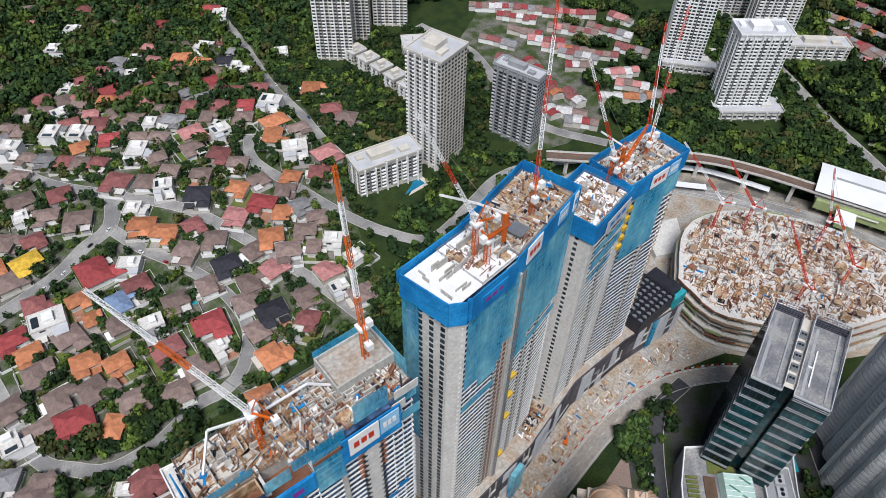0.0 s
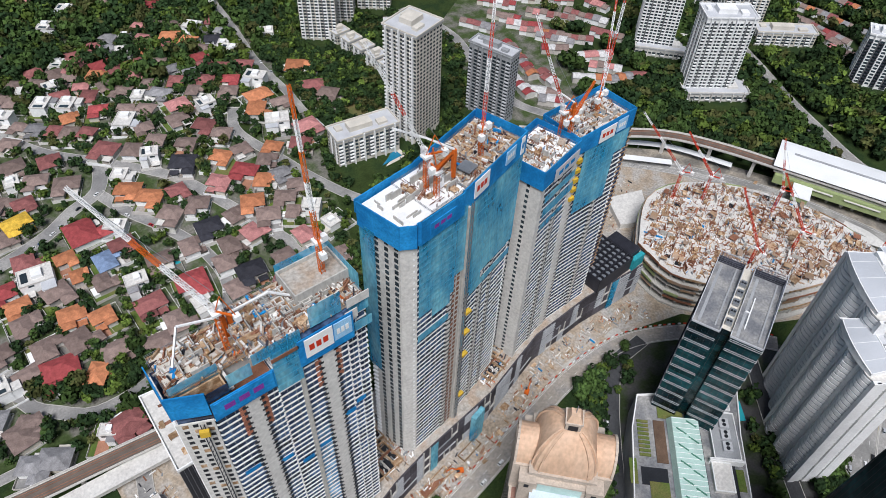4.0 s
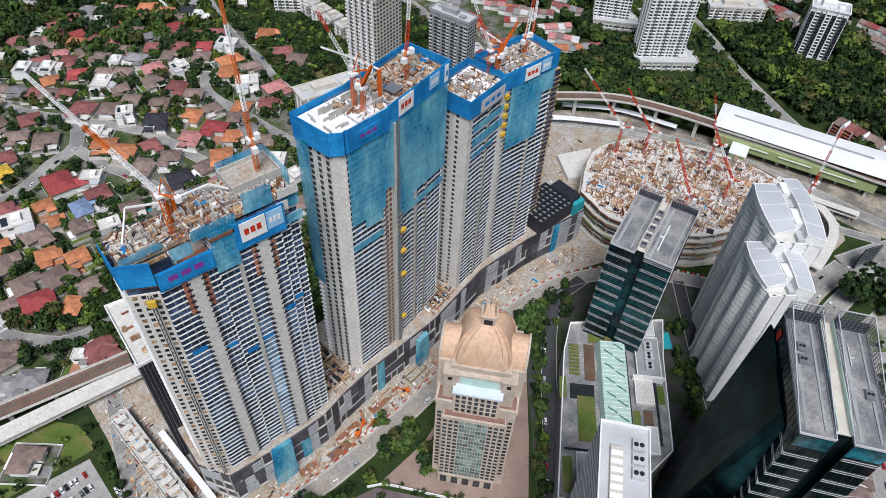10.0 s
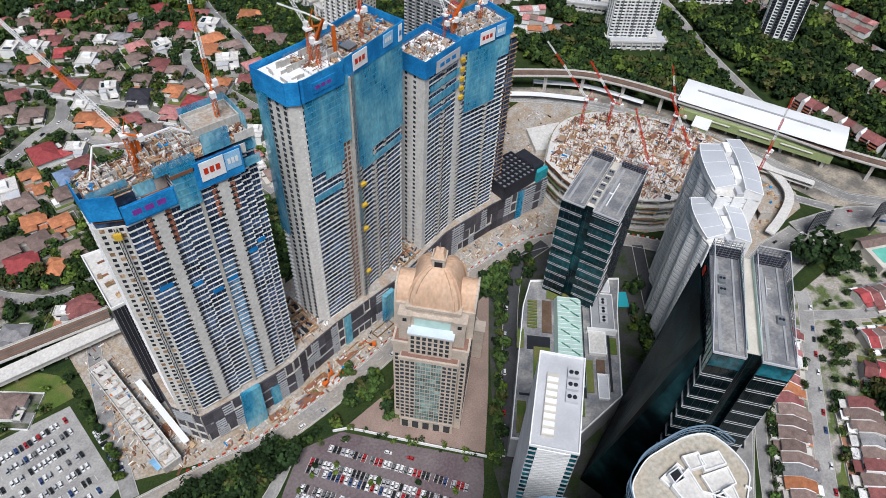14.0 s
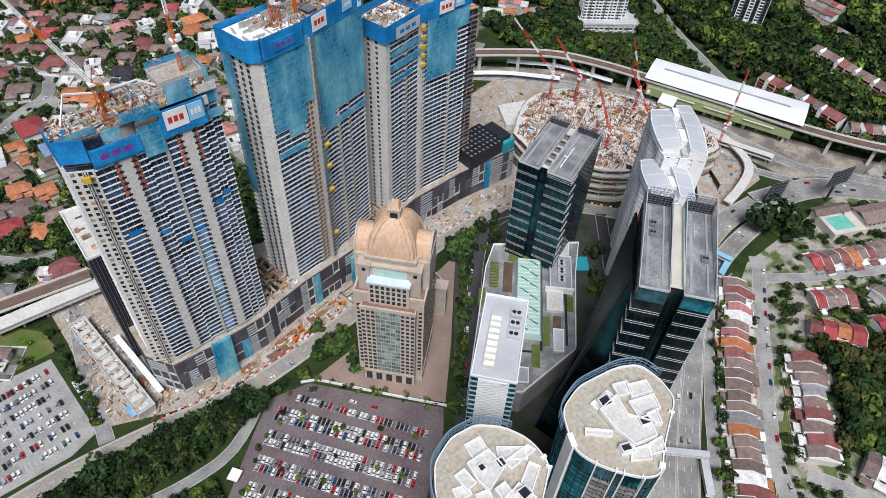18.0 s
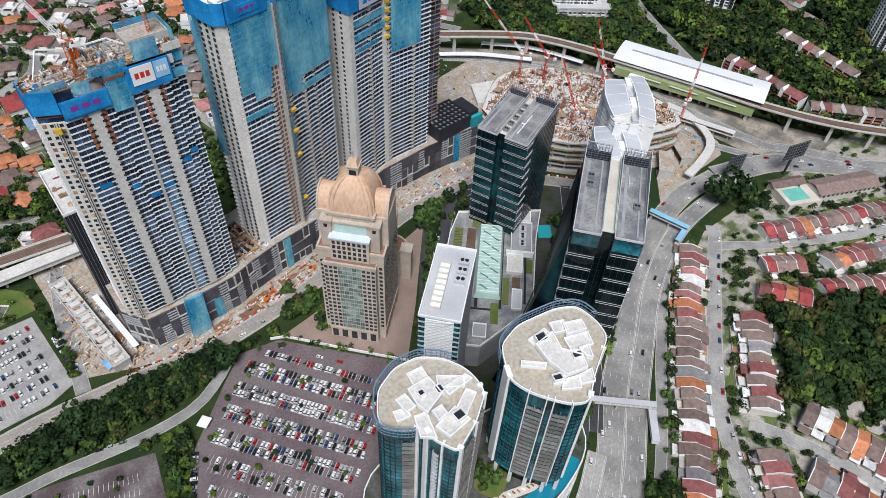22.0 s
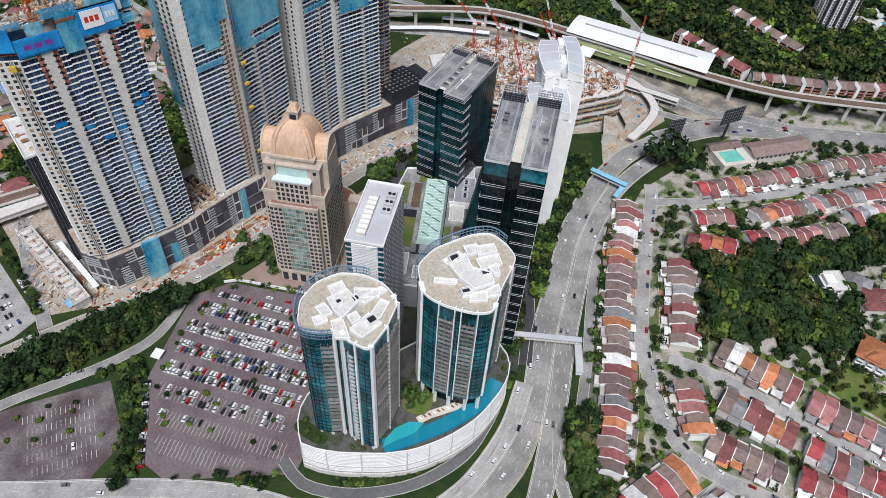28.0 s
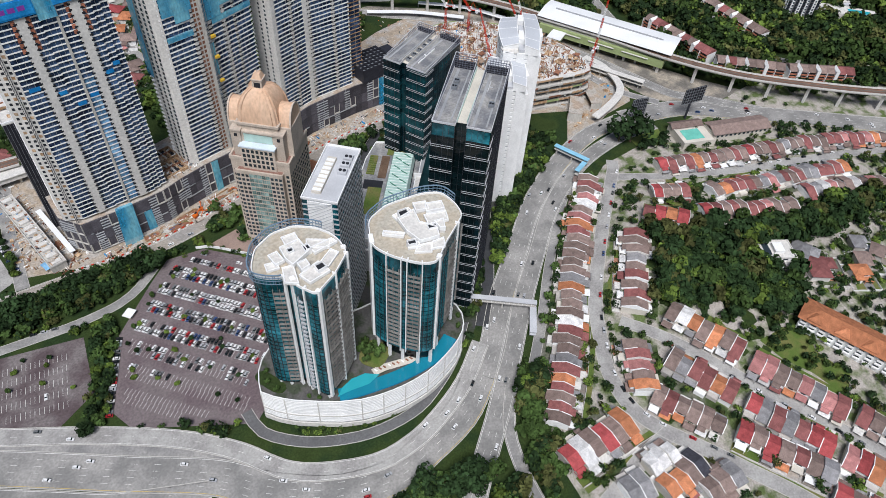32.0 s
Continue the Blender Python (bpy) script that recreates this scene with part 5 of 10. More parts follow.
def office(name, m, L, D, z1, material, label, gap, ledges, fh=4.1, cage=6.0, wrap=10):
    """A glass office of two wings either side of a recess: storeys of glazing, pairs of thin ledges, and over each wing's roof a lattice cage that falls away to the front."""
    ob = thing(name, m, label, "office tower")
    g0, g1 = gap
    plan = [(0, 0), (g0, 0), (g0, 3.2), (g1, 3.2), (g1, 0), (L, 0), (L, D), (0, D)]
    glaze = Shape().prism(plan, 0, fh - 0.22).mesh("glazing", material)
    line = Shape().prism(inset(plan, 0.1), 0, 0.22).mesh("spandrel", SHADOW_GAP)
    n = int(z1 / fh)
    for k in range(n):
        part("glazing", glaze, None, ob, at=Matrix.Translation((0, 0, k * fh)))
        part("spandrel", line, None, ob, at=Matrix.Translation((0, 0, k * fh + fh - 0.22)))
    for i in range(1, int(L / 3)):
        y = 3.05 if g0 < i * 3 < g1 else -0.15
        part("mullion", Shape().box(i * 3 - 0.06, i * 3 + 0.06, y, y + 0.15, 0, n * fh), DARK, ob)
    for i in range(1, int(D / 3)):
        part("mullion", Shape().box(-0.15, 0, i * 3 - 0.06, i * 3 + 0.06, 0, n * fh), DARK, ob)
        part("mullion", Shape().box(L, L + 0.15, i * 3 - 0.06, i * 3 + 0.06, 0, n * fh), DARK, ob)
    for z, side_ in ledges:
        x0, x1 = (-0.34, g0 - 0.3) if side_ < 0 else (g1 + 0.3, L + 0.34)
        s = Shape()
        for h in (0.0, 1.25):
            s.box(x0, x1, -0.34, -0.1, z + h, z + h + 0.1)
            if side_ < 0:
                s.box(-0.34, -0.1, -0.1, wrap, z + h, z + h + 0.1)
            else:
                s.box(L + 0.1, L + 0.34, -0.1, wrap, z + h, z + h + 0.1)
        part("ledge", s, LIGHT_GREY, ob, "pair of thin pale ledges")
    z = n * fh
    part("recess_roof", Shape().box(g0 + 0.2, g1 - 0.2, 3.4, D - 0.3, z, z + 0.2), CREAM, ob, "stained cream roof strip in the recess")
    for x0, x1 in ((0, g0), (g1, L)):
        deck_ = part("roof", Shape().box(x0 + 0.3, x1 - 0.3, 0.3, D - 0.3, z, z + 0.3), ROOF_SHEET, ob, "worn grey roof deck")
        part("walkway", Shape().box(x0 + 2.2, x0 + 3.6, 2, D - 4, z + 0.3, z + 0.5).box(x1 - 3.4, x1 - 2.6, 3, D - 3, z + 0.3, z + 0.7), GREY, deck_)
        part("cage_back", Shape().box(x0 + 0.2, x1 - 0.2, D - 2.3, D - 0.3, z + 0.3, z + cage * 0.5), DARK, ob, "dark plant enclosure behind the lattice")
        part("parapet", Shape().box(x0, x1, 0, 0.4, z, z + 1.1).box(x0, x0 + 0.3, 0.4, D, z, z + 0.9).box(x1 - 0.3, x1, 0.4, D, z, z + 0.9), LIGHT_GREY, ob)
        outer, inner = (x0, x1) if x0 == 0 else (x1, x0)
        bars, rim = Shape(), Shape()
        for x, tall in ((outer, cage), (inner, cage * 0.75)):
            m_ = int(D / 1.7)
            for i in range(m_ + 1):
                y = D * i / m_
                h = max(1.0, tall * (0.12 + 0.88 * y / D))
                bars.bar((x, y, z), (x, y, z + h), 0.16)
            for h in range(1, int(tall / 1.3) + 1):
                y = max(0.0, ((h * 1.3) / tall - 0.12) / 0.88) * D
                if y < D:
                    bars.bar((x, y, z + h * 1.3), (x, D, z + h * 1.3), 0.16)
            rim.bar((x, 0, z + 1.1), (x, D, z + tall), 0.32)
        for i in range(int((x1 - x0) / 1.5) + 1):
            bars.bar((min(x0 + i * 1.5, x1), D, z), (min(x0 + i * 1.5, x1), D, z + cage), 0.16)
            bars.bar((min(x0 + i * 1.5, x1), D - 2.5, z), (min(x0 + i * 1.5, x1), D - 2.5, z + cage), 0.14)
        for h in range(int(cage / 1.3) + 1):
            bars.bar((x0, D, z + h * 1.3), (x1, D, z + h * 1.3), 0.16)
            bars.bar((x0, D - 2.5, z + h * 1.3), (x1, D - 2.5, z + h * 1.3), 0.14)
        rim.bar((x0, D, z + cage), (x1, D, z + cage), 0.32)
        part("parapet_cage", bars, CAGE, ob, "open steel lattice round the roof")
        part("parapet_rim", rim, LIGHT_GREY, ob, "pale rim of the lattice")
    return ob, z


ledges = [(8 + 7.6 * k, -1) for k in range(12)] + [(5 + 7.6 * k, 1) for k in range(13)]
M = pose(216, 43, 0, 0, 0, -69)
ob, z = office("glass_office", M, 34, 48, 102, GLASS_NIGHT, "dark teal glass office tower with thin pale ledges and grey roof", (13.5, 18.5), ledges)
part("roof_wall", Shape().box(13.3, 13.6, 3.4, 47, z, z + 2.6).box(18.4, 18.7, 3.4, 47, z, z + 2.6), PALE, ob)
part("pipe", Shape().box(23, 23.6, 8, 30, z + 0.3, z + 1).box(21, 23, 19, 19.6, z + 0.3, z + 1), WHITE, ob)
roof_units(M, [(14.3, 6 + i * 7, 3, 4, 1.6) for i in range(5)], z + 0.2)

M = pose(156, -83, 0, 0, 0, -52.5)
ledges = [(10 + 8.2 * k, -1) for k in range(16)] + [(6 + 8.2 * k, 1) for k in range(17)]
ob, z = office("glass_office", M, 30.5, 54, 150, GLASS_DARK, "black glass office tower with thin pale ledges and split grey roof", (12.2, 18.0), ledges, cage=8.5)
part("glass_wall", Shape().box(12.3, 12.6, 3.4, 53.5, z, z + 2.6).box(17.4, 17.7, 3.4, 53.5, z, z + 2.6), GLASS_PALE, ob)
part("pipe", Shape().box(22, 22.4, 34, 44, z + 0.3, z + 0.9).box(22.4, 24, 38, 38.4, z + 0.3, z + 0.8), LIGHT_GREY, ob)
roof_units(M, [(3, 30, 3, 4, 1.5), (3, 36, 3, 4, 1.5), (25, 20, 3, 4, 1.5)], z + 0.3)
for x0, x1 in ((0.3, 12.0), (18.2, 30.2)):
    part("top_glazing", Shape().box(x0, x1, -0.12, 0.1, z - 7.5, z - 0.4), GLASS_TEAL, ob, "teal glass of the top storeys")
# leaning glass skirt on its long side
skirt = thing("glass_skirt", M, "leaning black glass skirt along the office tower", "facade")
low_, high_ = [(-24, 12), (-0.4, 0), (-0.4, 54), (-8, 58)], [(-1.2, 14), (-0.4, 8), (-0.4, 54), (-1.2, 56)]
part("glazing", Shape().prism(low_, 0, 138, high_), SKIRT, skirt)
seams = Shape()
for i in range(1, 16):
    u = i / 16
    a = (-24 + 16 * u, 12 + 46 * u, 0.5)
    b = (-1.35, 14 + 42 * min(1, u + 0.25), 138 * min(1.0, 1.25 - 0.35 * u))
    seams.bar(a, b, 0.12)
part("glazing_bar", seams, DARK, skirt)
part("emblem", Shape().box(-0.6, -0.3, 46, 49, 140, 144), RED, ob, "small red emblem")

# slim office with a white end and grey roof
M = pose(92, -57, 0, 0, 0, -50)
ob = thing("slim_office", M, "slim office tower with white patterned end and pale grey roof", "office tower")
L, D = 19.5, 45
glaze = Shape().box(0.2, L - 0.2, 0.2, D, 0, 2.6).mesh("glazing", GLASS_TEAL)
slab = Shape().box(0, L, 0.1, D + 0.2, 0, 1.1).mesh("floor_slab", LIGHT_GREY)
for k in range(29):
    part("glazing", glaze, None, ob, at=Matrix.Translation((0, 0, k * 3.8 + 1.1)))
    part("floor_slab", slab, None, ob, at=Matrix.Translation((0, 0, k * 3.8)))
part("end_panel", Shape().box(3.2, L - 3, -0.4, 0.1, 0, 110), WHITE, ob, "white end panel with a slanting pattern")
ribs = Shape()
for k in range(46):
    a = k * 2.4
    ribs.bar((3.4, -0.45, a), (L - 3.2, -0.45, min(110, a + 9)), 0.25)
part("panel_rib", ribs, LIGHT_GREY, ob)
for i in range(15):
    part("mullion", Shape().box(L, L + 0.3, i * 3 + 0.5, i * 3 + 0.8, 0, 110), STEEL, ob)
part("roof", Shape().box(0, L, 0, D, 110.2, 111), LIGHT_GREY, ob, "pale grey roof deck")
part("parapet", Shape().ring(rect(-0.2, L + 0.2, -0.2, D + 0.2), rect(0.3, L - 0.3, 0.3, D - 0.3), 111, 112.2), WHITE, ob)
part("plant_screen", Shape().box(4, 9, 5, 34, 111, 112.8), CREAM, ob, "cream louvred plant deck")
for i in range(8):
    part("louvre", Shape().box(4.2, 8.8, 5.5 + i * 3.5, 7.6 + i * 3.5, 112.8, 113.1), WHITE, ob)
roof_units(M, [(12.5, 22 + i * 6, 5, 4.6, 1.8) for i in range(3)], 111, LIGHT_GREY)

# low centre with green roofs and a glass roof
ob = thing("low_centre", pose(0, 0, 0), "low office podium with lawn terraces and a pale glass roof", "building")
CENTRE = [(128, -22), (150, -44), (196, -42), (240, 0), (262, 18), (214, 52), (196, 40)]
part("wall", Shape().prism(CENTRE, 0, 20), GREY, ob)
part("roof", Shape().prism(inset(CENTRE, 0.3), 20, 20.6), ROOF_SHEET, ob)
part("parapet", Shape().ring(CENTRE, inset(CENTRE, 0.6), 20.6, 22), WHITE, ob)
ux, uy = Vector((0.70, 0.71)), Vector((0.71, -0.70))


def cell(a, b, c, d):
    """A quarter of the roof, by distances along and across it from its corner."""
    o = Vector((128, -22))
    return [tuple(o + ux * p + uy * q) for p, q in ((a, d), (b, d), (b, c), (a, c))]


ribs, beams = Shape(), Shape()
part("glass_roof", Shape().prism(cell(37, 100, 24.5, 42), 21, 25.5, cell(38, 99, 26, 40.5)), GLASS_PALE, ob, "pale green sloping glass atrium roof")
for i in range(21):
    a, b = cell(39.5 + i * 2.95, 44, 26, 40.5)[0], cell(39.5 + i * 2.95, 44, 26, 40.5)[3]
    ribs.bar((*a, 25.6), (*b, 25.6), 0.2)
part("glazing_bar", ribs, WHITE, ob)
BLIND = mat("green_fabric", (0.08, 0.22, 0.16), 0.8)
for i in range(12):
    q = cell(41 + i * 4.8, 44.4 + i * 4.8, 28 + (i % 2) * 6, 33 + (i % 2) * 6)
    part("sun_blind", beams.bar((*q[0], 25.75), (*q[2], 25.75), 0.6), BLIND, ob)
    beams = Shape()
BED = mat("planting_bed", (0.13, 0.085, 0.06), 0.95, vary=0.4)
for a, b, c, d in ((34, 62, 12, 22), (34, 56, 43, 47), (18, 34, 36, 41), (60, 74, 2, 6), (100, 112, 20, 34), (4, 24, 3, 8), (62, 74, 58, 62)):
    part("roof_lawn", Shape().prism(cell(a, b, c, d), 20.6, 21.1), LAWN, ob, "green lawn on the terrace")
for i in range(9):
    part("hedge_row", Shape().prism(cell(76 + i * 2.5, 77.4 + i * 2.5, 8, 14), 20.6, 21.5), LAWN, ob)
for a, b, c, d in ((73, 98, 17, 23), (48, 57, 49, 54)):
    part("planting_bed", Shape().prism(cell(a, b, c, d), 20.6, 21.3), BED, ob, "brown planting bed")
# flat near-black strips paint the shade of light wells on the closed roof
for a, b, c, d in ((30, 104, 41, 42.6), (30, 100, 25.5, 27.5), (28, 29.5, 4, 40), (36, 76, 56.5, 58), (60, 70, 8, 22), (100, 101.5, 36, 60)):
    part("light_well", Shape().prism(cell(a, b, c, d), 20.55, 20.72), SHADOW_GAP, ob, "dark light well")
for a, b, c, d, h, m_ in ((78, 106, 47, 61, 3, GREY), (60, 76, 45, 55, 2.2, PALE), (30, 46, 49, 55, 1.6, LIGHT_GREY), (8, 26, 10, 22, 2.4, LIGHT_GREY), (6, 16, 26, 34, 1.5, GREY), (108, 118, 44, 60, 2.5, LIGHT_GREY), (76, 77, 44, 62, 4.2, WHITE)):
    block = part("roof_block", Shape().prism(cell(a, b, c, d), 20.6, 20.6 + h), m_, ob)
    part("block_parapet", Shape().ring(cell(a - 0.2, b + 0.2, c - 0.2, d + 0.2), cell(a + 0.3, b - 0.3, c + 0.3, d - 0.3), 20.6 + h, 21.4 + h), WHITE, block)
o = cell(82, 84, 58, 60)[0]
roof_units(pose(o[0], o[1], 0, 0, 0, 45), [(0, 3, 5.5, 5, 1.8), (7, 3, 5.5, 5, 1.8), (14, 3, 5.5, 5, 1.8)], 23.6, LIGHT_GREY)


def oval(cx, cy, a, b, turn, n=40, flat_end=None):
    t = radians(turn)
    out = []
    for i in range(n):
        s = 2 * math.pi * i / n
        k = (abs(math.cos(s)) ** 3 + abs(math.sin(s)) ** 3) ** (-1 / 3)
        x, y = a * k * math.cos(s), b * k * math.sin(s)
        out.append((cx + x * math.cos(t) - y * math.sin(t), cy + x * math.sin(t) + y * math.cos(t)))
    return out


# podium with pool and the two oval towers
POD = [(34.4, -94.3), (38.5, -101.2), (46.5, -110.3), (55.5, -118), (64.8, -125.4), (75, -131.4), (86.5, -135.6), (99.5, -138.4), (115, -139.2), (129, -136.8), (142.7, -132.4), (153, -125), (158, -112), (150, -94), (128, -82), (104, -78), (72, -70), (52, -72), (40, -82)]
POD = [(q.x, q.y) for q in smooth(POD + POD[:1], 6)[:-1]]
PZ = 26.6
ob = thing("car_park_podium", pose(0, 0, 0), "tall rounded white parking podium with louvred walls and pool deck", "podium")
part("wall", Shape().prism(inset(POD, 0.7), 0, PZ), GREY, ob)
for k in range(13):
    part("louvre", Shape().ring(POD, inset(POD, 0.45), 6.4 + k * 1.55, 7.55 + k * 1.55), WHITE, ob)
part("base_band", Shape().ring(inset(POD, -0.6), inset(POD, 0.2), 1.6, 5.4), PALE, ob, "plain pale band of the drive-in level")
part("floor_band", Shape().ring(inset(POD, -0.25), inset(POD, 0.3), 12.2, 13.2), PALE, ob)
ribs = Shape()
for x, y in POD[::2]:
    ribs.box(x - 0.25, x + 0.25, y - 0.25, y + 0.25, 5.4, PZ)
part("wall_rib", ribs, PALE, ob)
part("pool_deck", Shape().prism(inset(POD, 0.6), PZ, PZ + 0.6), mat("slate_paving", (0.12, 0.115, 0.11), 0.85, vary=0.4, fine=0.9, second=(0.05, 0.06, 0.04)), ob, "dark paved pool deck")
part("parapet", Shape().ring(inset(POD, -0.05), inset(POD, 0.5), PZ + 0.2, PZ + 1.5), WHITE, ob)
drive = smooth([(27, -84), (28, -101), (42, -119), (62, -132.5), (82, -140), (106, -142), (126, -136.5), (146, -127), (168, -110)], 6)
road("driveway", drive, 6, mat("worn_drive_asphalt", (0.13, 0.13, 0.132), 0.9, vary=0.3, scale=0.06, fine=0.9), "dark asphalt drive round the podium")
POOLP = smooth([(67, -121.6), (76, -125), (86, -128), (99.5, -131.4), (115.5, -133.2), (128.5, -132.4), (140, -128)], 4)
part("pool", strip(POOLP, -4.2, 3.4, PZ + 0.9, 0.25, ground=False), mat("sea_blue_pool_water", (0.012, 0.21, 0.30), 0.08, vary=0.12, scale=0.1, spec=0.5), ob, "sea-blue curved swimming pool")
part("shallow_pool", Shape().prism([(66, -121.8), (74, -123), (84, -125.5), (92, -124), (86, -118.5), (78, -117), (71, -118.6)], PZ + 0.5, PZ + 1.0), POOL, ob, "turquoise shallow end of the pool")
part("pool_rim", strip(POOLP, 3.4, 4.1, PZ + 1.0, 0.4, ground=False), POOL_DEEP, ob, "dark outer pool edge")
part("garden", Shape().prism(oval(98, -111, 9, 8, 30, 16), PZ + 0.6, PZ + 1.0), LAWN, ob)
part("garden", Shape().prism(oval(42, -92, 4, 10, 20, 16), PZ + 0.6, PZ + 1.0), GRASS, ob)
part("sun_deck", strip(smooth([(90, -121), (97, -122), (106, -125), (116, -127.6), (128, -127)], 4), -2.6, 2.0, PZ + 0.75, 0.14, ground=False), CREAM, ob, "cream sun deck along the pool")
for i, q in enumerate(smooth([(92, -120.6), (100, -122.4), (110, -125.6), (120, -127)], 2.4)):
    tagged(part("sun_lounger", Shape().box(-0.4, 0.4, -1, 1, 0.3, 0.5).box(-0.35, -0.25, -0.9, 0.9, 0, 0.3).box(0.25, 0.35, -0.9, 0.9, 0, 0.3), RUST if i % 3 else WHITE, at=pose(q.x, q.y, PZ + 0.76, 0, 0, 15)), "sun lounger on the cream pool deck", "lounger", "loungers by the pool")


def rounded(plan, r, n=4):
    """The plan with its corners rounded off."""
    out = []
    for i, (x, y) in enumerate(plan):
        a, b, c = Vector(plan[i - 1]), Vector((x, y)), Vector(plan[(i + 1) % len(plan)])
        p = b + (a - b).normalized() * min(r, (a - b).length * 0.45)
        q = b + (c - b).normalized() * min(r, (c - b).length * 0.45)
        for k in range(n + 1):
            t = k / n
            out.append(tuple(p * (1 - t) ** 2 + b * 2 * t * (1 - t) + q * t * t))
    return out


TEAL_BAR = mat("teal_aluminium", (0.03, 0.16, 0.19), 0.4, vary=0.2)
TAN_ROOF = mat("stained_roof", (0.50, 0.44, 0.35), 0.9, vary=0.35, scale=0.12, fine=0.6, second=(0.40, 0.37, 0.31))


def lobed_tower(cx, cy, plan, soft, z1, label, stacks, ribs, rail, blocks, voids, lift=3.0):
    """A residential tower of teal glass. stacks: faces with balcony stacks, as (corner, corner, from, to, material); ribs: white uprights
    at (corner, corner, share along, width); rail: the sides with a steel crown; blocks: roof-top blocks."""
    ob = thing("residential_tower", pose(cx, cy, PZ + 0.6), label, "tower")
    body = rounded(plan, soft)
    n = int((z1 - PZ - 0.6 - lift) / 3.3)
    glaze = Shape().prism(inset(body, 0.25), 0, 3.05).mesh("glazing", GLASS_TEAL)
    slab = Shape().prism(inset(body, 0.12), 0, 0.25).mesh("floor_slab", GLASS_DARK)
    for k in range(n):
        part("glazing", glaze, None, ob, at=Matrix.Translation((0, 0, lift + k * 3.3 + 0.25)))
        part("floor_slab", slab, None, ob, at=Matrix.Translation((0, 0, lift + k * 3.3)))
    z = lift + n * 3.3
    part("core", Shape().prism([(x * 0.8, y * 0.8) for x, y in plan], 0, lift), GLASS_DARK, ob)
    for x, y in plan:
        part("column", Shape().box(x * 0.92 - 0.7, x * 0.92 + 0.7, y * 0.92 - 0.7, y * 0.92 + 0.7, 0, lift), WHITE, ob)

    def on(i, j, t):
        a, b = Vector(plan[i]), Vector(plan[j])
        d = (b - a).normalized()
        return a.lerp(b, t), d, Vector((d.y, -d.x))
    for i, j, t, w in ribs:
        p, d, out = on(i, j, t)
        part("rib", Shape().box(-w / 2, w / 2, -0.75, 1.6, lift - 1.5, z + 1.8), WHITE, ob, "white vertical rib", at=pose(p.x, p.y, 0, 0, 0, math.degrees(math.atan2(d.y, d.x))))
    for i, j, t0, t1, m in stacks:
        p, d, out = on(i, j, t0)
        w = (Vector(plan[j]) - Vector(plan[i])).length * (t1 - t0)
        at = pose(p.x, p.y, 0, 0, 0, math.degrees(math.atan2(d.y, d.x)))
        one = Shape().box(0, w, -0.9, 0.6, 0, 0.3).box(0, w, -0.9, -0.82, 0.45, 1.15).box(0, w, -0.1, 0.1, 0.3, 0.7)
        for u in range(int(w / 3.2) + 1):
            one.box(min(u * 3.2, w - 0.2), min(u * 3.2 + 0.2, w), -0.85, 0.4, 0.25, 3.3)
        me = one.mesh("balcony", m)
        for k in range(1, n - 2):
            part("balcony", me, None, ob, at=at @ Matrix.Translation((0, 0, lift + k * 3.3)))
    for i in range(len(body)):
        if i % 2 == 0:
            x, y = body[i]
            part("mullion", Shape().box(x - 0.12, x + 0.12, y - 0.12, y + 0.12, lift, z), DARK, ob)
    grid = Shape()
    for i in range(len(body)):
        a, b = Vector(body[i]), Vector(body[(i + 1) % len(body)])
        m = int((b - a).length / 1.5)
        for k in range(1, m + 1):
            q = a.lerp(b, k / (m + 1))
            grid.box(q.x * 0.994 - 0.06, q.x * 0.994 + 0.06, q.y * 0.994 - 0.06, q.y * 0.994 + 0.06, lift, z)
    for k in range(n):
        for h in (1.1, 2.2):
            grid.ring(inset(body, 0.16), inset(body, 0.3), lift + k * 3.3 + h, lift + k * 3.3 + h + 0.09)
    tagged(part("glazing_bar", grid, TEAL_BAR, ob, "thin teal glazing bars"), kind="stuff")
    part("roof", Shape().prism(inset(body, 0.6), z, z + 0.5), TAN_ROOF, ob, "stained tan roof deck")
    part("top_band", Shape().ring(inset(body, -0.06), inset(body, 0.3), z - 7.2, z - 0.1), GLASS_TEAL, ob, "teal glass of the top storeys")
    part("parapet", Shape().ring(body, inset(body, 0.5), z, z + 1.5), WHITE, ob)
    crown = Shape()
    edge = inset(body, -1.4)
    for i in range(len(edge)):
        if rail[0] <= i < rail[1]:
            p, q = edge[i], edge[(i + 1) % len(edge)]
            for h, w in ((4.6, 0.5), (2.6, 0.25), (0.6, 0.25), (-1.6, 0.25)):
                crown.bar((*p, z + h), (*q, z + h), w)
            m = max(1, int((Vector(q) - Vector(p)).length / 1.6))
            for s in range(m):
                c = (p[0] + (q[0] - p[0]) * s / m, p[1] + (q[1] - p[1]) * s / m)
                crown.bar((*c, z - 2), (*c, z + 4.6), 0.2)
    part("crown_rail", crown, mat("blue_grey_steel", (0.16, 0.24, 0.32), 0.5) if "blue_grey_steel" not in bpy.data.materials else bpy.data.materials["blue_grey_steel"], ob, "blue-grey steel crown frame")
    for plan_, h in blocks:
        block = part("roof_block", Shape().prism(plan_, z + 0.5, z + 0.5 + h), PALE, ob, "pale roof-top block")
        part("block_parapet", Shape().ring(inset(plan_, -0.15), inset(plan_, 0.35), z + 0.5 + h * 0.5, z + 1.3 + h), WHITE, block)
    for plan_ in voids:
        upstand = part("roof_void", Shape().ring(inset(plan_, -0.3), plan_, z + 0.5, z + 4.6).prism(plan_, z + 0.5, z + 3.2), WHITE, ob, "white upstand round a roof shaft")
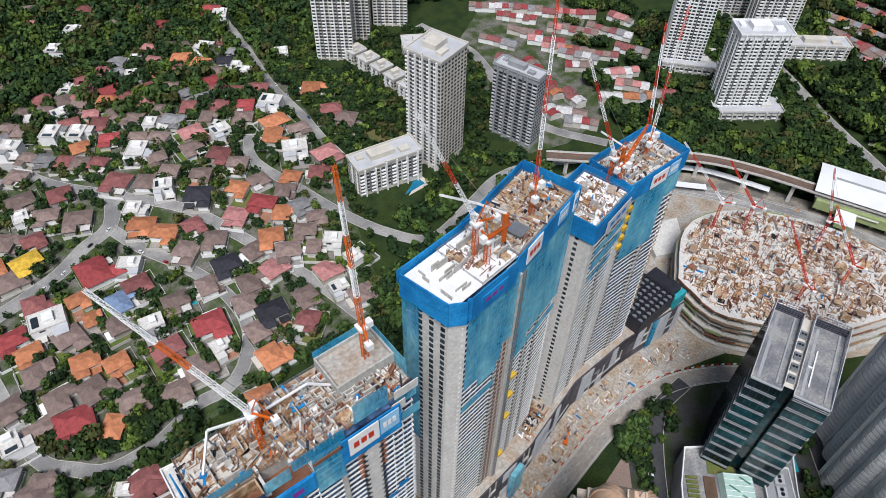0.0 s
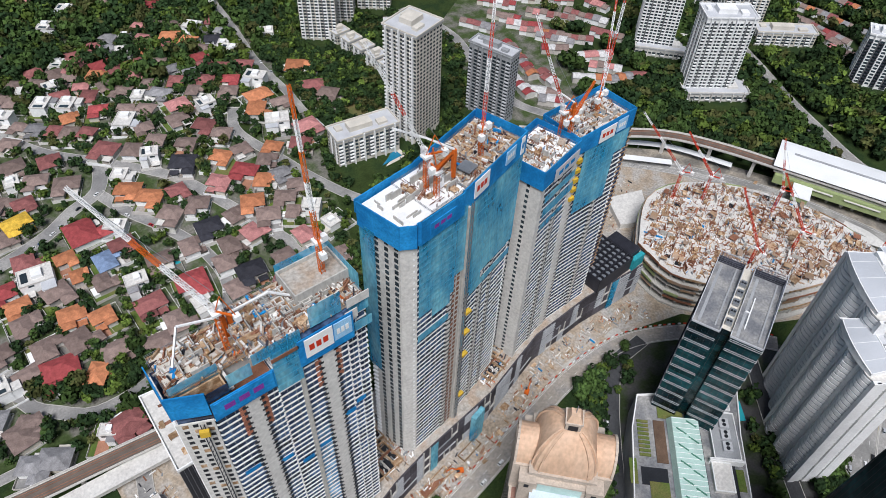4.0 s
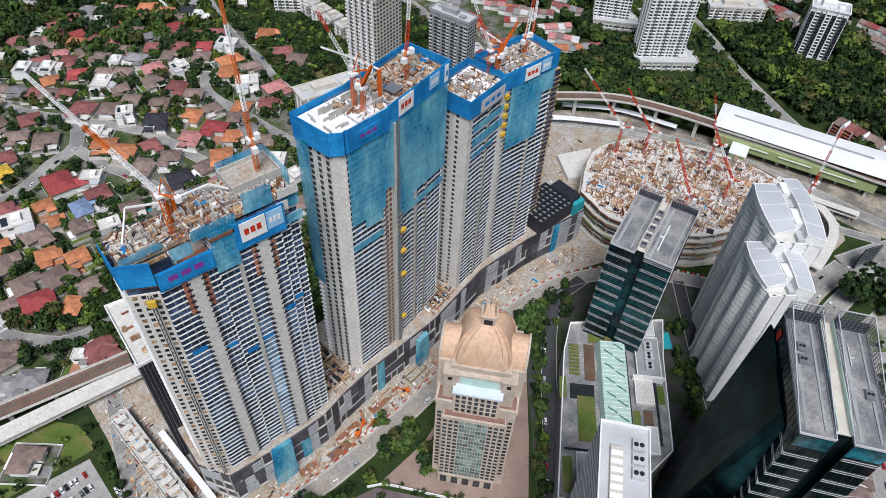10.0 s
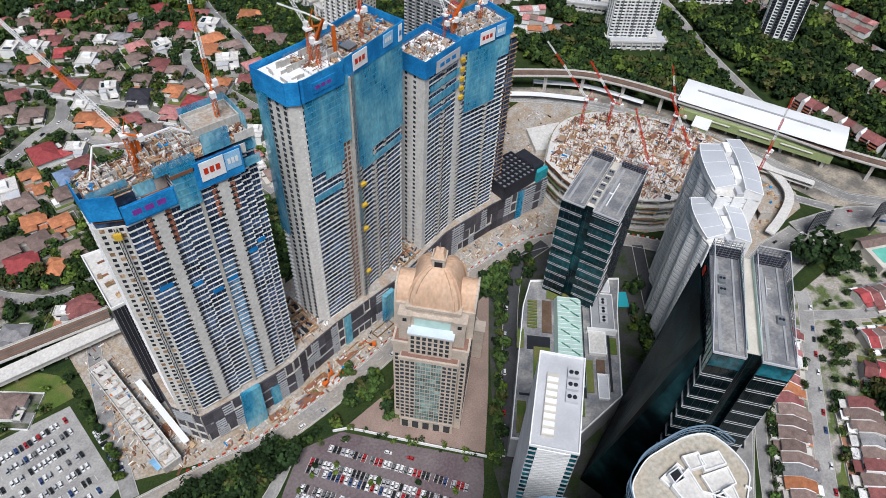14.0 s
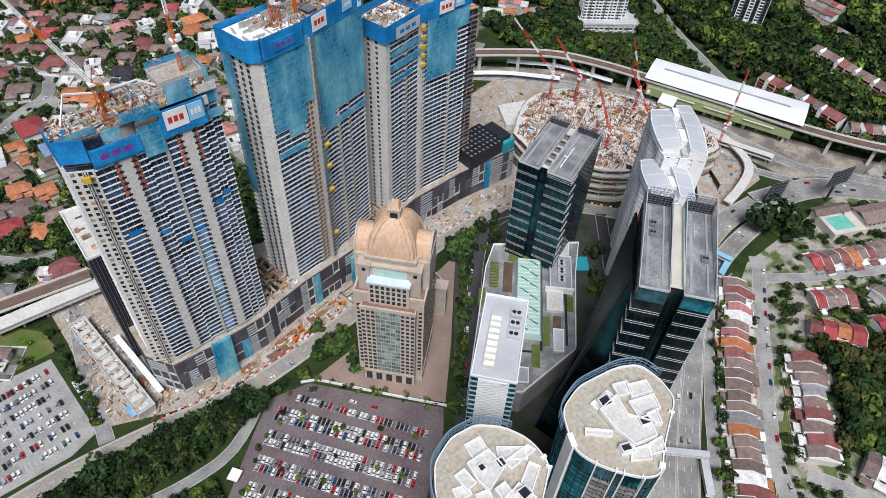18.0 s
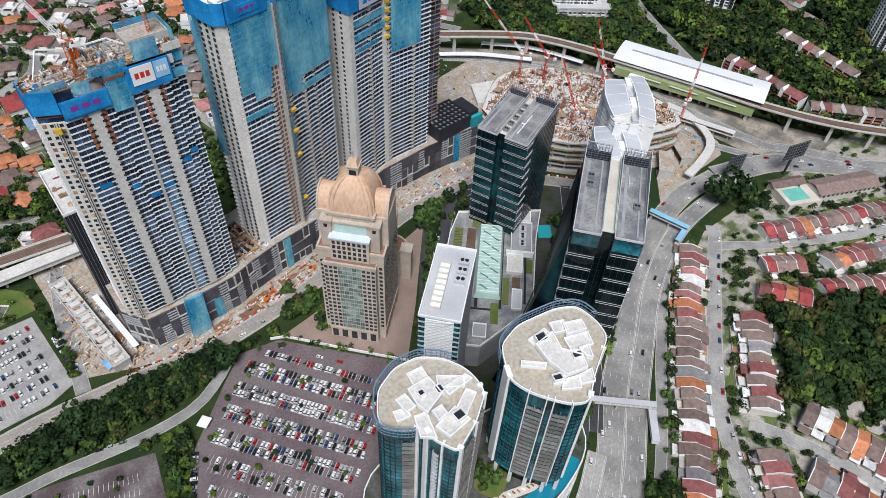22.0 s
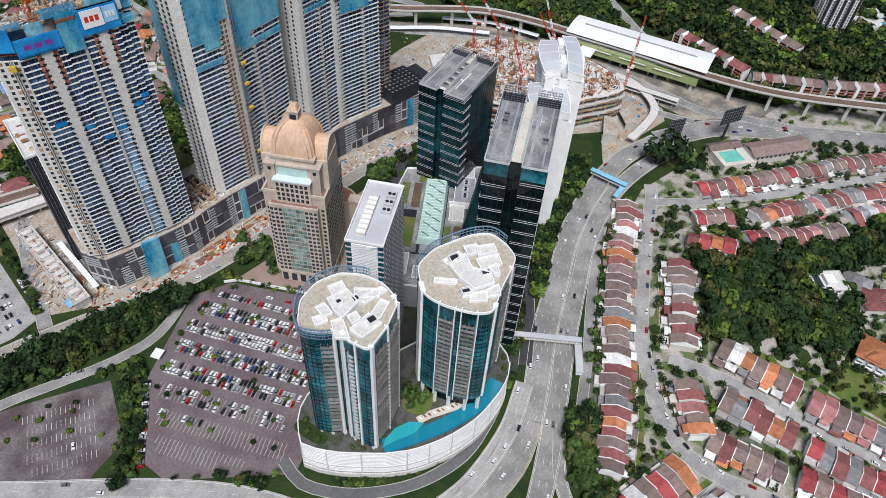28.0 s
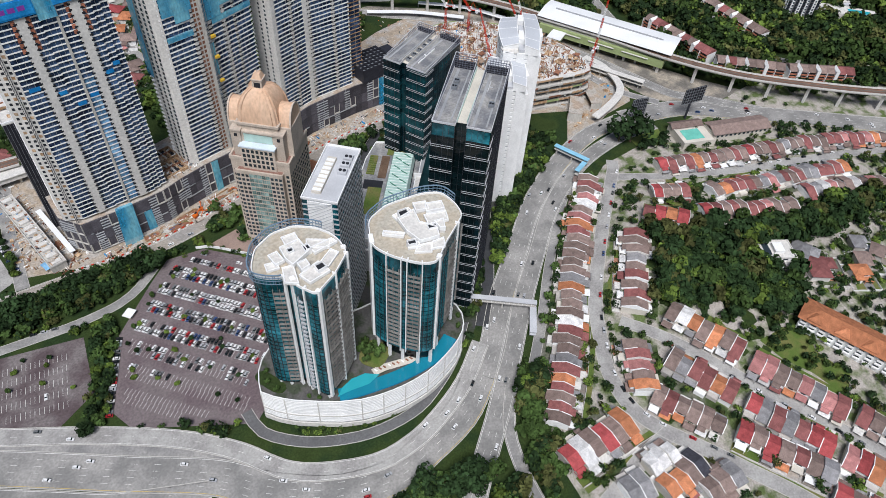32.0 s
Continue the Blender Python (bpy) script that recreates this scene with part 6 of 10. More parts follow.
        # near-black cap paints the shade down the shaft
        part("shaft", Shape().prism(plan_, z + 3.2, z + 3.5), SHADOW_GAP, upstand, "dark open shaft")
    return ob


lobed_tower(69.8, -98.7, [(-7.8, -22.2), (5.8, -16.8), (17.4, -9), (18.8, -1.1), (18.1, 5.7), (14.1, 14), (6.2, 21.2), (-5, 22.8), (-16.5, 18.4), (-23.5, 9.1), (-24.7, 4.1), (-20.6, -1), (-15.1, -5.1), (-11.4, -3.6), (-12.6, -11.5)], 3, 117, "teal glass residential tower with white ribs and curved roof",
            [(11, 12, 0.2, 0.97, BALCONY), (0, 1, 0.3, 0.95, BALCONY), (1, 2, 0.05, 0.9, BALCONY), (14, 0, 0.08, 0.3, LIGHT_GREY)],
            [(12, 13, 0.25, 1.2), (13, 14, 0.55, 2.6), (14, 0, 0.42, 0.9), (0, 1, 0.14, 1.8), (0, 1, 0.98, 0.6), (1, 2, 0.96, 0.8), (2, 3, 0.5, 1.4)], (25, 62),
            [([(-8.7, 2.6), (-7.8, -2.9), (2.4, 0.4), (2.6, 9.6), (-7.5, 10.2)], 2.6), ([(-6.8, -15.8), (4.2, -14.9), (2.9, -6.8), (-8.5, -9.1)], 1.6), ([(-14, 2.5), (-9.4, 2.5), (-9.4, 9.5), (-14, 9.5)], 1.8), ([(3, 4), (12, -2), (15, 2), (6, 9)], 0.9), ([(5, -12), (14, -7), (12, -3), (4, -7)], 0.7), ([(-4, 10.6), (3, 10.2), (4, 16), (-3, 17)], 0.8), ([(-15.8, -8.7), (-11.0, -13.0), (-7.3, -1.8), (-12.4, -0.4)], 1.2),
             ([(4.3, -1.5), (16.7, -1.3), (15.7, 2.1), (4.2, 2.5)], 1.6), ([(-6.6, -8.6), (-2.0, -8.0), (-1.6, -3.9), (-6.2, -3.7)], 3.4), ([(-18.9, 1.8), (-13.2, 0.6), (-12.0, 4.5), (-17.7, 6.4)], 0.8)],
            [[(0.9, 0.9), (3.7, 0.8), (4.0, 4.0), (1.3, 4.3)], [(-0.6, -13.1), (3.4, -13.0), (3.4, -9.5), (-0.5, -9.4)], [(-5.7, 4.3), (-3.3, 4.2), (-3.2, 6.6), (-5.4, 6.8)]])
lobed_tower(126.1, -111.4, [(-25.7, 2.9), (-23.4, -5.8), (-19.2, -13.2), (-13.4, -20.9), (-6.7, -24.6), (3.9, -17.4), (24.1, -6.9), (26.5, 2.4), (25.6, 13.3), (16.7, 18.4), (7.2, 20.2), (-3.9, 22), (-16.9, 18.5), (-21.9, 10.7)], 4, 115.5, "teal glass residential tower with pale balconies and white ribs",
            [(1, 2, 0.05, 0.9, BALCONY), (2, 3, 0.28, 1.0, BALCONY), (5, 6, 0.25, 0.6, BALCONY), (6, 7, 0.1, 0.9, BALCONY)],
            [(1, 2, 0.02, 0.5), (1, 2, 0.93, 0.5), (2, 3, 0.25, 0.5), (3, 4, 0.03, 0.5), (4, 5, 0.3, 2.6), (13, 0, 0.5, 6.0), (5, 6, 0.7, 0.8)], (38, 66),
            [([(-7.5, -1.0), (-6.3, -10.4), (3.4, -13.1), (6.3, -7.3), (1.4, 0.2), (4.4, 8.9), (-6.0, 8.4)], 2.8), ([(-17.8, 5.0), (-10.4, -2.2), (-8.2, -0.7), (-16.0, 6.8)], 1.4), ([(4.6, -3), (15, -6), (18, 0), (7, 4)], 1.2), ([(-12, -13.5), (-5, -18), (-1.5, -13), (-8, -10.6)], 0.8), ([(9, 4.4), (18, 1), (20, 6), (12, 9.5)], 2.2), ([(-6, 9), (4, 9.4), (4, 13), (-6, 13)], 1.0), ([(-13.0, -9.7), (-7.9, -12.5), (-6.4, -9.5), (-11.2, -6.3)], 1.2),
             ([(6.6, -9.4), (8.5, -11.3), (11.7, -5.7), (7.1, -4.5)], 3.6), ([(5.1, 7.9), (11.4, 5.5), (13.3, 10.8), (7.1, 13.4)], 2.0), ([(-4.0, -16.5), (2.1, -19.2), (5.5, -14.0), (-1.0, -13.0)], 1.0)],
            [[(-4.5, 8.0), (0.1, 7.3), (1.3, 11.3), (-3.3, 11.9)], [(-12.6, -9.6), (-9.1, -11.0), (-8.1, -8.4), (-11.7, -7.0)], [(1.9, -6.8), (5.7, -8.1), (7.0, -5.4), (3.0, -4.0)]], lift=13.0)


SAIL = mat("sail_roof_sheet", (0.50, 0.52, 0.55), 0.5, vary=0.15, scale=0.06)


def sail_tower(m, L, D, z1, label):
    """A white tower: bowed balcony bays on one long side, plain ends with slots, and a roof of two bowed leaves beside a stepped spine."""
    ob = thing("sail_tower", m, label, "tower")
    n = int(z1 / 3.3)
    top = n * 3.3
    bays = 3
    plan = []
    for b in range(bays):
        x0, x1 = L * b / bays, L * (b + 1) / bays
        bow = (2.6, 4.0, 2.6)[b]
        plan += [(x0 + 0.7, -0.4)] + [(x0 + 0.7 + (x1 - x0 - 1.4) * i / 6, -0.4 - bow * math.sin(math.pi * i / 6)) for i in range(1, 6)] + [(x1 - 0.7, -0.4)]
    plan += [(L, D), (0, D)]
    glaze = Shape().prism(inset(plan, 0.35), 0, 0.9).mesh("glazing", LIGHT_GREY)
    slab = Shape().prism(plan, 0, 2.4).mesh("floor_slab", WHITE)
    for k in range(n):
        part("glazing", glaze, None, ob, at=Matrix.Translation((0, 0, k * 3.3 + 2.4)))
        part("floor_slab", slab, None, ob, at=Matrix.Translation((0, 0, k * 3.3)))
    for b in range(bays + 1):
        x = L * b / bays
        part("pier", Shape().box(x - 1.0, x + 1.0, -1.6, 2.0, 0, top + 1), WHITE, ob)
    # plain side and ends, with slots between the wall panels
    part("rear_wall", Shape().box(0.4, L - 0.4, D - 0.2, D + 0.6, 0, top), WHITE, ob, "plain white rear wall")
    for x0, x1 in ((-0.5, 0.3), (L - 0.3, L + 0.5)):
        for y0, y1 in ((0.1, D * 0.26), (D * 0.36, D * 0.62), (D * 0.72, D + 0.6)):
            part("end_wall", Shape().box(x0, x1, y0, y1, 0, top + 1), WHITE, ob)
    for i in range(4):
        slot = Shape()
        for k in range(n):
            slot.box(L * (i + 0.5) / 4 - 0.9, L * (i + 0.5) / 4 + 0.9, D + 0.5, D + 0.7, k * 3.3 + 1.2, k * 3.3 + 2.6)
        tagged(part("window", slot, WINDOW, ob), kind="stuff")
    part("roof_slab", Shape().prism(plan, top, top + 0.6), PALE, ob)
    # leaves and spine
    for y0, y1, bow, x0, x1, z in ((0.0, D * 0.44, -4.6, 1.0, L * 0.9, top + 4.0), (D, D * 0.58, 2.4, -2.0, L + 1.5, top + 6.0)):
        steps = 10
        outer = [(x0 + (x1 - x0) * i / steps, y0 + bow * math.sin(math.pi * (0.12 + 0.76 * i / steps))) for i in range(steps + 1)]
        inner = [(x0 + (x1 - x0) * (0.06 + 0.9 * i / steps), y1 + (bow * 0.25) * math.sin(math.pi * i / steps)) for i in range(steps + 1)]
        sheet, skin, rim = Shape(), Shape(), Shape()
        vo = [(x, y, z - 1.4 + 1.8 * math.sin(math.pi * i / steps)) for i, (x, y) in enumerate(outer)]
        vi = [(x, y, z + 0.8 + 1.8 * math.sin(math.pi * i / steps)) for i, (x, y) in enumerate(inner)]
        q = steps + 1
        sheet.add(vo + vi + [(x, y, zz - 0.5) for x, y, zz in vo + vi], [(i, i + 1, q + i + 1, q + i) if bow < 0 else (i, q + i, q + i + 1, i + 1) for i in range(steps)])
        loop = vo + vi[::-1]
        c = len(loop)
        skin.add([(x, y, zz - 0.05) for x, y, zz in loop] + [(x, y, top) for x, y, zz in loop], [(i, c + i, c + (i + 1) % c, (i + 1) % c) if bow < 0 else (i, (i + 1) % c, c + (i + 1) % c, c + i) for i in range(c)])
        part("attic_wall", skin, WHITE, ob, "white attic wall under the roof leaf")
        leaf_ = part("roof_leaf", sheet, SAIL, ob, "bowed grey metal roof leaf")
        for a, b in zip(loop, loop[1:] + loop[:1]):
            rim.bar(a, b, 0.45)
        for i in range(2, steps, 3):
            rim.bar(vo[i], vi[i], 0.18)
        part("roof_rim", rim, WHITE, leaf_)
    for k, (x0, x1, h) in enumerate(((L * 0.1, L * 0.3, 7.4), (L * 0.36, L * 0.5, 5.6), (L * 0.55, L * 0.8, 6.6), (L * 0.84, L, 3.2))):
        part("spine_block", Shape().box(x0, x1, D * 0.42, D * 0.6, top + 0.6, top + h), WHITE if k % 2 == 0 else LIGHT_GREY, ob, "stepped block between the roof leaves")
    part("stair_block", Shape().box(L * 0.3, L * 0.55, D + 0.6, D + 5, 0, z1 + 1).box(L * 0.7, L * 0.95, D + 0.6, D + 3.4, 0, z1 - 4), WHITE, ob)
    return ob


sail_tower(pose(302.5, 17, 0, 0, 0, -131), 44, 21, 114, "white apartment tower with bowed balconies and curved grey roof")
sail_tower(pose(275, -2, 0, 0, 0, -127), 36, 19, 99, "white apartment tower with bowed balconies and curved grey roof")
flat("pool", [(258, 12), (266, 6), (274, 16), (266, 22)], 0.4, POOL, "small turquoise pool beside the white towers", "pool", thick=0.35)


# ---- villas and terraces ----
SOLID = []


def keep_clear(x, y, r):
    SOLID.append((x, y, r))


def hip(w, d, z, rise, over=1.1):
    """A hipped roof with eaves, its ridge along the longer side."""
    w2, d2 = w / 2 + over, d / 2 + over
    r = max(0.4, w2 - d2) if w > d else 0.0
    q = max(0.4, d2 - w2) if d >= w else 0.0
    s = Shape()
    return s.add([(-w2, -d2, z), (w2, -d2, z), (w2, d2, z), (-w2, d2, z), (-r, -q, z + rise), (r, q, z + rise), (-w2, -d2, z - 0.3), (w2, -d2, z - 0.3), (w2, d2, z - 0.3), (-w2, d2, z - 0.3)],
                 ([(0, 1, 5, 4), (1, 2, 5), (2, 3, 4, 5), (3, 0, 4)] if w > d else [(0, 1, 4), (1, 2, 5, 4), (2, 3, 5), (3, 0, 4, 5)]) + [(0, 6, 7, 1), (1, 7, 8, 2), (2, 8, 9, 3), (3, 9, 6, 0), (9, 8, 7, 6)])


def gable(w, d, z, rise, over=0.6):
    """A pitched roof with its ridge along x."""
    w2, d2 = w / 2 + over * 0.3, d / 2 + over
    t = 0.25
    v = []
    for x in (-w2, w2):
        v += [(x, -d2, z), (x, 0, z + rise), (x, d2, z), (x, -d2, z - t), (x, 0, z + rise - t), (x, d2, z - t)]
    return Shape().add(v, [(0, 6, 7, 1), (1, 7, 8, 2), (3, 4, 10, 9), (4, 5, 11, 10), (0, 1, 4, 3), (1, 2, 5, 4), (6, 9, 10, 7), (7, 10, 11, 8), (0, 3, 9, 6), (2, 8, 11, 5)])


WALLS = [CREAM, PALE, mat("weathered_render", (0.46, 0.43, 0.40), 0.85, vary=0.25, rnd=0.2)]
NAMES = dict(maroon="maroon", red="red", orange="orange", brown="brown", grey="grey", dark="charcoal", white="pale", pink="faded pink", blue="blue", yellow="yellow")


ROADS = []
for o in list(scene.objects):
    if o.type == "MESH" and o.get("category") == "road":
        n = len(o.data.vertices) // 2
        for k in range(n):
            a, b = o.data.vertices[k].co, o.data.vertices[n + k].co
            ROADS.append(((a.x + b.x) / 2, (a.y + b.y) / 2, (a - b).length / 2 + 1.0))


def on_road(x, y):
    return any((x - a) ** 2 + (y - b) ** 2 < r * r for a, b, r in ROADS)


PAVED = mat("paved_yard", (0.34, 0.295, 0.255), 0.9, vary=0.35, scale=0.25, fine=1.2, second=(0.25, 0.24, 0.225), rnd=0.3)
TILES = mat("terracotta_paving", (0.40, 0.20, 0.13), 0.9, vary=0.3, rnd=0.2)


def villa(x, y, turn, w, d, roof, floors=2, pool=False):
    """A detached house on a walled plot: main block, wing and lean-to under tile roofs, porch, windows, drive and lawn."""
    z = height(x, y)
    rng = random.Random(int(x * 7 + y * 13))
    h = 2.9 * floors
    flat_top = roof == "white"
    wall = WHITE if flat_top else rng.choice(WALLS + [WHITE])
    at = pose(x, y, z, 0, 0, turn)
    ob = part("villa", Shape().box(-w / 2, w / 2, -d / 2, d / 2, -3, h), wall, at=at)
    tagged(ob, f"detached {'white flat-roofed villa' if flat_top else NAMES[roof] + '-roofed villa'} with porch and garden", "house")
    ww, wd = w * rng.uniform(0.38, 0.52), d * rng.uniform(0.45, 0.6)
    sx = rng.choice([-1, 1]) * (w / 2 - ww / 2)
    m = Matrix.Translation((sx, -d / 2 - wd / 2 + 0.6, 0))
    wing_ = part("wing_wall", Shape().box(-ww / 2, ww / 2, -wd / 2, wd / 2, -3, h - 0.6), wall, ob, at=m)
    if flat_top:
        k = rng.uniform(-0.2, 0.15)
        part("roof", Shape().box(-w / 2 - 0.3, w / 2 + 0.3, -d / 2 - 0.3, d / 2 + 0.3, h, h + 0.35).ring(rect(-w / 2 - 0.3, w / 2 + 0.3, -d / 2 - 0.3, d / 2 + 0.3), rect(-w / 2 + 0.2, w / 2 - 0.2, -d / 2 + 0.2, d / 2 - 0.2), h + 0.35, h + 1.0), PALE, ob, "pale flat roof with parapet")
        part("stair_block", Shape().box(w * k, w * (k + 0.3), -d / 4, d / 4, h + 0.35, h + 3.0), WHITE, ob)
        part("wing_roof", Shape().box(-ww / 2 - 0.3, ww / 2 + 0.3, -wd / 2 - 0.3, wd / 2 + 0.3, h - 0.6, h - 0.2), rng.choice([PALE, ROOFS["grey"], LIGHT_GREY]), wing_)
        if rng.random() < 0.4:
            part("solar_panel", Shape().box(-w * 0.42, -w * 0.22, -d * 0.3, d * 0.3, h + 0.4, h + 0.7), WINDOW, ob, "dark solar panels")
    else:
        rise = min(w, d) * rng.uniform(0.2, 0.27)
        part("wing_roof", hip(ww, wd, h - 0.6, min(ww, wd) * 0.26), ROOFS[roof], wing_)
        bar = hip(w, d, h, rise)
        part("roof", bar, ROOFS[roof], ob)
    # lean-to at the back, porch in front
    lw = w * rng.uniform(0.4, 0.7)
    if rng.random() < 0.5:
        part("rear_extension", Shape().box(-lw / 2, lw / 2, d / 2, d / 2 + 3.6, -3, 2.9).box(-lw / 2 - 0.3, lw / 2 + 0.3, d / 2, d / 2 + 3.9, 2.9, 3.2), rng.choice([PALE, WHITE, CREAM]), ob, at=Matrix.Translation((rng.uniform(-1, 1) * (w - lw) / 2, 0, 0)))
    px = -sx
    if rng.random() < 0.65:
        part("porch", Shape().box(px - 3.2, px + 3.2, -d / 2 - 5.0, -d / 2, 2.7, 3.0).box(px - 3.1, px - 2.8, -d / 2 - 4.9, -d / 2 - 4.6, -1, 2.7).box(px + 2.8, px + 3.1, -d / 2 - 4.9, -d / 2 - 4.6, -1, 2.7), ROOFS[roof] if not flat_top and rng.random() < 0.6 else PALE, ob)
    # walled plot, where it keeps clear of the street
    mx, my = 4.5, wd + 6.0
    while mx > 1 and any(on_road(*(at @ Vector((a, b, 0)))[:2]) for a in (-w / 2 - mx, 0, w / 2 + mx) for b in (-d / 2 - my, 0, d / 2 + 5)):
        mx, my = mx - 1.2, my - 1.8
    x0, x1, y0, y1 = -w / 2 - mx, w / 2 + mx, -d / 2 - my, d / 2 + max(1.0, mx)
    lift = 0.2 + rng.random() * 0.1
    plot = part("garden", Shape().box(x0, x1, y0, y1, -2.5, lift), rng.choice([LAWN, LAWN, GARDENS, GARDENS, PAVED]), ob, "garden lawn")
    part("drive", Shape().box(px - 3.4, px + 3.4, y0, -d / 2, lift, lift + 0.06), rng.choice([PAVED, PAVED, LANE, TILES]), plot, "paved drive")
    part("garden_wall", Shape().ring(rect(x0 - 0.2, x1 + 0.2, y0 - 0.2, y1 + 0.2), rect(x0, x1, y0, y1), -2.5, 1.7), rng.choice([PALE, WHITE, WALLS[2]]), plot)
    panes = Shape().box(-sx * 0.6 - 1.8, -sx * 0.6 + 1.8, -d / 2 - 0.07, -d / 2 + 0.2, 0.9 + 2.9 * (floors - 1), 2.3 + 2.9 * (floors - 1))
    part("window", panes, WINDOW, ob)
    if pool:
        part("pool", Shape().box(w / 2 + 0.8, w / 2 + 4.2, -5, 5.5, -1, lift + 0.12), POOL, plot, "small turquoise garden pool")
    keep_clear(x, y, max(w, d) * 0.5)


TERRACE, FAR = {}, {}


def terrace(p0, p1, palette, front=1, depth=13.0, floors=2, seed=0, wide=7.4, far=False):
    """A row of terraced houses between two points; front is the side (+1 left of the way, -1 right) of porches and yards."""
    a, b = Vector(p0), Vector(p1)
    run = b - a
    n = max(1, round(run.length / wide))
    w = run.length / n
    turn = math.degrees(math.atan2(run.y, run.x)) + (180 if front > 0 else 0)
    rng = random.Random(seed)
    if not far:
        depth *= 1.14
    for i in range(n):
        c = a + run * ((i + 0.5) / n)
        z = height(c.x, c.y)
        roof = rng.choice(palette)
        v = rng.randrange(3)
        deep = depth * (0.84, 1.0, 1.12)[v]
        h = 5.6 + (0.0, 0.5, -0.4)[v]
        key = round(w, 2), depth, v
        if key not in TERRACE:
            rise = (2.5, 2.0, 2.9)[v]
            TERRACE[key] = dict(
                wall=Shape().box(-w / 2, w / 2, -deep / 2, deep / 2, -3, h), roof=gable(w, deep, h, rise), rear=gable(w * 0.9, 3.4, h - 2.9, 0.5),
                party=Shape().add([(w / 2 + k, y, zz + 0.4) for k in (-0.22, 0.22) for y, zz in ((-deep / 2 - 0.5, h - 0.2), (0, h + rise), (deep / 2 + 0.5, h - 0.2), (deep / 2 + 0.5, h - 0.9), (-deep / 2 - 0.5, h - 0.9))],
                                  [(0, 1, 2, 3, 4), (9, 8, 7, 6, 5), (0, 5, 6, 1), (1, 6, 7, 2), (2, 7, 8, 3), (4, 9, 5, 0)]),
                front_wall=Shape().box(-w * 0.42, w * 0.2, -deep / 2 - 2.6, -deep / 2, -1, h - 0.8), front_roof=gable(w * 0.64, 3.4, h - 0.8, 1.0),
                porch=gable(w * 0.86, 4.6, 2.8, 0.7), canopy=Shape().box(-w * 0.4, w * 0.4, -2.4, 2.2, 2.7, 2.95).box(-w * 0.39, -w * 0.36, -2.3, -2.0, -1, 2.7).box(w * 0.36, w * 0.39, -2.3, -2.0, -1, 2.7),
                box=Shape().box(-w * 0.45, w * 0.45, -1.8, 1.8, -1, 3.0), window=Shape().box(-1.5, 1.5, -deep / 2 - 0.08, -deep / 2 + 0.2, 3.6, 5.0))
        shapes = TERRACE[key]

        def shared(name, material):
            k = (name, material.name)
            cache = shapes.setdefault("meshes", {})
            if k not in cache:
                cache[k] = shapes[name].mesh(name, material)
            return cache[k]
        wall = rng.choice(WALLS + [WHITE, WHITE])
        if far:
            at = pose(c.x, c.y, z + rng.uniform(-0.7, 0.6), 0, 0, turn)
            for shape, m in ((shapes["wall"], wall), (shapes["roof"], ROOFS[roof])):
                FAR.setdefault(m.name, Shape()).add([tuple(at @ Vector(q)) for q in shape.v], shape.f)
            keep_clear(c.x, c.y, 12.5)
            continue
        ob = part("terraced_house", shared("wall", wall), None, at=pose(c.x, c.y, z, 0, 0, turn) @ Matrix.Translation((0, rng.uniform(-1.2, 1.2), rng.uniform(-0.7, 0.6))))
        tagged(ob, f"two-storey terraced house with {NAMES[roof]} pitched roof and porch", "house", "terraced houses in rows")
        part("roof", shared("roof", ROOFS[roof]), None, ob)
        if not far:
            part("party_wall", shared("party", rng.choice([WHITE, WHITE, PALE])), None, ob)
            k = rng.random()
            if k < 0.52:
                part("porch_roof", shared("porch", ROOFS[rng.choice([roof, "white", "maroon", "orange", "brown"])]), None, ob, at=Matrix.Translation((0, -deep / 2 - 2.0, 0)))
            else:
                part("canopy", shared("canopy", rng.choice([PALE, WHITE, CREAM, ROOFS["grey"]])), None, ob, at=Matrix.Translation((0, -deep / 2 - 2.2, 0)))
            if rng.random() < 0.35:
                bay = part("front_bay", shared("front_wall", wall), None, ob)
                part("bay_roof", shared("front_roof", ROOFS[roof]), None, bay, at=Matrix.Translation((-w * 0.11, -deep / 2 - 1.2, 0)))
            else:
                part("window", shared("window", WINDOW), None, ob)
            k = rng.random()
            if k < 0.4:
                part("rear_roof", shared("rear", ROOFS[rng.choice([roof, "grey", "brown"])]), None, ob, at=Matrix.Translation((0, deep / 2 + 1.6, 0)))
            elif k < 0.92:
                part("rear_extension", shared("box", rng.choice([PALE, WHITE, CREAM, WALLS[2]])), None, ob, at=Matrix.Translation((0, deep / 2 + 1.7, 0)))
        keep_clear(c.x, c.y, 8.5)
    if not far:
        out = Vector((-run.y, run.x)).normalized() * front
        back = [a - out * (depth / 2 + 4.5), a.lerp(b, 0.5) - out * (depth / 2 + 4.5), b - out * (depth / 2 + 4.5)]
        tagged(part("back_garden", strip(back, -3.2, 3.2, 0.09), rng.choice([LAWN, GARDENS, GARDENS])), "green strip of back gardens behind a terrace", "garden", kind="structure")
        verge = [a + out * (depth / 2 + 9.2), a.lerp(b, 0.5) + out * (depth / 2 + 9.2), b + out * (depth / 2 + 9.2)]
        tagged(part("verge", strip(verge, -1.6, 1.6, 0.085), LAWN), "grass verge before the front yards", "verge", kind="structure")
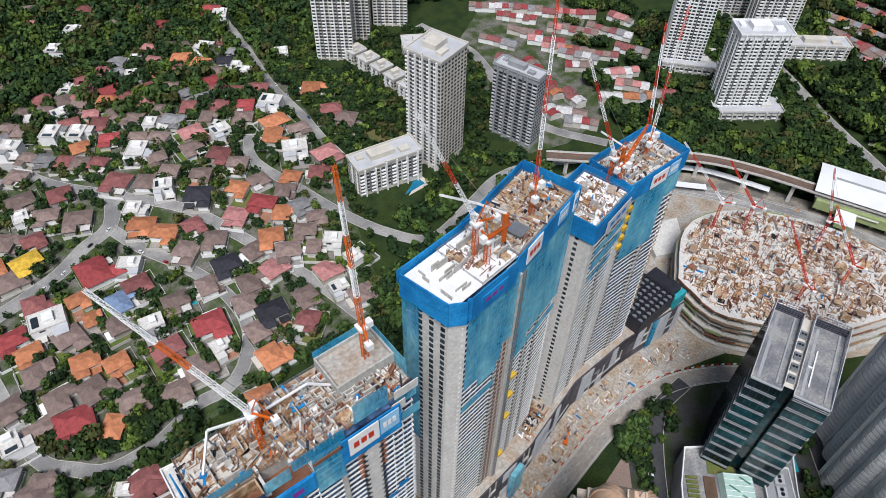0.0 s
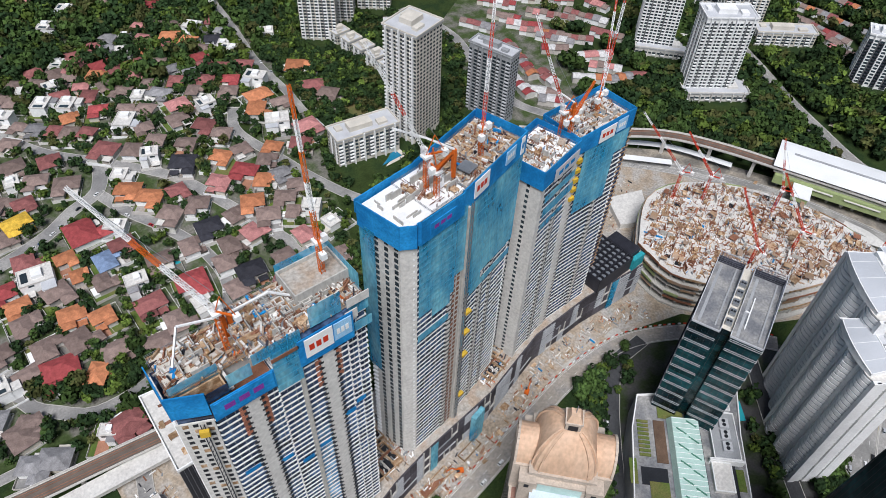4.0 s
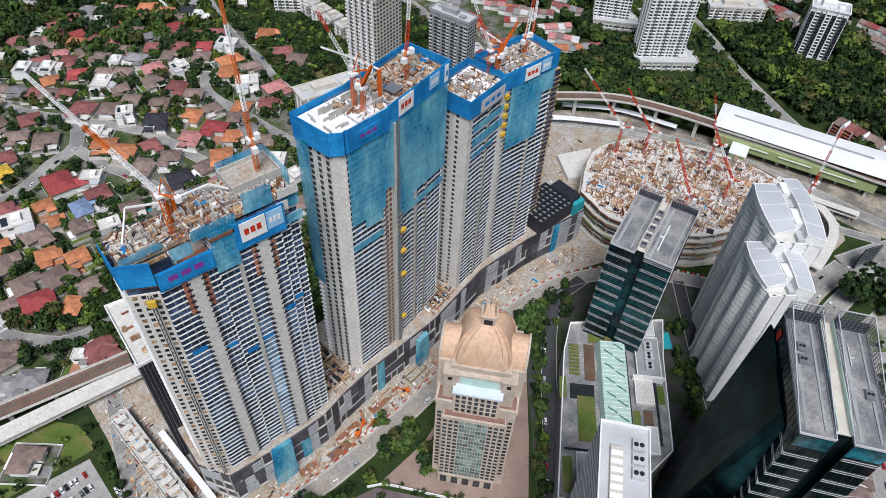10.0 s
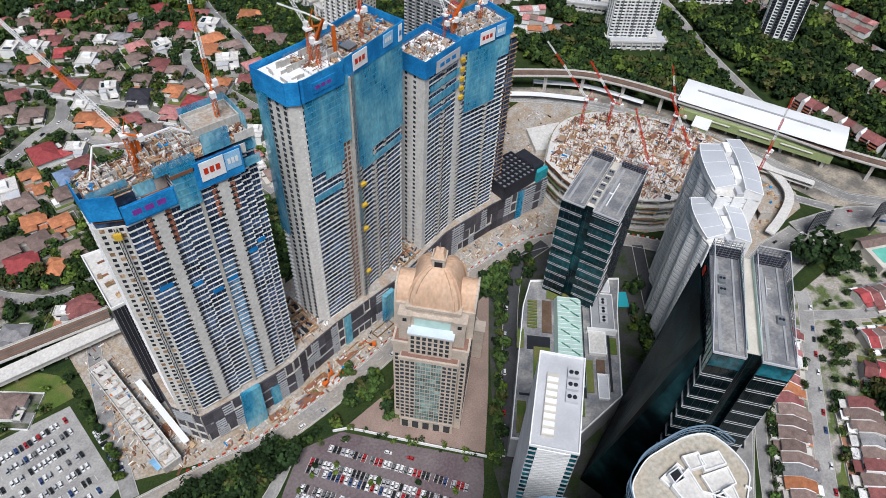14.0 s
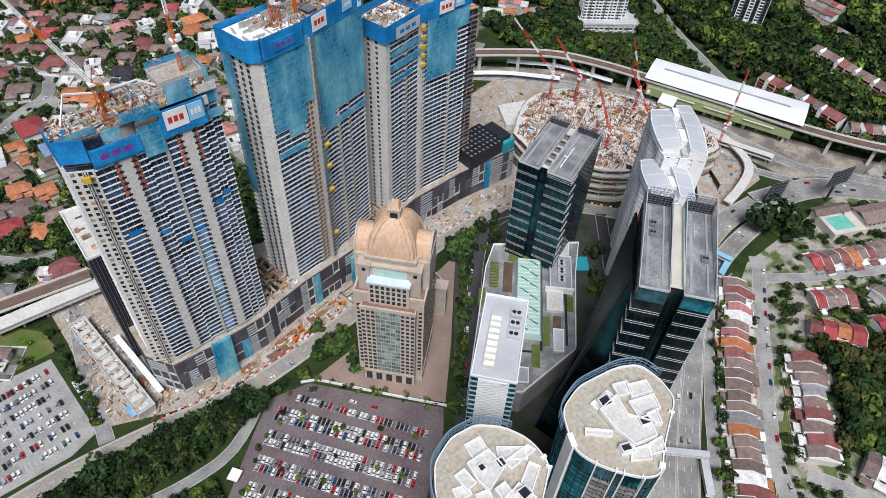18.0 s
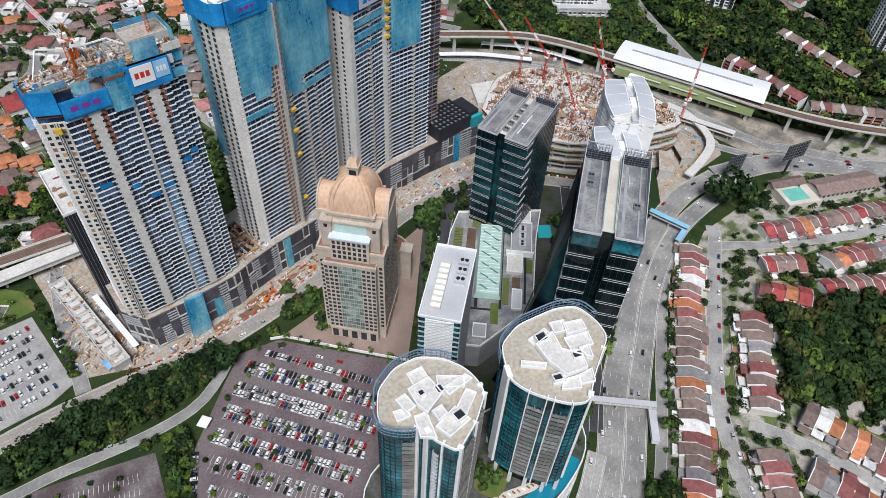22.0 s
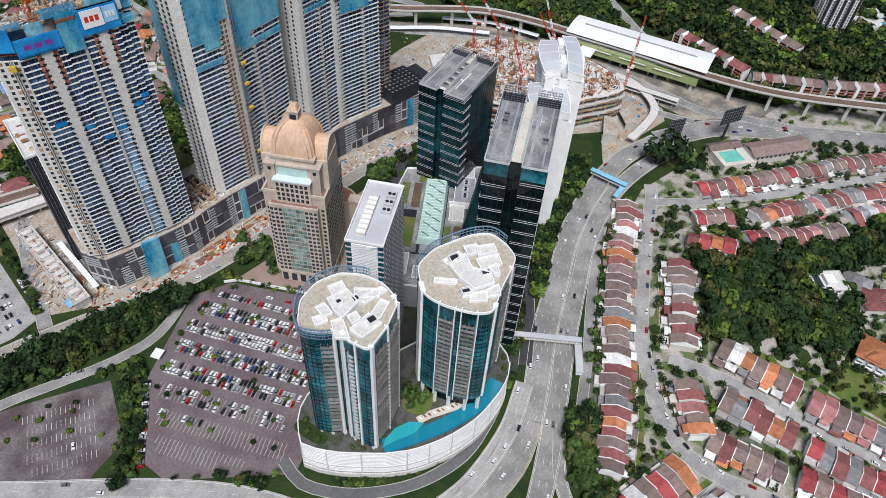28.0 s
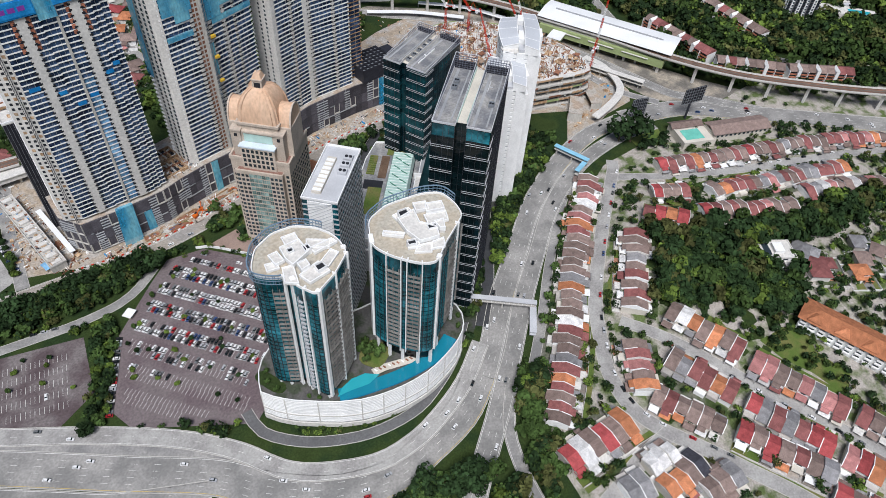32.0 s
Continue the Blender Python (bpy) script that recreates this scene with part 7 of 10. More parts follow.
        for i in range(n):
            q0, q1 = a + run * (i / n), a + run * ((i + 1) / n)
            o0, o1 = out * (depth / 2 + 0.5), out * (depth / 2 + 7.0)
            plan_ = [tuple(q0 + o0), tuple(q1 + o0), tuple(q1 + o1), tuple(q0 + o1)]
            c = (q0 + q1) / 2 + out * (depth / 2 + 4)
            z = height(c.x, c.y)
            if on_road(*((q0 + q1) / 2 + o1)):
                continue
            yard = tagged(part("front_yard", Shape().prism(plan_ if front > 0 else plan_[::-1], z - 1.5, z + 0.22 + 0.02 * (i % 3)), rng.choice([PAVED, PAVED, PALE, PALE, LAWN, TILES])), "walled front yard of a terraced house", "yard", kind="structure")
            e = (o1 - o0).normalized() * 0.2
            part("garden_wall", Shape().prism([tuple(q0 + o1), tuple(q1 + o1), tuple(q1 + o1 + e), tuple(q0 + o1 + e)][::front], z - 1.5, z + 1.3), PALE, yard)


MIX = ["maroon", "brown", "brown", "brown", "maroon", "brown", "maroon", "grey", "red", "brown", "pink", "orange"]
WARM = ["orange", "maroon", "brown", "brown", "red", "brown", "pink", "white", "grey", "maroon", "brown"]

# rows beside the motorway and its side streets
terrace((336.4, -64.7), (286.4, -98.7), WARM, 1, 13.0, 2, 100, 7.4)
terrace((286.4, -98.7), (255.6, -123.0), WARM, 1, 13.0, 2, 101, 7.4)
terrace((255.6, -123.0), (222.4, -152.1), WARM, 1, 13.0, 2, 102, 7.4)
terrace((222.4, -152.1), (188.6, -179.7), WARM, 1, 13.0, 2, 103, 7.4)
terrace((188.6, -179.7), (161.4, -199.2), WARM, 1, 13.0, 2, 104, 7.4)
terrace((314.0, -128.6), (260.9, -174.4), MIX, -1, 13.0, 2, 110, 7.4)
terrace((242.0, -189.7), (219.2, -217.9), MIX, -1, 13.0, 2, 111, 7.4)
terrace((392.3, -87.2), (427.5, -103.0), MIX, -1, 12, 2, 120, 7.4)
terrace((427.5, -103.0), (467.9, -119.4), MIX, -1, 12, 2, 121, 7.4)
terrace((467.9, -119.4), (520.1, -140.8), MIX, -1, 12, 2, 122, 7.4)
terrace((520.1, -140.8), (559.2, -161.0), MIX, -1, 12, 2, 123, 7.4)
terrace((559.2, -161.0), (589.3, -180.5), MIX, -1, 12, 2, 124, 7.4)
terrace((359.7, -106.8), (383.2, -123.4), MIX, 1, 12, 2, 130, 7.4)
terrace((397.7, -135.1), (413.9, -139.0), MIX, 1, 12, 2, 131, 7.4)
terrace((413.9, -139.0), (456.1, -153.6), MIX, 1, 12, 2, 132, 7.4)
terrace((456.1, -153.6), (488.2, -165.0), MIX, 1, 12, 2, 133, 7.4)
terrace((488.2, -165.0), (521.2, -181.7), MIX, 1, 12, 2, 134, 7.4)
terrace((336.0, -117.4), (352.9, -145.0), ["maroon", "red", "orange", "red"], -1, 12, 2, 140, 7.4)
terrace((368.0, -145.8), (441.7, -182.3), MIX, -1, 12, 2, 141, 7.4)
terrace((465.4, -175.9), (509.9, -197.6), WARM, -1, 12, 2, 142, 7.4)
terrace((509.9, -197.6), (529.9, -210.4), WARM, -1, 12, 2, 143, 7.4)
terrace((276.8, -188.1), (290.1, -237.2), WARM, -1, 13.0, 2, 150, 7.4)
terrace((290.3, -244.3), (306.9, -300.3), WARM, -1, 13.0, 2, 151, 7.4)
terrace((310.3, -305.7), (314.7, -326.1), MIX, -1, 13.0, 2, 152, 7.4)
terrace((249.6, -210.5), (261.0, -252.5), MIX, 1, 13.0, 2, 160, 7.4)
terrace((262.3, -259.7), (277.6, -307.7), MIX, 1, 13.0, 2, 161, 7.4)
terrace((223.2, -221.0), (237.7, -261.0), MIX, -1, 11, 2, 170, 7.4)
terrace((243.3, -266.7), (263.0, -317.6), MIX, -1, 11, 2, 171, 7.4)
terrace((182.6, -249.9), (201.9, -252.3), ["white", "grey", "brown"], 1, 12, 2, 180, 7.4)
terrace((179.0, -264.4), (209.8, -265.6), ["orange", "dark", "white", "brown"], -1, 13.0, 2, 181, 7.4)
terrace((149.1, -219.9), (196.6, -223.9), ["red", "brown", "orange", "maroon", "white"], -1, 14, 2, 190, 7.4)
terrace((196.0, -277.7), (220.6, -282.3), ["grey", "brown"], 1, 13.0, 2, 195, 7.4)
terrace((278.9, -313.9), (284.1, -334.0), MIX, 1, 13.0, 2, 196, 7.4)
terrace((252.0, -322.0), (260.3, -345.9), MIX, 1, 13.0, 2, 197, 7.4)
terrace((161.6, -251.7), (176.2, -255.1), ["grey", "white"], -1, 13.0, 2, 198, 7.4)

# rows beyond the viaduct
terrace((431.4, 401.3), (421.7, 372.0), MIX, -1, 11, 2, 310, 7.4, True)
terrace((421.7, 372.0), (411.5, 339.8), MIX, -1, 11, 2, 311, 7.4, True)
terrace((461.0, 412.3), (487.1, 376.3), MIX, 1, 11, 2, 312, 7.4, True)
terrace((487.1, 376.3), (506.2, 353.3), MIX, 1, 11, 2, 313, 7.4, True)
terrace((493.0, 437.0), (522.6, 394.2), MIX, -1, 11, 2, 314, 7.4, True)
terrace((509.1, 461.8), (550.5, 423.8), ["red", "maroon", "pink"], -1, 11, 2, 315, 7.4, True)
terrace((440.7, 318.9), (467.7, 295.7), ["white", "orange", "maroon", "grey"], 1, 11, 2, 316, 7.4, True)
terrace((467.7, 295.7), (500.2, 280.3), ["white", "orange", "maroon", "grey"], 1, 11, 2, 317, 7.4, True)
terrace((422.2, 343.2), (418.6, 318.7), ["maroon", "white"], 1, 11, 2, 318, 7.4, True)
terrace((470.6, 342.7), (502.3, 325.3), ["white", "maroon", "pink"], 1, 11, 2, 319, 7.4, True)
terrace((747.3, 277.9), (752.4, 230.1), MIX, 1, 11, 2, 320, 7.4, True)
terrace((792.7, 291.1), (794.5, 227.8), MIX, 1, 11, 2, 321, 7.4, True)
terrace((695.6, 205.3), (697.5, 166.8), WARM, 1, 11, 2, 322, 7.4, True)
terrace((769.9, 151.6), (768.1, 93.9), MIX, 1, 11, 2, 324, 7.4, True)
terrace((722.4, 112.2), (718.6, 61.8), ["brown","grey"], 1, 11, 2, 325, 7.4, True)
terrace((748.6, 140.4), (744.1, 90.2), MIX, 1, 11, 2, 326, 7.4, True)
terrace((750.8, 236.4), (753.3, 155.5), MIX, 1, 11, 2, 327, 7.4, True)
terrace((466.5, 485.4), (491.7, 452.3), ["maroon", "pink", "brown", "white", "red"], 1, 11, 2, 330, 7.4, True)
terrace((454.4, 516.8), (486.0, 489.3), ["maroon", "pink", "brown", "white", "red"], 1, 11, 2, 331, 7.4, True)
terrace((459.4, 430.8), (483.0, 402.9), ["maroon", "pink", "brown", "white", "red"], 1, 11, 2, 332, 7.4, True)
terrace((453.1, 373.5), (473.5, 356.2), ["maroon", "pink", "brown", "white", "red"], 1, 11, 2, 333, 7.4, True)
terrace((470.5, 325.2), (488.6, 300.2), ["maroon", "pink", "brown", "white", "red"], 1, 11, 2, 334, 7.4, True)
terrace((395.6, 367.2), (387.9, 319.7), ["maroon", "pink", "brown", "white", "red"], 1, 11, 2, 335, 7.4, True)
terrace((562.5, 414.9), (568.0, 388.8), ["maroon", "pink", "brown", "white", "red"], 1, 11, 2, 336, 7.4, True)
terrace((393.9, 325.7), (410.2, 304.0), ["maroon", "brown", "white", "red", "grey"], 1, 11, 2, 350, 7.4, True)
terrace((391.0, 312.6), (409.1, 289.7), ["maroon", "brown", "white", "red", "grey"], 1, 11, 2, 351, 7.4, True)
terrace((519.9, 369.1), (534.6, 338.6), ["maroon", "brown", "white", "red", "grey"], 1, 11, 2, 353, 7.4, True)
terrace((456.2, 456.6), (474.0, 425.7), ["maroon", "brown", "white", "red", "grey"], 1, 11, 2, 354, 7.4, True)
terrace((421.6, 460.3), (440.5, 426.9), ["maroon", "brown", "white", "red", "grey"], 1, 11, 2, 355, 7.4, True)
terrace((410.3, 422.2), (420.8, 394.0), ["maroon", "brown", "white", "red", "grey"], 1, 11, 2, 356, 7.4, True)
terrace((719.7, 261.6), (717.8, 195.2), ["maroon", "brown", "white", "red", "grey"], 1, 11, 2, 357, 7.4, True)
terrace((712.2, 232.4), (702.8, 187.3), ["maroon", "brown", "white", "red", "grey"], 1, 11, 2, 358, 7.4, True)
terrace((473.9, 502.7), (511.7, 464.4), ["maroon", "brown", "white", "red", "grey"], 1, 11, 2, 359, 7.4, True)
terrace((525.9, 412.8), (546.1, 369.9), ["maroon", "brown", "white", "red", "grey"], 1, 11, 2, 360, 7.4, True)
terrace((467.0, 394.9), (486.9, 361.3), ["maroon", "brown", "white", "red", "grey"], 1, 11, 2, 361, 7.4, True)


def walkup(p0, p1, seed):
    """A long four-storey block: brown gabled roof, white gabled stair towers, brick balconies on the near face."""
    a, b = Vector(p0), Vector(p1)
    run = b - a
    n = max(2, round(run.length / 9.5))
    w = run.length / n
    c = (a + b) / 2
    ob = thing("apartment_block", pose(a.x, a.y, height(c.x, c.y), 0, 0, math.degrees(math.atan2(run.y, run.x))), "long four-storey walk-up block with brown roof and brick balconies", "apartment block", "walk-up blocks beyond the viaduct")
    part("wall", Shape().box(0, run.length, 0, 13, -3, 11.6), WHITE, ob)
    tile = Shape().prism([(0.05, -1.4), (w - 0.05, -1.4), (w - 0.05, 14.4), (0.05, 14.4)], 11.6, 15.2, [(0.05, 6.2), (w - 0.05, 6.2), (w - 0.05, 6.8), (0.05, 6.8)])
    roofs = [tile.mesh("roof", ROOFS[k]) for k in ("brown", "brown", "maroon")]
    rail = Shape().box(0.5, w - 0.5, -1.6, -1.35, 0, 1.1).box(0.5, w - 0.5, -1.6, 0, -0.2, 0).mesh("balcony", BRICK)
    dark = Shape().box(0.8, w - 0.8, -0.06, 0.2, 0.2, 2.5).mesh("window", WINDOW)
    fin = Shape().box(-0.25, 0.25, -1.7, 0, -3, 12.0).mesh("party_wall", WHITE)
    stair = Shape().box(-1.6, 1.6, -2.2, 7, -3, 14.2).add([(-1.8, -2.4, 14.2), (1.8, -2.4, 14.2), (0, -2.4, 16.6), (-1.8, 7.2, 14.2), (1.8, 7.2, 14.2), (0, 7.2, 16.6)], [(0, 1, 2), (5, 4, 3), (1, 4, 5, 2), (0, 2, 5, 3), (0, 3, 4, 1)]).mesh("stair_tower", WHITE)
    rng = random.Random(seed)
    for i in range(n):
        part("roof", rng.choice(roofs), None, ob, at=Matrix.Translation((i * w, 0, 0)))
        for k in range(3):
            part("balcony", rail, None, ob, "red brick balcony", at=Matrix.Translation((i * w, 0, 2.6 + k * 3)))
            part("window", dark, None, ob, at=Matrix.Translation((i * w, 0, 2.6 + k * 3)))
        part("stair_tower" if i % 2 else "party_wall", stair if i % 2 else fin, None, ob, at=Matrix.Translation((i * w, 0, 0)))
    for i in range(n * 2):
        q = a + run * ((i + 0.5) / (2 * n)) + Vector((-run.y, run.x)).normalized() * 6
        keep_clear(q.x, q.y, 9)


walkup((555, -27), (598, -74), 1)
walkup((601, -77), (648, -118), 2)
walkup((562, 68), (558, -14), 3)
walkup((649, 66), (637, -22), 4)
road("street", [(600, 90), (590, 40), (592, 0), (620, -40), (690, -110)], 6, LANE, "narrow street behind the walk-up blocks")

# villas, by where they stand
villa(80.0, 746.3, -25, 13.9, 9.9, "pink", 2)
villa(105.5, 705.7, -40, 13.9, 10.1, "white", 3)
villa(168.8, 715.2, -25, 16.2, 10.9, "red", 2)
villa(179.6, 668.5, -35, 11.6, 8.4, "red", 2)
villa(230.6, 667.2, -48, 18.5, 14.9, "red", 2)
villa(77.6, 591.1, -35, 17.4, 12.1, "pink", 2)
villa(95.9, 576.0, 0, 16.2, 11.7, "red", 2)
villa(121.0, 582.0, -25, 16.2, 13.1, "white", 3)
villa(145.3, 601.4, -48, 13.9, 9.6, "pink", 2)
villa(166.6, 589.2, -35, 16.2, 13.1, "orange", 2)
villa(190.6, 590.4, -48, 16.2, 13.1, "white", 3)
villa(195.9, 555.2, -25, 15.1, 10.3, "dark", 2)
villa(196.0, 518.7, -48, 17.4, 13.4, "white", 3)
villa(193.0, 488.1, -40, 16.2, 13.5, "maroon", 2)
villa(191.4, 460.0, -48, 17.4, 11.6, "white", 3)
villa(180.5, 435.1, 0, 19.7, 14.1, "orange", 2)
villa(169.9, 418.7, 52, 17.4, 13.0, "orange", 2)
villa(176.0, 394.6, -25, 18.5, 13.0, "white", 3)
villa(118.0, 490.5, -48, 16.2, 10.9, "grey", 2)
villa(122.2, 463.4, 0, 16.2, 13.2, "pink", 2)
villa(137.1, 500.6, -35, 11.6, 9.6, "maroon", 2)
villa(139.9, 447.6, 0, 13.9, 10.9, "white", 3)
villa(127.4, 424.1, -48, 15.1, 12.3, "maroon", 2)
villa(114.3, 446.0, 0, 15.1, 10.4, "brown", 2)
villa(35.3, 543.2, 52, 16.2, 12.4, "white", 3)
villa(51.8, 527.2, 52, 16.2, 12.0, "white", 3)
villa(69.8, 503.9, -25, 13.9, 9.9, "red", 2)
villa(87.7, 488.9, -35, 12.7, 8.5, "brown", 2)
villa(17.0, 566.3, 52, 13.9, 10.7, "brown", 2)
villa(9.5, 580.1, -48, 12.7, 9.6, "brown", 2)
villa(5.3, 547.3, -40, 15.1, 11.2, "white", 3)
villa(12.4, 525.6, -48, 12.7, 8.7, "brown", 2)
villa(22.3, 514.5, -40, 13.9, 9.6, "grey", 2)
villa(32.0, 500.6, 52, 11.6, 9.6, "maroon", 2)
villa(42.1, 490.8, -40, 11.6, 9.0, "brown", 2)
villa(53.1, 480.0, -48, 11.6, 8.0, "maroon", 2)
villa(80.0, 469.3, 52, 17.4, 13.8, "white", 3)
villa(56.1, 448.6, -48, 17.4, 13.4, "maroon", 2)
villa(79.5, 417.6, -25, 12.7, 10.5, "white", 3)
villa(95.6, 394.9, -35, 17.4, 14.1, "dark", 2)
villa(90.7, 432.8, -40, 12.7, 8.9, "brown", 2)
villa(-7.4, 477.9, 0, 17.4, 13.4, "brown", 2)
villa(2.5, 449.9, -25, 16.2, 11.0, "brown", 2)
villa(19.5, 430.9, -25, 17.4, 12.3, "brown", 2)
villa(52.4, 394.8, -35, 17.4, 11.5, "orange", 2, True)
villa(61.8, 378.2, -40, 17.4, 11.6, "orange", 2)
villa(121.1, 383.1, -48, 13.9, 11.0, "orange", 2)
villa(129.0, 360.0, -48, 17.4, 11.4, "red", 2)
villa(108.2, 360.5, -48, 15.1, 10.8, "pink", 2)
villa(118.4, 329.6, -25, 15.1, 12.0, "orange", 2)
villa(134.4, 343.1, 52, 13.9, 11.3, "orange", 2)
villa(148.8, 342.7, 0, 12.7, 10.0, "grey", 2)
villa(139.9, 320.4, -35, 13.9, 9.8, "brown", 2)
villa(121.6, 312.3, -25, 15.1, 12.4, "brown", 2)
villa(-22.0, 414.7, 8, 17.4, 11.8, "yellow", 2)
villa(10.6, 375.9, 90, 23.2, 17.8, "red", 2)
villa(-26.4, 354.5, -8, 20.9, 14.9, "white", 3)
villa(-48.2, 356.1, 0, 16.2, 11.7, "red", 2)
villa(14.1, 341.0, 90, 16.2, 11.1, "blue", 2)
villa(-20.3, 336.2, 8, 15.1, 12.7, "brown", 2)
villa(-4.8, 339.8, 84, 10.4, 7.0, "orange", 2)
villa(24.0, 311.4, -8, 13.9, 10.2, "white", 3)
villa(43.3, 320.4, -8, 15.1, 10.2, "brown", 2, True)
villa(28.8, 349.0, 0, 15.1, 10.0, "maroon", 2)
villa(52.6, 291.6, -8, 18.5, 14.2, "red", 2)
villa(82.5, 326.7, -8, 16.2, 12.5, "dark", 2)
villa(86.7, 303.5, 84, 15.1, 11.2, "brown", 2)
villa(87.9, 276.3, -8, 17.4, 12.4, "dark", 2)
villa(24.0, 290.7, 0, 17.4, 11.7, "maroon", 2)
villa(31.5, 267.5, 84, 16.2, 11.5, "brown", 2)
villa(71.2, 246.8, 90, 16.2, 12.6, "orange", 2, True)
villa(52.9, 227.3, -8, 13.9, 10.3, "orange", 2)
villa(-18.3, 312.6, -8, 15.1, 11.1, "orange", 2)
villa(-45.5, 320.9, 90, 16.2, 10.7, "brown", 2)
villa(-40.6, 295.8, 90, 15.1, 11.1, "brown", 2, True)
villa(-21.5, 290.0, 97, 16.2, 13.3, "brown", 2)
villa(-37.3, 277.4, -8, 19.7, 14.7, "red", 2)
villa(-5.6, 270.5, 0, 16.2, 10.7, "brown", 2)
villa(-19.8, 219.9, 8, 17.4, 12.1, "maroon", 2)
villa(239.8, 534.7, -25, 15.1, 12.0, "white", 3)
villa(230.1, 462.0, 52, 17.4, 14.2, "orange", 2, True)
villa(227.6, 426.1, -25, 16.2, 11.6, "maroon", 2)
villa(231.7, 409.4, -48, 16.2, 12.3, "brown", 2)
villa(193.0, 379.0, 0, 17.4, 12.7, "pink", 2)
villa(150.4, 300.9, -40, 12.7, 9.9, "white", 3)
villa(154.2, 282.2, 97, 11.6, 9.2, "white", 2)
villa(132.0, 282.7, 90, 13.9, 10.1, "pink", 2)
villa(136.8, 304.4, 52, 11.6, 8.0, "brown", 2)
villa(139.5, 253.6, 84, 12.7, 10.5, "brown", 2)
villa(132.8, 266.8, -8, 11.6, 8.3, "white", 2)
villa(133.7, 406.9, -40, 13.9, 10.3, "brown", 2)
villa(106.7, 413.2, -40, 13.9, 9.9, "brown", 2)
villa(-69.1, 283.0, 90, 13.9, 10.5, "white", 3)
villa(-68.3, 246.3, 97, 16.2, 13.1, "brown", 2)
villa(-63.3, 309.1, 8, 13.9, 10.0, "brown", 2)
villa(-37.9, 404.3, 90, 15.1, 12.6, "brown", 2)
villa(86.5, 350.6, -35, 13.9, 11.3, "brown", 2)
villa(67.0, 353.7, -48, 15.1, 12.6, "brown", 2)
villa(100.5, 324.8, 97, 12.7, 8.8, "brown", 2)
villa(-29.2, 442.1, 52, 15.1, 12.4, "brown", 2)
villa(70.2, 550.4, -25, 11.6, 9.2, "pink", 2)
villa(184.8, 702.8, -48, 13.9, 10.8, "brown", 2)
villa(214.8, 687.4, -35, 13.9, 11.4, "brown", 2)
villa(129.9, 744.9, -40, 15.1, 11.6, "maroon", 2)
villa(142.1, 698.5, 0, 13.9, 10.3, "brown", 2)
villa(78.5, 679.6, 52, 13.9, 11.5, "white", 3)
villa(84.2, 779.3, -25, 15.1, 12.1, "brown", 2)
villa(27.0, 647.2, -25, 13.9, 11.5, "brown", 2)
villa(234.2, 648.5, -35, 13.9, 10.7, "white", 3)
villa(-0.8, 509.0, -48, 13.9, 9.4, "brown", 2)
villa(70.8, 433.3, 52, 13.9, 11.4, "brown", 2)
villa(136.7, 382.1, 0, 12.7, 8.4, "brown", 2)
villa(153.1, 326.9, -25, 12.7, 8.7, "brown", 2)
villa(63.9, 318.2, 84, 13.9, 9.9, "brown", 2)
villa(76.4, 292.0, 84, 13.9, 11.1, "brown", 2)
villa(73.3, 268.0, 90, 13.9, 11.5, "brown", 2)
villa(6.1, 325.7, 90, 13.9, 9.1, "brown", 2)
villa(-43.2, 339.1, 0, 13.9, 10.9, "orange", 2)
villa(-4.0, 300.3, 0, 12.7, 9.5, "orange", 2)
villa(-53.8, 283.8, 8, 13.9, 10.7, "brown", 2)
villa(15.9, 260.7, -8, 15.1, 10.0, "brown", 2)
villa(50.6, 272.5, 0, 11.6, 9.2, "white", 2)
villa(-29.1, 373.5, 84, 15.1, 12.4, "maroon", 2)
villa(165.1, 553.6, -48, 13.9, 11.3, "brown", 2)
villa(137.8, 544.9, -35, 12.7, 8.5, "brown", 2)
villa(87.8, 538.5, 0, 12.7, 9.4, "brown", 2)
villa(30.0, 572.2, -25, 12.7, 10.2, "white", 3)
villa(100.1, 476.5, -48, 13.9, 10.1, "brown", 2)
villa(102.6, 500.4, 52, 11.6, 9.4, "white", 2)
villa(140.4, 474.6, 52, 12.7, 8.6, "brown", 2)
villa(163.3, 455.0, -35, 13.9, 11.5, "brown", 2)
villa(158.3, 370.3, -48, 12.7, 9.6, "orange", 2)
villa(146.0, 361.4, 52, 12.7, 9.3, "brown", 2)
villa(104.1, 304.6, 97, 13.9, 11.1, "pink", 2)
villa(111.5, 274.0, 0, 12.7, 9.8, "brown", 2)
villa(377.1, -202.3, -35, 23, 16.6, "white", 2)
villa(395.9, -211.8, 20, 16, 11.5, "grey", 2)
villa(393.1, -228.3, 50, 18, 13.0, "maroon", 2)
villa(444.9, -232.0, 50, 11, 7.9, "grey", 2)
villa(431.7, -243.3, 50, 12, 8.6, "brown", 2)
villa(419.1, -247.7, -35, 12, 8.6, "orange", 2)
villa(449.0, -245.3, 20, 12, 8.6, "brown", 2)
villa(791.9, -24.5, -35, 18, 13.0, "white", 2)
villa(-77.7, 173.5, 50, 14, 10.1, "brown", 2)
villa(-58.3, 221.8, -35, 16, 11.5, "grey", 2)
villa(-29.5, 221.3, -35, 10, 7.2, "white", 2)
villa(-19.6, 216.3, 20, 13, 9.4, "maroon", 2)
villa(-69.4, 225.7, -35, 13, 9.4, "grey", 2)
villa(-65.2, 251.1, 50, 13, 9.4, "brown", 2)

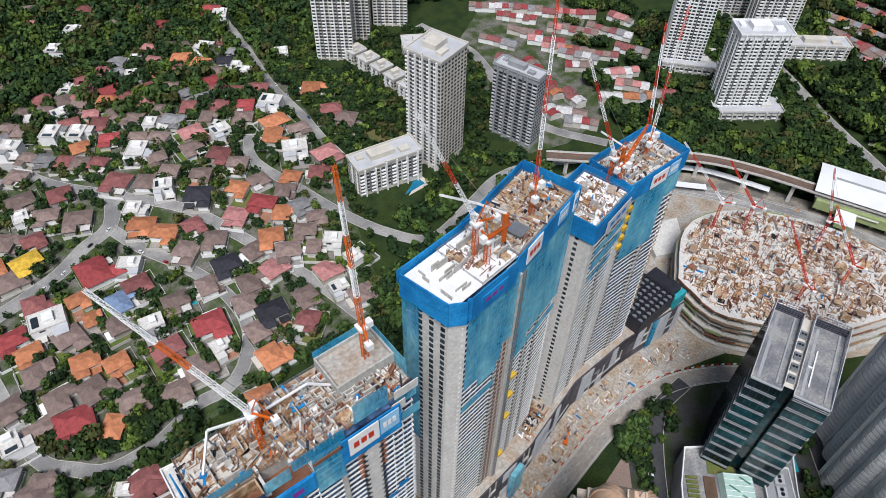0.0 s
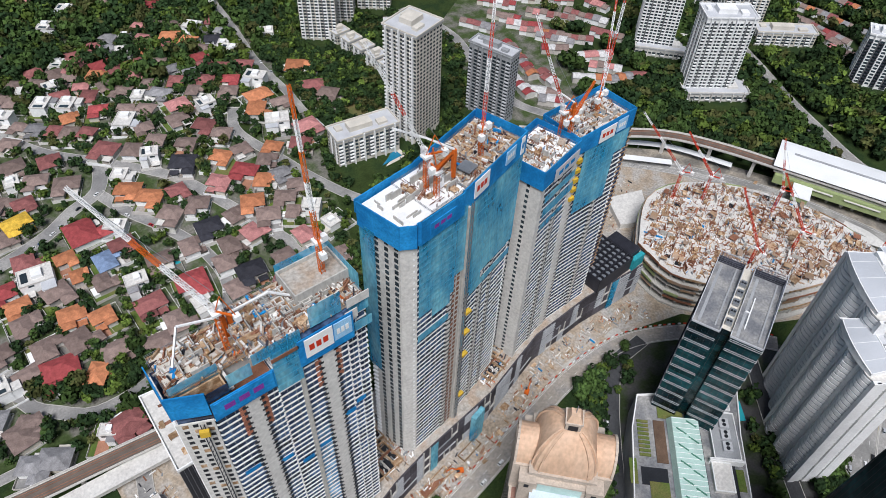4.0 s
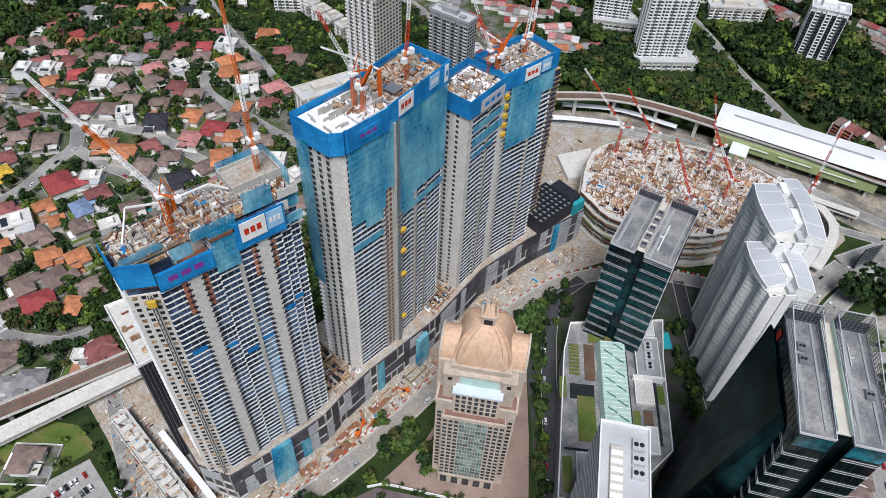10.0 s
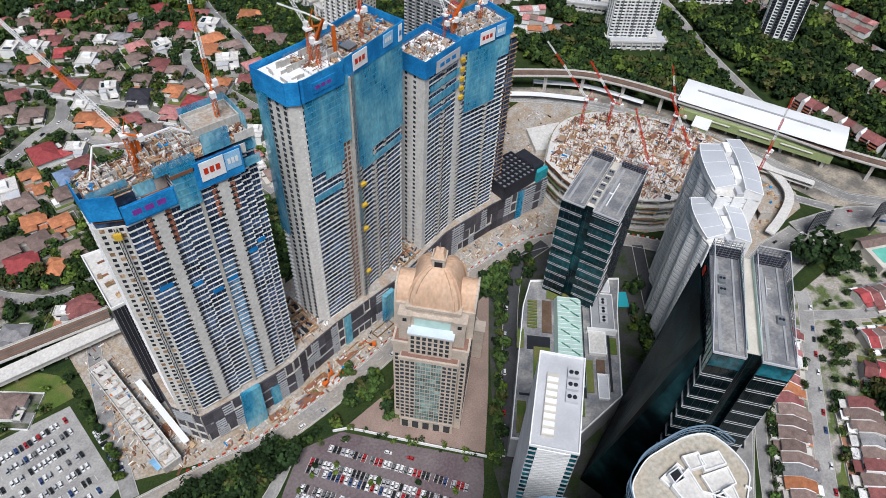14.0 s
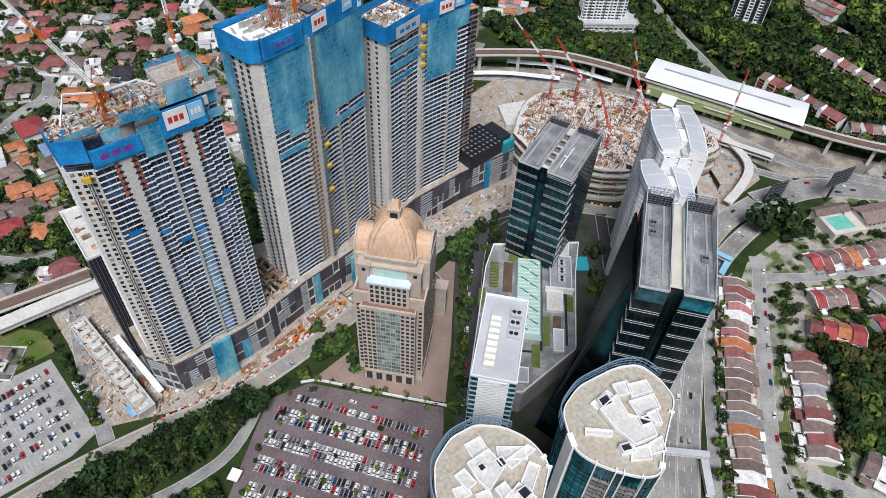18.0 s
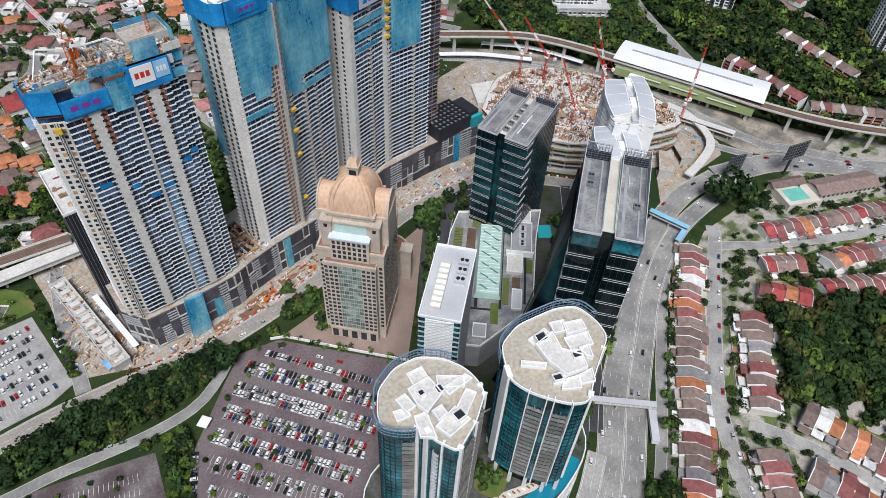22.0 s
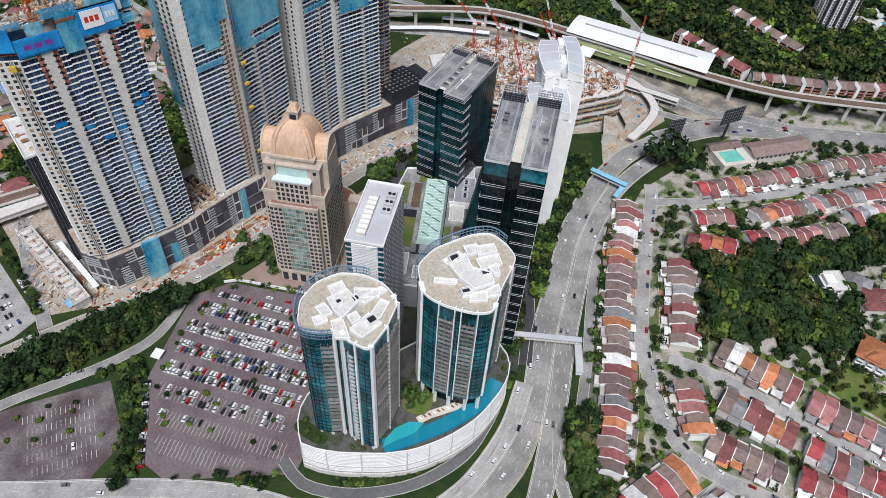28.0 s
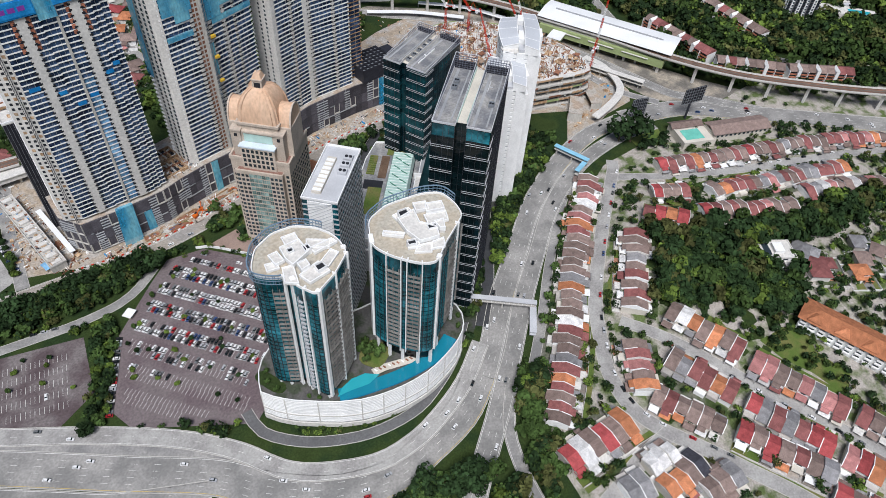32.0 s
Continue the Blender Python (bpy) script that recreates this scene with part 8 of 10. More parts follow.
# houses in the gaps between the lanes
rng = random.Random(404)
GAPS = [(-80, 245), (60, 250), (140, 250), (190, 400), (225, 590), (150, 640), (10, 600), (-60, 480)]
made = 0
for _ in range(4000):
    x, y = rng.uniform(-80, 230), rng.uniform(245, 640)
    if made < 62 and inside(x, y, GAPS) and all((x - a) ** 2 + (y - b) ** 2 > (r + 9.5) ** 2 for a, b, r in SOLID) and not any((x - a) ** 2 + (y - b) ** 2 < (r + 7) ** 2 for a, b, r in ROADS):
        made += 1
        villa(round(x, 1), round(y, 1), rng.choice([-48, -35, 0, 52, 84, -8]), rng.uniform(11.5, 15), rng.uniform(9, 11), rng.choice(["brown", "brown", "maroon", "orange", "white", "grey", "red", "maroon", "pink"]), 2)

# the far rows, past counting
for k, shape in FAR.items():
    tagged(part("far_houses", shape, bpy.data.materials[k]), "rows of small terraced houses far beyond the railway", "houses", kind="stuff")


# ---- railway, station and mall site ----
VIA = [(330, 275), (360, 248), (386, 230), (424, 199), (448, 160), (466, 118), (492, 55), (512, -2), (540, -55), (578, -101), (631, -154), (720, -225)]


def viaduct(points, z, every, label):
    """A concrete box-girder railway viaduct with track bed, rails, parapets and single piers."""
    line = smooth(points, 8)
    ob = thing("viaduct", pose(0, 0, 0), label, "viaduct")
    part("girder", strip(line, -2.6, 2.6, z - 0.8, 2.0, ground=False), CONCRETE, ob)
    part("deck", strip(line, -5.2, 5.2, z, 0.8, ground=False), CONCRETE, ob)
    part("track_bed", strip(line, -4.2, 4.2, z + 0.15, 0.1, ground=False), BALLAST, ob, "brown track bed")
    for o in (-5.2, 5.0):
        part("parapet", strip(line, o, o + 0.25, z + 1.3, 1.4, ground=False), PALE, ob)
    for o in (-3.0, -1.5, 1.5, 3.0):
        part("rail", strip(line, o - 0.12, o + 0.12, z + 0.4, 0.22, ground=False), RUST, ob)
    step = int(every / 8)
    for q in line[2::step]:
        part("pier", Shape().box(-1.1, 1.1, -1.1, 1.1, -1, z - 4).prism(rect(-1.1, 1.1, -1.1, 1.1), z - 4, z - 2.8, rect(-2.6, 2.6, -2.6, 2.6)), PALE, ob, at=pose(q.x, q.y, 0))
    return ob


viaduct(VIA, 19, 34, "grey concrete railway viaduct on tall piers in a long curve")
viaduct([(-240, 212), (-120, 208), (-60, 202), (-8, 196)], 13, 30, "grey concrete railway viaduct ending at the towers")
ob = thing("platform_hall", pose(-45, 190, 0, 0, 0, -3), "pale concrete platform hall under the viaduct", "station")
part("wall", Shape().box(-70, 40, -4, 4, 6, 10), PALE, ob)
part("roof", Shape().box(-70.5, 40.5, -5, 5, 10, 10.6), PALE, ob)
for i in range(8):
    part("column", Shape().box(-66 + i * 14, -64.5 + i * 14, -1, 1, 0, 6), CONCRETE, ob)
# station hall over the tracks
ob = thing("station", pose(463, 122, 0, 0, 0, -67.5), "long railway station with white metal roof and olive cladding", "station")
L, W = 132, 30
part("concourse", Shape().box(2, L - 3, -5.5, W - 1, 7, 14.5), GREEN_SCREEN, ob, "olive green concourse cladding")
part("platform", Shape().box(0, L, -2, W - 2, 14.5, 16), CONCRETE, ob)
part("glazed_side", Shape().box(2, L - 2, 2, W - 4, 16, 22), GLASS_DARK, ob)
arc = [(0, -5, 22.4), (0, 4, 23.4), (0, 12, 24.3), (0, 17, 24.3), (0, 26, 23.4), (0, W + 2, 22.4)]
part("roof", Shape().add([(x, y, z + dz) for x in (-2, L + 2) for dz in (0, -0.5) for _, y, z in arc], [(i, i + 1, 12 + i + 1, 12 + i) for i in range(5)] + [(6 + i, 18 + i, 18 + i + 1, 6 + i + 1) for i in range(5)] + [(0, 12, 18, 6), (5, 11, 23, 17), tuple(range(6)) + tuple(range(11, 5, -1)), tuple(range(17, 11, -1)) + tuple(range(18, 24))]), WHITE_METAL, ob, "white sheet-metal roof")
part("ridge_vent", Shape().box(10, L - 12, 13.6, 15.4, 24.2, 24.9), GREY, ob)
for i in range(7):
    for y in (1, W - 5):
        part("column", Shape().box(6 + i * 19, 8 + i * 19, y, y + 2, 0, 9), CONCRETE, ob)
for k in range(3):
    part("side_panel", Shape().box(20 + k * 34, 46 + k * 34, -6.6, -5.5, 12.2, 12.9), PALE, ob)
part("link_bridge", Shape().box(18, 30, -22, -5.6, 9, 13), GREEN_SCREEN, ob)
part("link_roof", Shape().box(17, 31, -22.5, -5.6, 13, 13.5), WHITE_METAL, ob)
ob = thing("walkway", pose(448, 60, 0, 0, 0, -68), "long covered pedestrian walkway with white roof on posts", "footbridge")
part("roof", Shape().box(0, 70, -3, 3, 8, 8.4), PALE, ob)
part("deck", Shape().box(0, 70, -2.6, 2.6, 4.5, 5), CONCRETE, ob)
for i in range(6):
    part("column", Shape().box(3 + i * 12.5, 4 + i * 12.5, -0.6, 0.6, 0, 4.5), CONCRETE, ob)
flat("ground", [(318, 262), (352, 262), (400, 226), (440, 190), (476, 118), (505, 40), (530, -20), (552, -60), (505, -58), (470, -22), (460, 40), (448, 110), (420, 165), (385, 225)], 0.07, mat("stained_paving", (0.20, 0.185, 0.165), 0.95, vary=0.45, scale=0.06, fine=0.6, second=(0.33, 0.29, 0.235)), "stained paving and earth under the viaduct")
road("road", [(330, 262), (365, 232), (400, 200), (431, 160), (458, 110), (474, 60), (482, 20), (487, -9), (492, -27), (507, -45), (522, -66), (540, -92)], 11, ASPHALT, "grey road under the railway viaduct", lanes(9, 2))
road("road", [(352, 238), (390, 206), (425, 160), (440, 115), (448, 60), (452, 10), (470, -28)], 8, LANE, "grey road beside the building site", lanes(8, 2))
for a, z in (([(340, 246), (380, 218), (415, 182)], 6), ([(395, 232), (430, 196), (452, 150)], 6)):
    part_line = smooth(a, 8)
    ob = tagged(part("bus_shelter", strip(part_line, -3, 3, z, 0.4, ground=False), WHITE_METAL), "long white canopy roof beside the road", "canopy")
    for i, q in enumerate(part_line[::3]):
        part("column", Shape().box(-0.3, 0.3, -0.3, 0.3, 0, z - 0.4), STEEL, ob, at=pose(q.x, q.y, 0))

# mall under construction: floor plates with open edges, columns, walls and formwork
MALL = [(300, 128), (296, 96), (312, 70), (335, 44), (380, 26), (420, 16), (432, 40), (428, 80), (408, 120), (376, 150), (340, 154)]
MALL = [(q.x, q.y) for q in smooth(MALL + MALL[:1], 10)[:-1]]
rng_edge = random.Random(12)
ob = thing("shopping_mall", pose(0, 0, 0), "round concrete shopping mall under construction with open floors", "building")
for k in range(6):
    plan = inset(MALL, 1.5 if k % 2 else 0.0)
    part("floor_plate", Shape().prism(plan, 5.5 * k, 5.5 * k + 0.9), PALE if k == 5 else CONCRETE, ob)
    edges = {}
    outer, inner_ = inset(plan, -0.3), plan
    for i in range(len(plan)):
        j = (i + 1) % len(plan)
        m = rng_edge.choice([TIMBER, TIMBER, FIELD, RUST, CONCRETE, GREEN_SCREEN, None]) if k else CONCRETE
        if m:
            edges.setdefault(m.name, Shape()).prism([outer[i], outer[j], inner_[j], inner_[i]], 5.5 * k - rng_edge.uniform(0, 0.8), 5.5 * k + rng_edge.uniform(0.9, 1.9))
    for m, sh in edges.items():
        tagged(part("edge_board", sh, bpy.data.materials[m], ob, "edge boards and netting of an open floor"), kind="stuff")
# near-black mass added for the shade deep inside the open floors
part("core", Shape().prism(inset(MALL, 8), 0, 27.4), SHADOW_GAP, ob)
for i, (x, y) in enumerate(inset(MALL, 3)):
    part("column", Shape().box(x - 0.6, x + 0.6, y - 0.6, y + 0.6, 0, 27.5), CONCRETE, ob)
rng = random.Random(31)


INNER = inset(MALL, 5)
for i in range(-13, 14):
    for j in range(-13, 14):
        c, s_ = math.cos(radians(24)), math.sin(radians(24))
        x, y = 365 + 7.0 * (i * c - j * s_) + rng.uniform(-2.4, 2.4), 86 + 7.0 * (i * s_ + j * c) + rng.uniform(-2.4, 2.4)
        if not inside(x, y, INNER):
            continue
        pale = math.sin(x * 0.05 + 1.3) + math.sin(y * 0.07) > 0.7
        at = pose(x, y, 28.4, 0, 0, rng.choice([24, 24, 24, 114, 40, 5, rng.uniform(0, 90)]))
        k = rng.random()
        if k < 0.26:
            w, d, h = rng.uniform(0.8, 3.8), rng.uniform(0.8, 2.6), rng.uniform(0.8, 4.4)
            sh = Shape().box(-w, w, -d, d, h, h + 0.25)
            for px, py in ((-w, -d), (w - 0.2, -d), (w - 0.2, d - 0.2), (-w, d - 0.2)):
                sh.box(px, px + 0.2, py, py + 0.2, 0, h)
            part("formwork_deck", sh, rng.choice([TIMBER, FIELD, FIELD, RUST]), ob, at=at)
        elif k < 0.48:
            a, b = rng.uniform(1.5, 4.5), rng.uniform(1, 4)
            part("cast_wall", Shape().box(-a, a, -0.2, 0.2, 0, rng.uniform(1, 4.5)).box(-0.2, 0.2, 0.2, b, 0, rng.uniform(1, 3)), rng.choice([PALE, CONCRETE, RUST, TIMBER]), ob, at=at)
        elif k < 0.58:
            # thin dark sheet in place of the shade in a floor opening
            part("floor_opening", Shape().box(-rng.uniform(1, 3), rng.uniform(1, 3), -rng.uniform(1, 3), 2.0, -0.2, 0.06), SHADOW_GAP, ob, at=at)
        elif k < 0.80:
            part("column_start", Shape().box(-0.5, 0.5, -0.5, 0.5, 0, rng.uniform(1.5, 5)), rng.choice([CONCRETE, RUST, RUST, PALE]), ob, at=at)
        else:
            a, b = rng.uniform(2, 5), rng.uniform(1.5, 4)
            part("slab_patch", Shape().box(-a, a, -b, b, 0, rng.uniform(0.15, 0.5)), PALE if pale else rng.choice([PALE, FIELD, TIMBER]), ob, at=at)
piles = {}
for _ in range(5600):
    x, y = rng.uniform(296, 432), rng.uniform(16, 154)
    if not inside(x, y, INNER):
        continue
    works_ = 0.5 + 0.5 * math.sin(x * 0.09 + y * 0.05) * math.sin(y * 0.08 - x * 0.03)
    if rng.random() > 0.22 + 0.78 * works_:
        continue
    k = rng.choices(["formwork_timber", "pale_timber_form", "rusty_steel", "pale_concrete", "white_paint", "blue_screen", "galvanised_steel"], [0.2, 0.26, 0.24, 0.16, 0.07, 0.02, 0.05])[0]
    sh = piles.setdefault(k, Shape())
    a, w, l, h = radians(rng.choice([24, 24, 114, 114, 5, 60])), rng.uniform(0.1, 0.42), rng.uniform(0.4, 2.6), rng.uniform(0.1, 1.3) if rng.random() < 0.88 else rng.uniform(2.4, 4.5)
    if h > 2:
        l = w
    ca, sa = math.cos(a), math.sin(a)
    sh.prism([(x + u * ca - v * sa, y + u * sa + v * ca) for u, v in ((-l, -w), (l, -w), (l, w), (-l, w))], 28.4, 28.4 + h)
for k, sh in piles.items():
    tagged(part("site_piece", sh, bpy.data.materials[k], ob, "forms, props and shuttering past counting"), kind="stuff")
bars = Shape()
for _ in range(1600):
    x, y = rng.uniform(296, 432), rng.uniform(16, 154)
    if inside(x, y, INNER):
        if rng.random() < 0.5:
            bars.bar((x, y, 28.4), (x, y, 28.4 + rng.uniform(1.5, 5)), 0.22)
        else:
            a, b = rng.uniform(-5, 5), rng.uniform(-5, 5)
            h = 28.4 + rng.uniform(0.3, 4)
            bars.bar((x, y, h), (x + a, y + b, h), 0.25)
tagged(part("scaffold_bar", bars, RUST, ob, "rusty scaffold tubes and starter bars"), kind="stuff")
for i in range(6):
    site_clutter(pose(305 + i * 19, 60 + (i % 3) * 22, 0, 0, 0, 20), 26, 26, 28.4, 40 + i, 12)
flat("concrete_slab", [(327, 159), (348, 149), (370, 175), (341, 185)][::1], 5.0, PALE, "pale concrete roof slab on the building site", "slab", thick=4.9)
# works east of the mall, along the ramp
for x, y, w, d, h, t in ((422, 12, 30, 10, 7, 60), (395, 6, 26, 12, 9, 40)):
    ob = thing("site_structure", pose(x, y, 0, 0, 0, t), "unfinished concrete structure on the building site", "building")
    part("floor_plate", Shape().box(-w / 2, w / 2, -d / 2, d / 2, h - 0.8, h), RAW, ob)
    part("wall", Shape().box(-w / 2, w / 2, -d / 2, -d / 2 + 0.5, 0, h - 0.8).box(-w / 2, -w / 2 + 0.5, -d / 2 + 0.5, d / 2, 0, h - 0.8).box(w / 2 - 0.5, w / 2, -d / 2 + 0.5, d / 2, 0, h - 0.8), CONCRETE, ob)
    site_clutter(pose(x - w / 2, y, 0, 0, 0, t), w, d / 2, h, 60 + int(x), 6)
flat("building_site", [(440, 60), (462, 48), (468, 30), (463, 1), (450, -11), (418, -12), (372, -24), (362, -17), (389, 9), (420, 10)], 0.08, EARTH, "bare earth works beside the ramp")
site_clutter(pose(380, -14, 0, 0, 0, 10), 70, 14, 0.1, 71, 30)
site_clutter(pose(448, 0, 0, 0, 0, 70), 44, 12, 0.1, 72, 24)
curved = smooth([(398, -14), (420, -10), (444, -2), (457, 12), (465, 38), (462, 58)], 4)
tagged(part("ramp", strip(curved, -3.5, 3.5, 7, 1.2, ground=False), PALE), "curved concrete ramp under construction", "ramp")

# footbridges, billboards
ob = thing("footbridge", pose(340, -25, 0, 0, 0, -75), "light blue covered footbridge over the motorway", "footbridge")
LB = mat("light_blue_roof", (0.24, 0.50, 0.66), 0.5)
part("deck", Shape().box(-2, 28, -1.6, 1.6, 5.8, 6.3), CONCRETE, ob)
part("roof", Shape().box(-2.5, 28.5, -2.1, 2.1, 8.8, 9.2), LB, ob, "pale blue metal roof")
part("stair_roof", Shape().box(24.5, 28.5, -16, -2.2, 7.2, 7.6), LB, ob)
part("stair", Shape().box(25, 28, -16, -2.2, 3.0, 3.6), CONCRETE, ob)
for x in (0, 14, 27):
    part("pier", Shape().box(x - 0.5, x + 0.5, -0.6, 0.6, 0, 5.8), CONCRETE, ob)
    part("post", Shape().box(x - 0.1, x + 0.1, -1.6, -1.4, 6.3, 8.8).box(x - 0.1, x + 0.1, 1.4, 1.6, 6.3, 8.8), STEEL, ob)
ob = thing("footbridge", pose(180, -101, 0, 0, 0, -44), "grey roofed footbridge with railings over the motorway", "footbridge")
part("deck", Shape().box(-2, 44, -1.6, 1.6, 5.8, 6.4), CONCRETE, ob)
part("roof", Shape().box(-2, 44, -1.9, 1.9, 8.9, 9.2), LIGHT_GREY, ob)
part("stair", Shape().box(40, 44, -22, -1.7, 2.6, 3.2).box(39.8, 44.2, -22, -1.7, 5.6, 5.9), LIGHT_GREY, ob)
for i in range(16):
    part("post", Shape().box(i * 2.9 - 0.1, i * 2.9 + 0.1, -1.6, -1.45, 6.4, 8.9).box(i * 2.9 - 0.1, i * 2.9 + 0.1, 1.45, 1.6, 6.4, 8.9), WHITE, ob)
for x in (2, 22, 42):
    part("pier", Shape().box(x - 0.5, x + 0.5, -0.8, 0.8, 0, 5.8), CONCRETE, ob)


def billboard(x, y, turn, w, h, z, label):
    ob = thing("billboard", pose(x, y, 0, 0, 0, turn), label, "billboard")
    part("panel", Shape().box(-w / 2, w / 2, -0.2, 0.2, z, z + h), DARK, ob)
    lattice = Shape()
    for i in range(9):
        u = -w / 2 + w * i / 8
        lattice.bar((u, -0.8, z), (u, -0.8, z + h), 0.25)
        lattice.bar((u, -0.8, z), (u, -0.2, z + 1), 0.2)
    for i in range(6):
        lattice.bar((-w / 2, -0.8, z + h * i / 5), (w / 2, -0.8, z + h * i / 5), 0.25)
    part("frame", lattice, STEEL, ob, "steel lattice behind the panel")
    for u in ((0,) if z > 12 else (-w / 3, w / 3)):
        part("post", Shape().box(u - 0.7, u + 0.7, 0.3, 1.7, 0, z + h * 0.6), DARK, ob)


billboard(432, -32, -20, 15, 17, 5, "dark steel billboard seen from behind beside the road")
billboard(470, -58, -15, 22, 15, 18, "large dark billboard on a single post above the road")

# low buildings beside the terraces
ob = thing("apartment_block", pose(338, -246, 0, 0, 0, -76), "long white apartment block with orange hipped tile roof", "building")
L, D = 66, 17
z0 = height(345, -270)
part("wall", Shape().box(0, L, 0, D, 0, z0 + 13), WHITE, ob)
for i in range(11):
    part("balcony", Shape().box(i * 6 + 0.6, i * 6 + 4.6, -1.3, 0, z0 + 2, z0 + 3).box(i * 6 + 0.6, i * 6 + 4.6, -1.3, 0, z0 + 5.4, z0 + 6.4).box(i * 6 + 0.6, i * 6 + 4.6, -1.3, 0, z0 + 8.8, z0 + 9.8), WHITE, ob)
    for k in range(3):
        part("window", Shape().box(i * 6 + 1, i * 6 + 4.2, -0.08, 0.2, z0 + 3 + 3.4 * k, z0 + 5.2 + 3.4 * k), WINDOW, ob)
part("roof", hip(L + 2, D + 2, z0 + 13, 4.2), ROOFS["orange"], ob, at=Matrix.Translation((L / 2, D / 2, 0)))
for i in range(4):
    part("roof_gable", hip(7, 7, z0 + 14.2, 3.4), ROOFS["orange"], ob, at=Matrix.Translation((8 + i * 17, 3.5, 0)))
ob = thing("clubhouse", pose(432, -84, 0, 0, 0, -24), "cream clubhouse with roof pool and brown tile roofs", "building")
part("wall", Shape().box(0, 30, 0, 22, 0, 6), CREAM, ob)
part("pool", Shape().box(5, 22, 5, 18, 6, 6.25), mat("mint_pool_water", (0.16, 0.52, 0.42), 0.1, spec=0.5), ob, "mint green swimming pool")
part("parapet", Shape().ring(rect(0, 30, 0, 22), rect(0.6, 29.4, 0.6, 21.4), 6, 7.2), CREAM, ob)
part("rear_wing", Shape().box(30, 84, 4, 20, 0, 9), CREAM, ob)
part("rear_roof", gable(56, 18, 9, 3.2), ROOFS["brown"], ob, at=Matrix.Translation((57, 12, 0)))
part("side_roof", gable(30, 9, 7, 2.4), ROOFS["brown"], ob, at=Matrix.Translation((14, 25, 0)))
part("side_wall", Shape().box(0, 29, 22.2, 28, 0, 7), CREAM, ob)
for i in range(12):
    part("window", Shape().box(33 + i * 4.2, 35 + i * 4.2, 3.92, 4.2, 5, 7), WINDOW, ob)
flat("lawn", [(408, -36), (440, -50), (428, -72), (404, -58)], 0.1, LAWN, "mown lawn beside the billboard")


flat("lawn", [(309, -238), (331, -242), (346, -248), (333, -265), (336, -288), (319, -296), (317, -273), (310, -255)], 0.14, LAWN, "worn lawn below the long apartment block")


# ---- condominiums and far towers ----
def condo(x, y, turn, L, D, z1, label, body=PALE, cols=8, side_cols=6, fh=3.2, stripes=None, cap=True):
    """A slab block: wall, storey bands of window parts on the two near sides, balconies and roof structures."""
    z0 = height(x, y) - 3
    ob = thing("apartment_tower", pose(x, y, 0, 0, 0, turn), label, "apartment tower")
    part("wall", Shape().box(0, L, 0, D, z0, z1), body, ob)
    n = int((z1 - z0 - 6) / fh)
    band = Shape()
    for i in range(cols):
        u = L * (i + 0.5) / cols
        band.box(u - L / cols * 0.40, u + L / cols * 0.36, -0.1, 0.25, 0.8, 2.7)
    for i in range(side_cols):
        u = D * (i + 0.5) / side_cols
        band.box(-0.1, 0.25, u - D / side_cols * 0.28, u + D / side_cols * 0.28, 1.0, 2.6)
        band.box(L - 0.25, L + 0.1, u - D / side_cols * 0.28, u + D / side_cols * 0.28, 1.0, 2.6)
    windows = band.mesh("window_row", WINDOW)
    ledge = Shape()
    for i in range(0, cols, 2):
        u = L * (i + 0.5) / cols
        ledge.box(u - L / cols * 0.4, u + L / cols * 0.4, -1.2, 0, 0, 0.9)
    ledge = ledge.mesh("balcony_row", stripes or WHITE)
    rows_, ledges = Shape(), Shape()
    for k in range(n):
        rows_.add([(v.co.x, v.co.y, v.co.z + z0 + 5 + k * fh) for v in windows.vertices], [tuple(p.vertices) for p in windows.polygons])
        ledges.add([(v.co.x, v.co.y, v.co.z + z0 + 4.8 + k * fh) for v in ledge.vertices], [tuple(p.vertices) for p in ledge.polygons])
    tagged(part("window", rows_, WINDOW, ob), kind="stuff")
    tagged(part("balcony", ledges, stripes or WHITE, ob), kind="stuff")
    for i in range(1, cols, 2):
        u = L * i / cols
        part("pilaster", Shape().box(u - 0.45, u + 0.45, -1.9, 0.1, z0, z1 + (i % 3)), WHITE if body in (WHITE, CREAM) else body, ob)
    # dark strips on the flat wall paint the shade of upright recesses
    for i in range(2, cols, 4):
        u = L * i / cols
        part("recess", Shape().box(u - 0.7, u + 0.7, -0.14, 0.1, z0 + 4, z1 - 2), mat("grey_recess", (0.16, 0.16, 0.165), 0.8) if "grey_recess" not in bpy.data.materials else bpy.data.materials["grey_recess"], ob, "dark vertical recess")
    for i in range(1, side_cols, 2):
        u = D * i / side_cols
        part("pilaster", Shape().box(-0.9, 0.1, u - 0.35, u + 0.35, z0, z1), WHITE if body in (WHITE, CREAM) else body, ob)
    if cap:
        part("roof", Shape().box(-0.8, L + 0.8, -0.8, D + 0.8, z1, z1 + 0.8), LIGHT_GREY, ob)
        part("roof_block", Shape().box(L * 0.25, L * 0.62, D * 0.3, D * 0.75, z1 + 0.8, z1 + 5).box(L * 0.7, L * 0.85, D * 0.2, D * 0.5, z1 + 0.8, z1 + 3).box(L * 0.08, L * 0.18, D * 0.55, D * 0.85, z1 + 0.8, z1 + 2.4), body, ob)
        part("parapet", Shape().ring(rect(-0.8, L + 0.8, -0.8, D + 0.8), rect(0, L, 0, D), z1 + 0.8, z1 + 2), body, ob)
    keep_clear(x + L / 2 * math.cos(radians(turn)), y + L / 2 * math.sin(radians(turn)), max(L, D) * 0.5)
    return ob


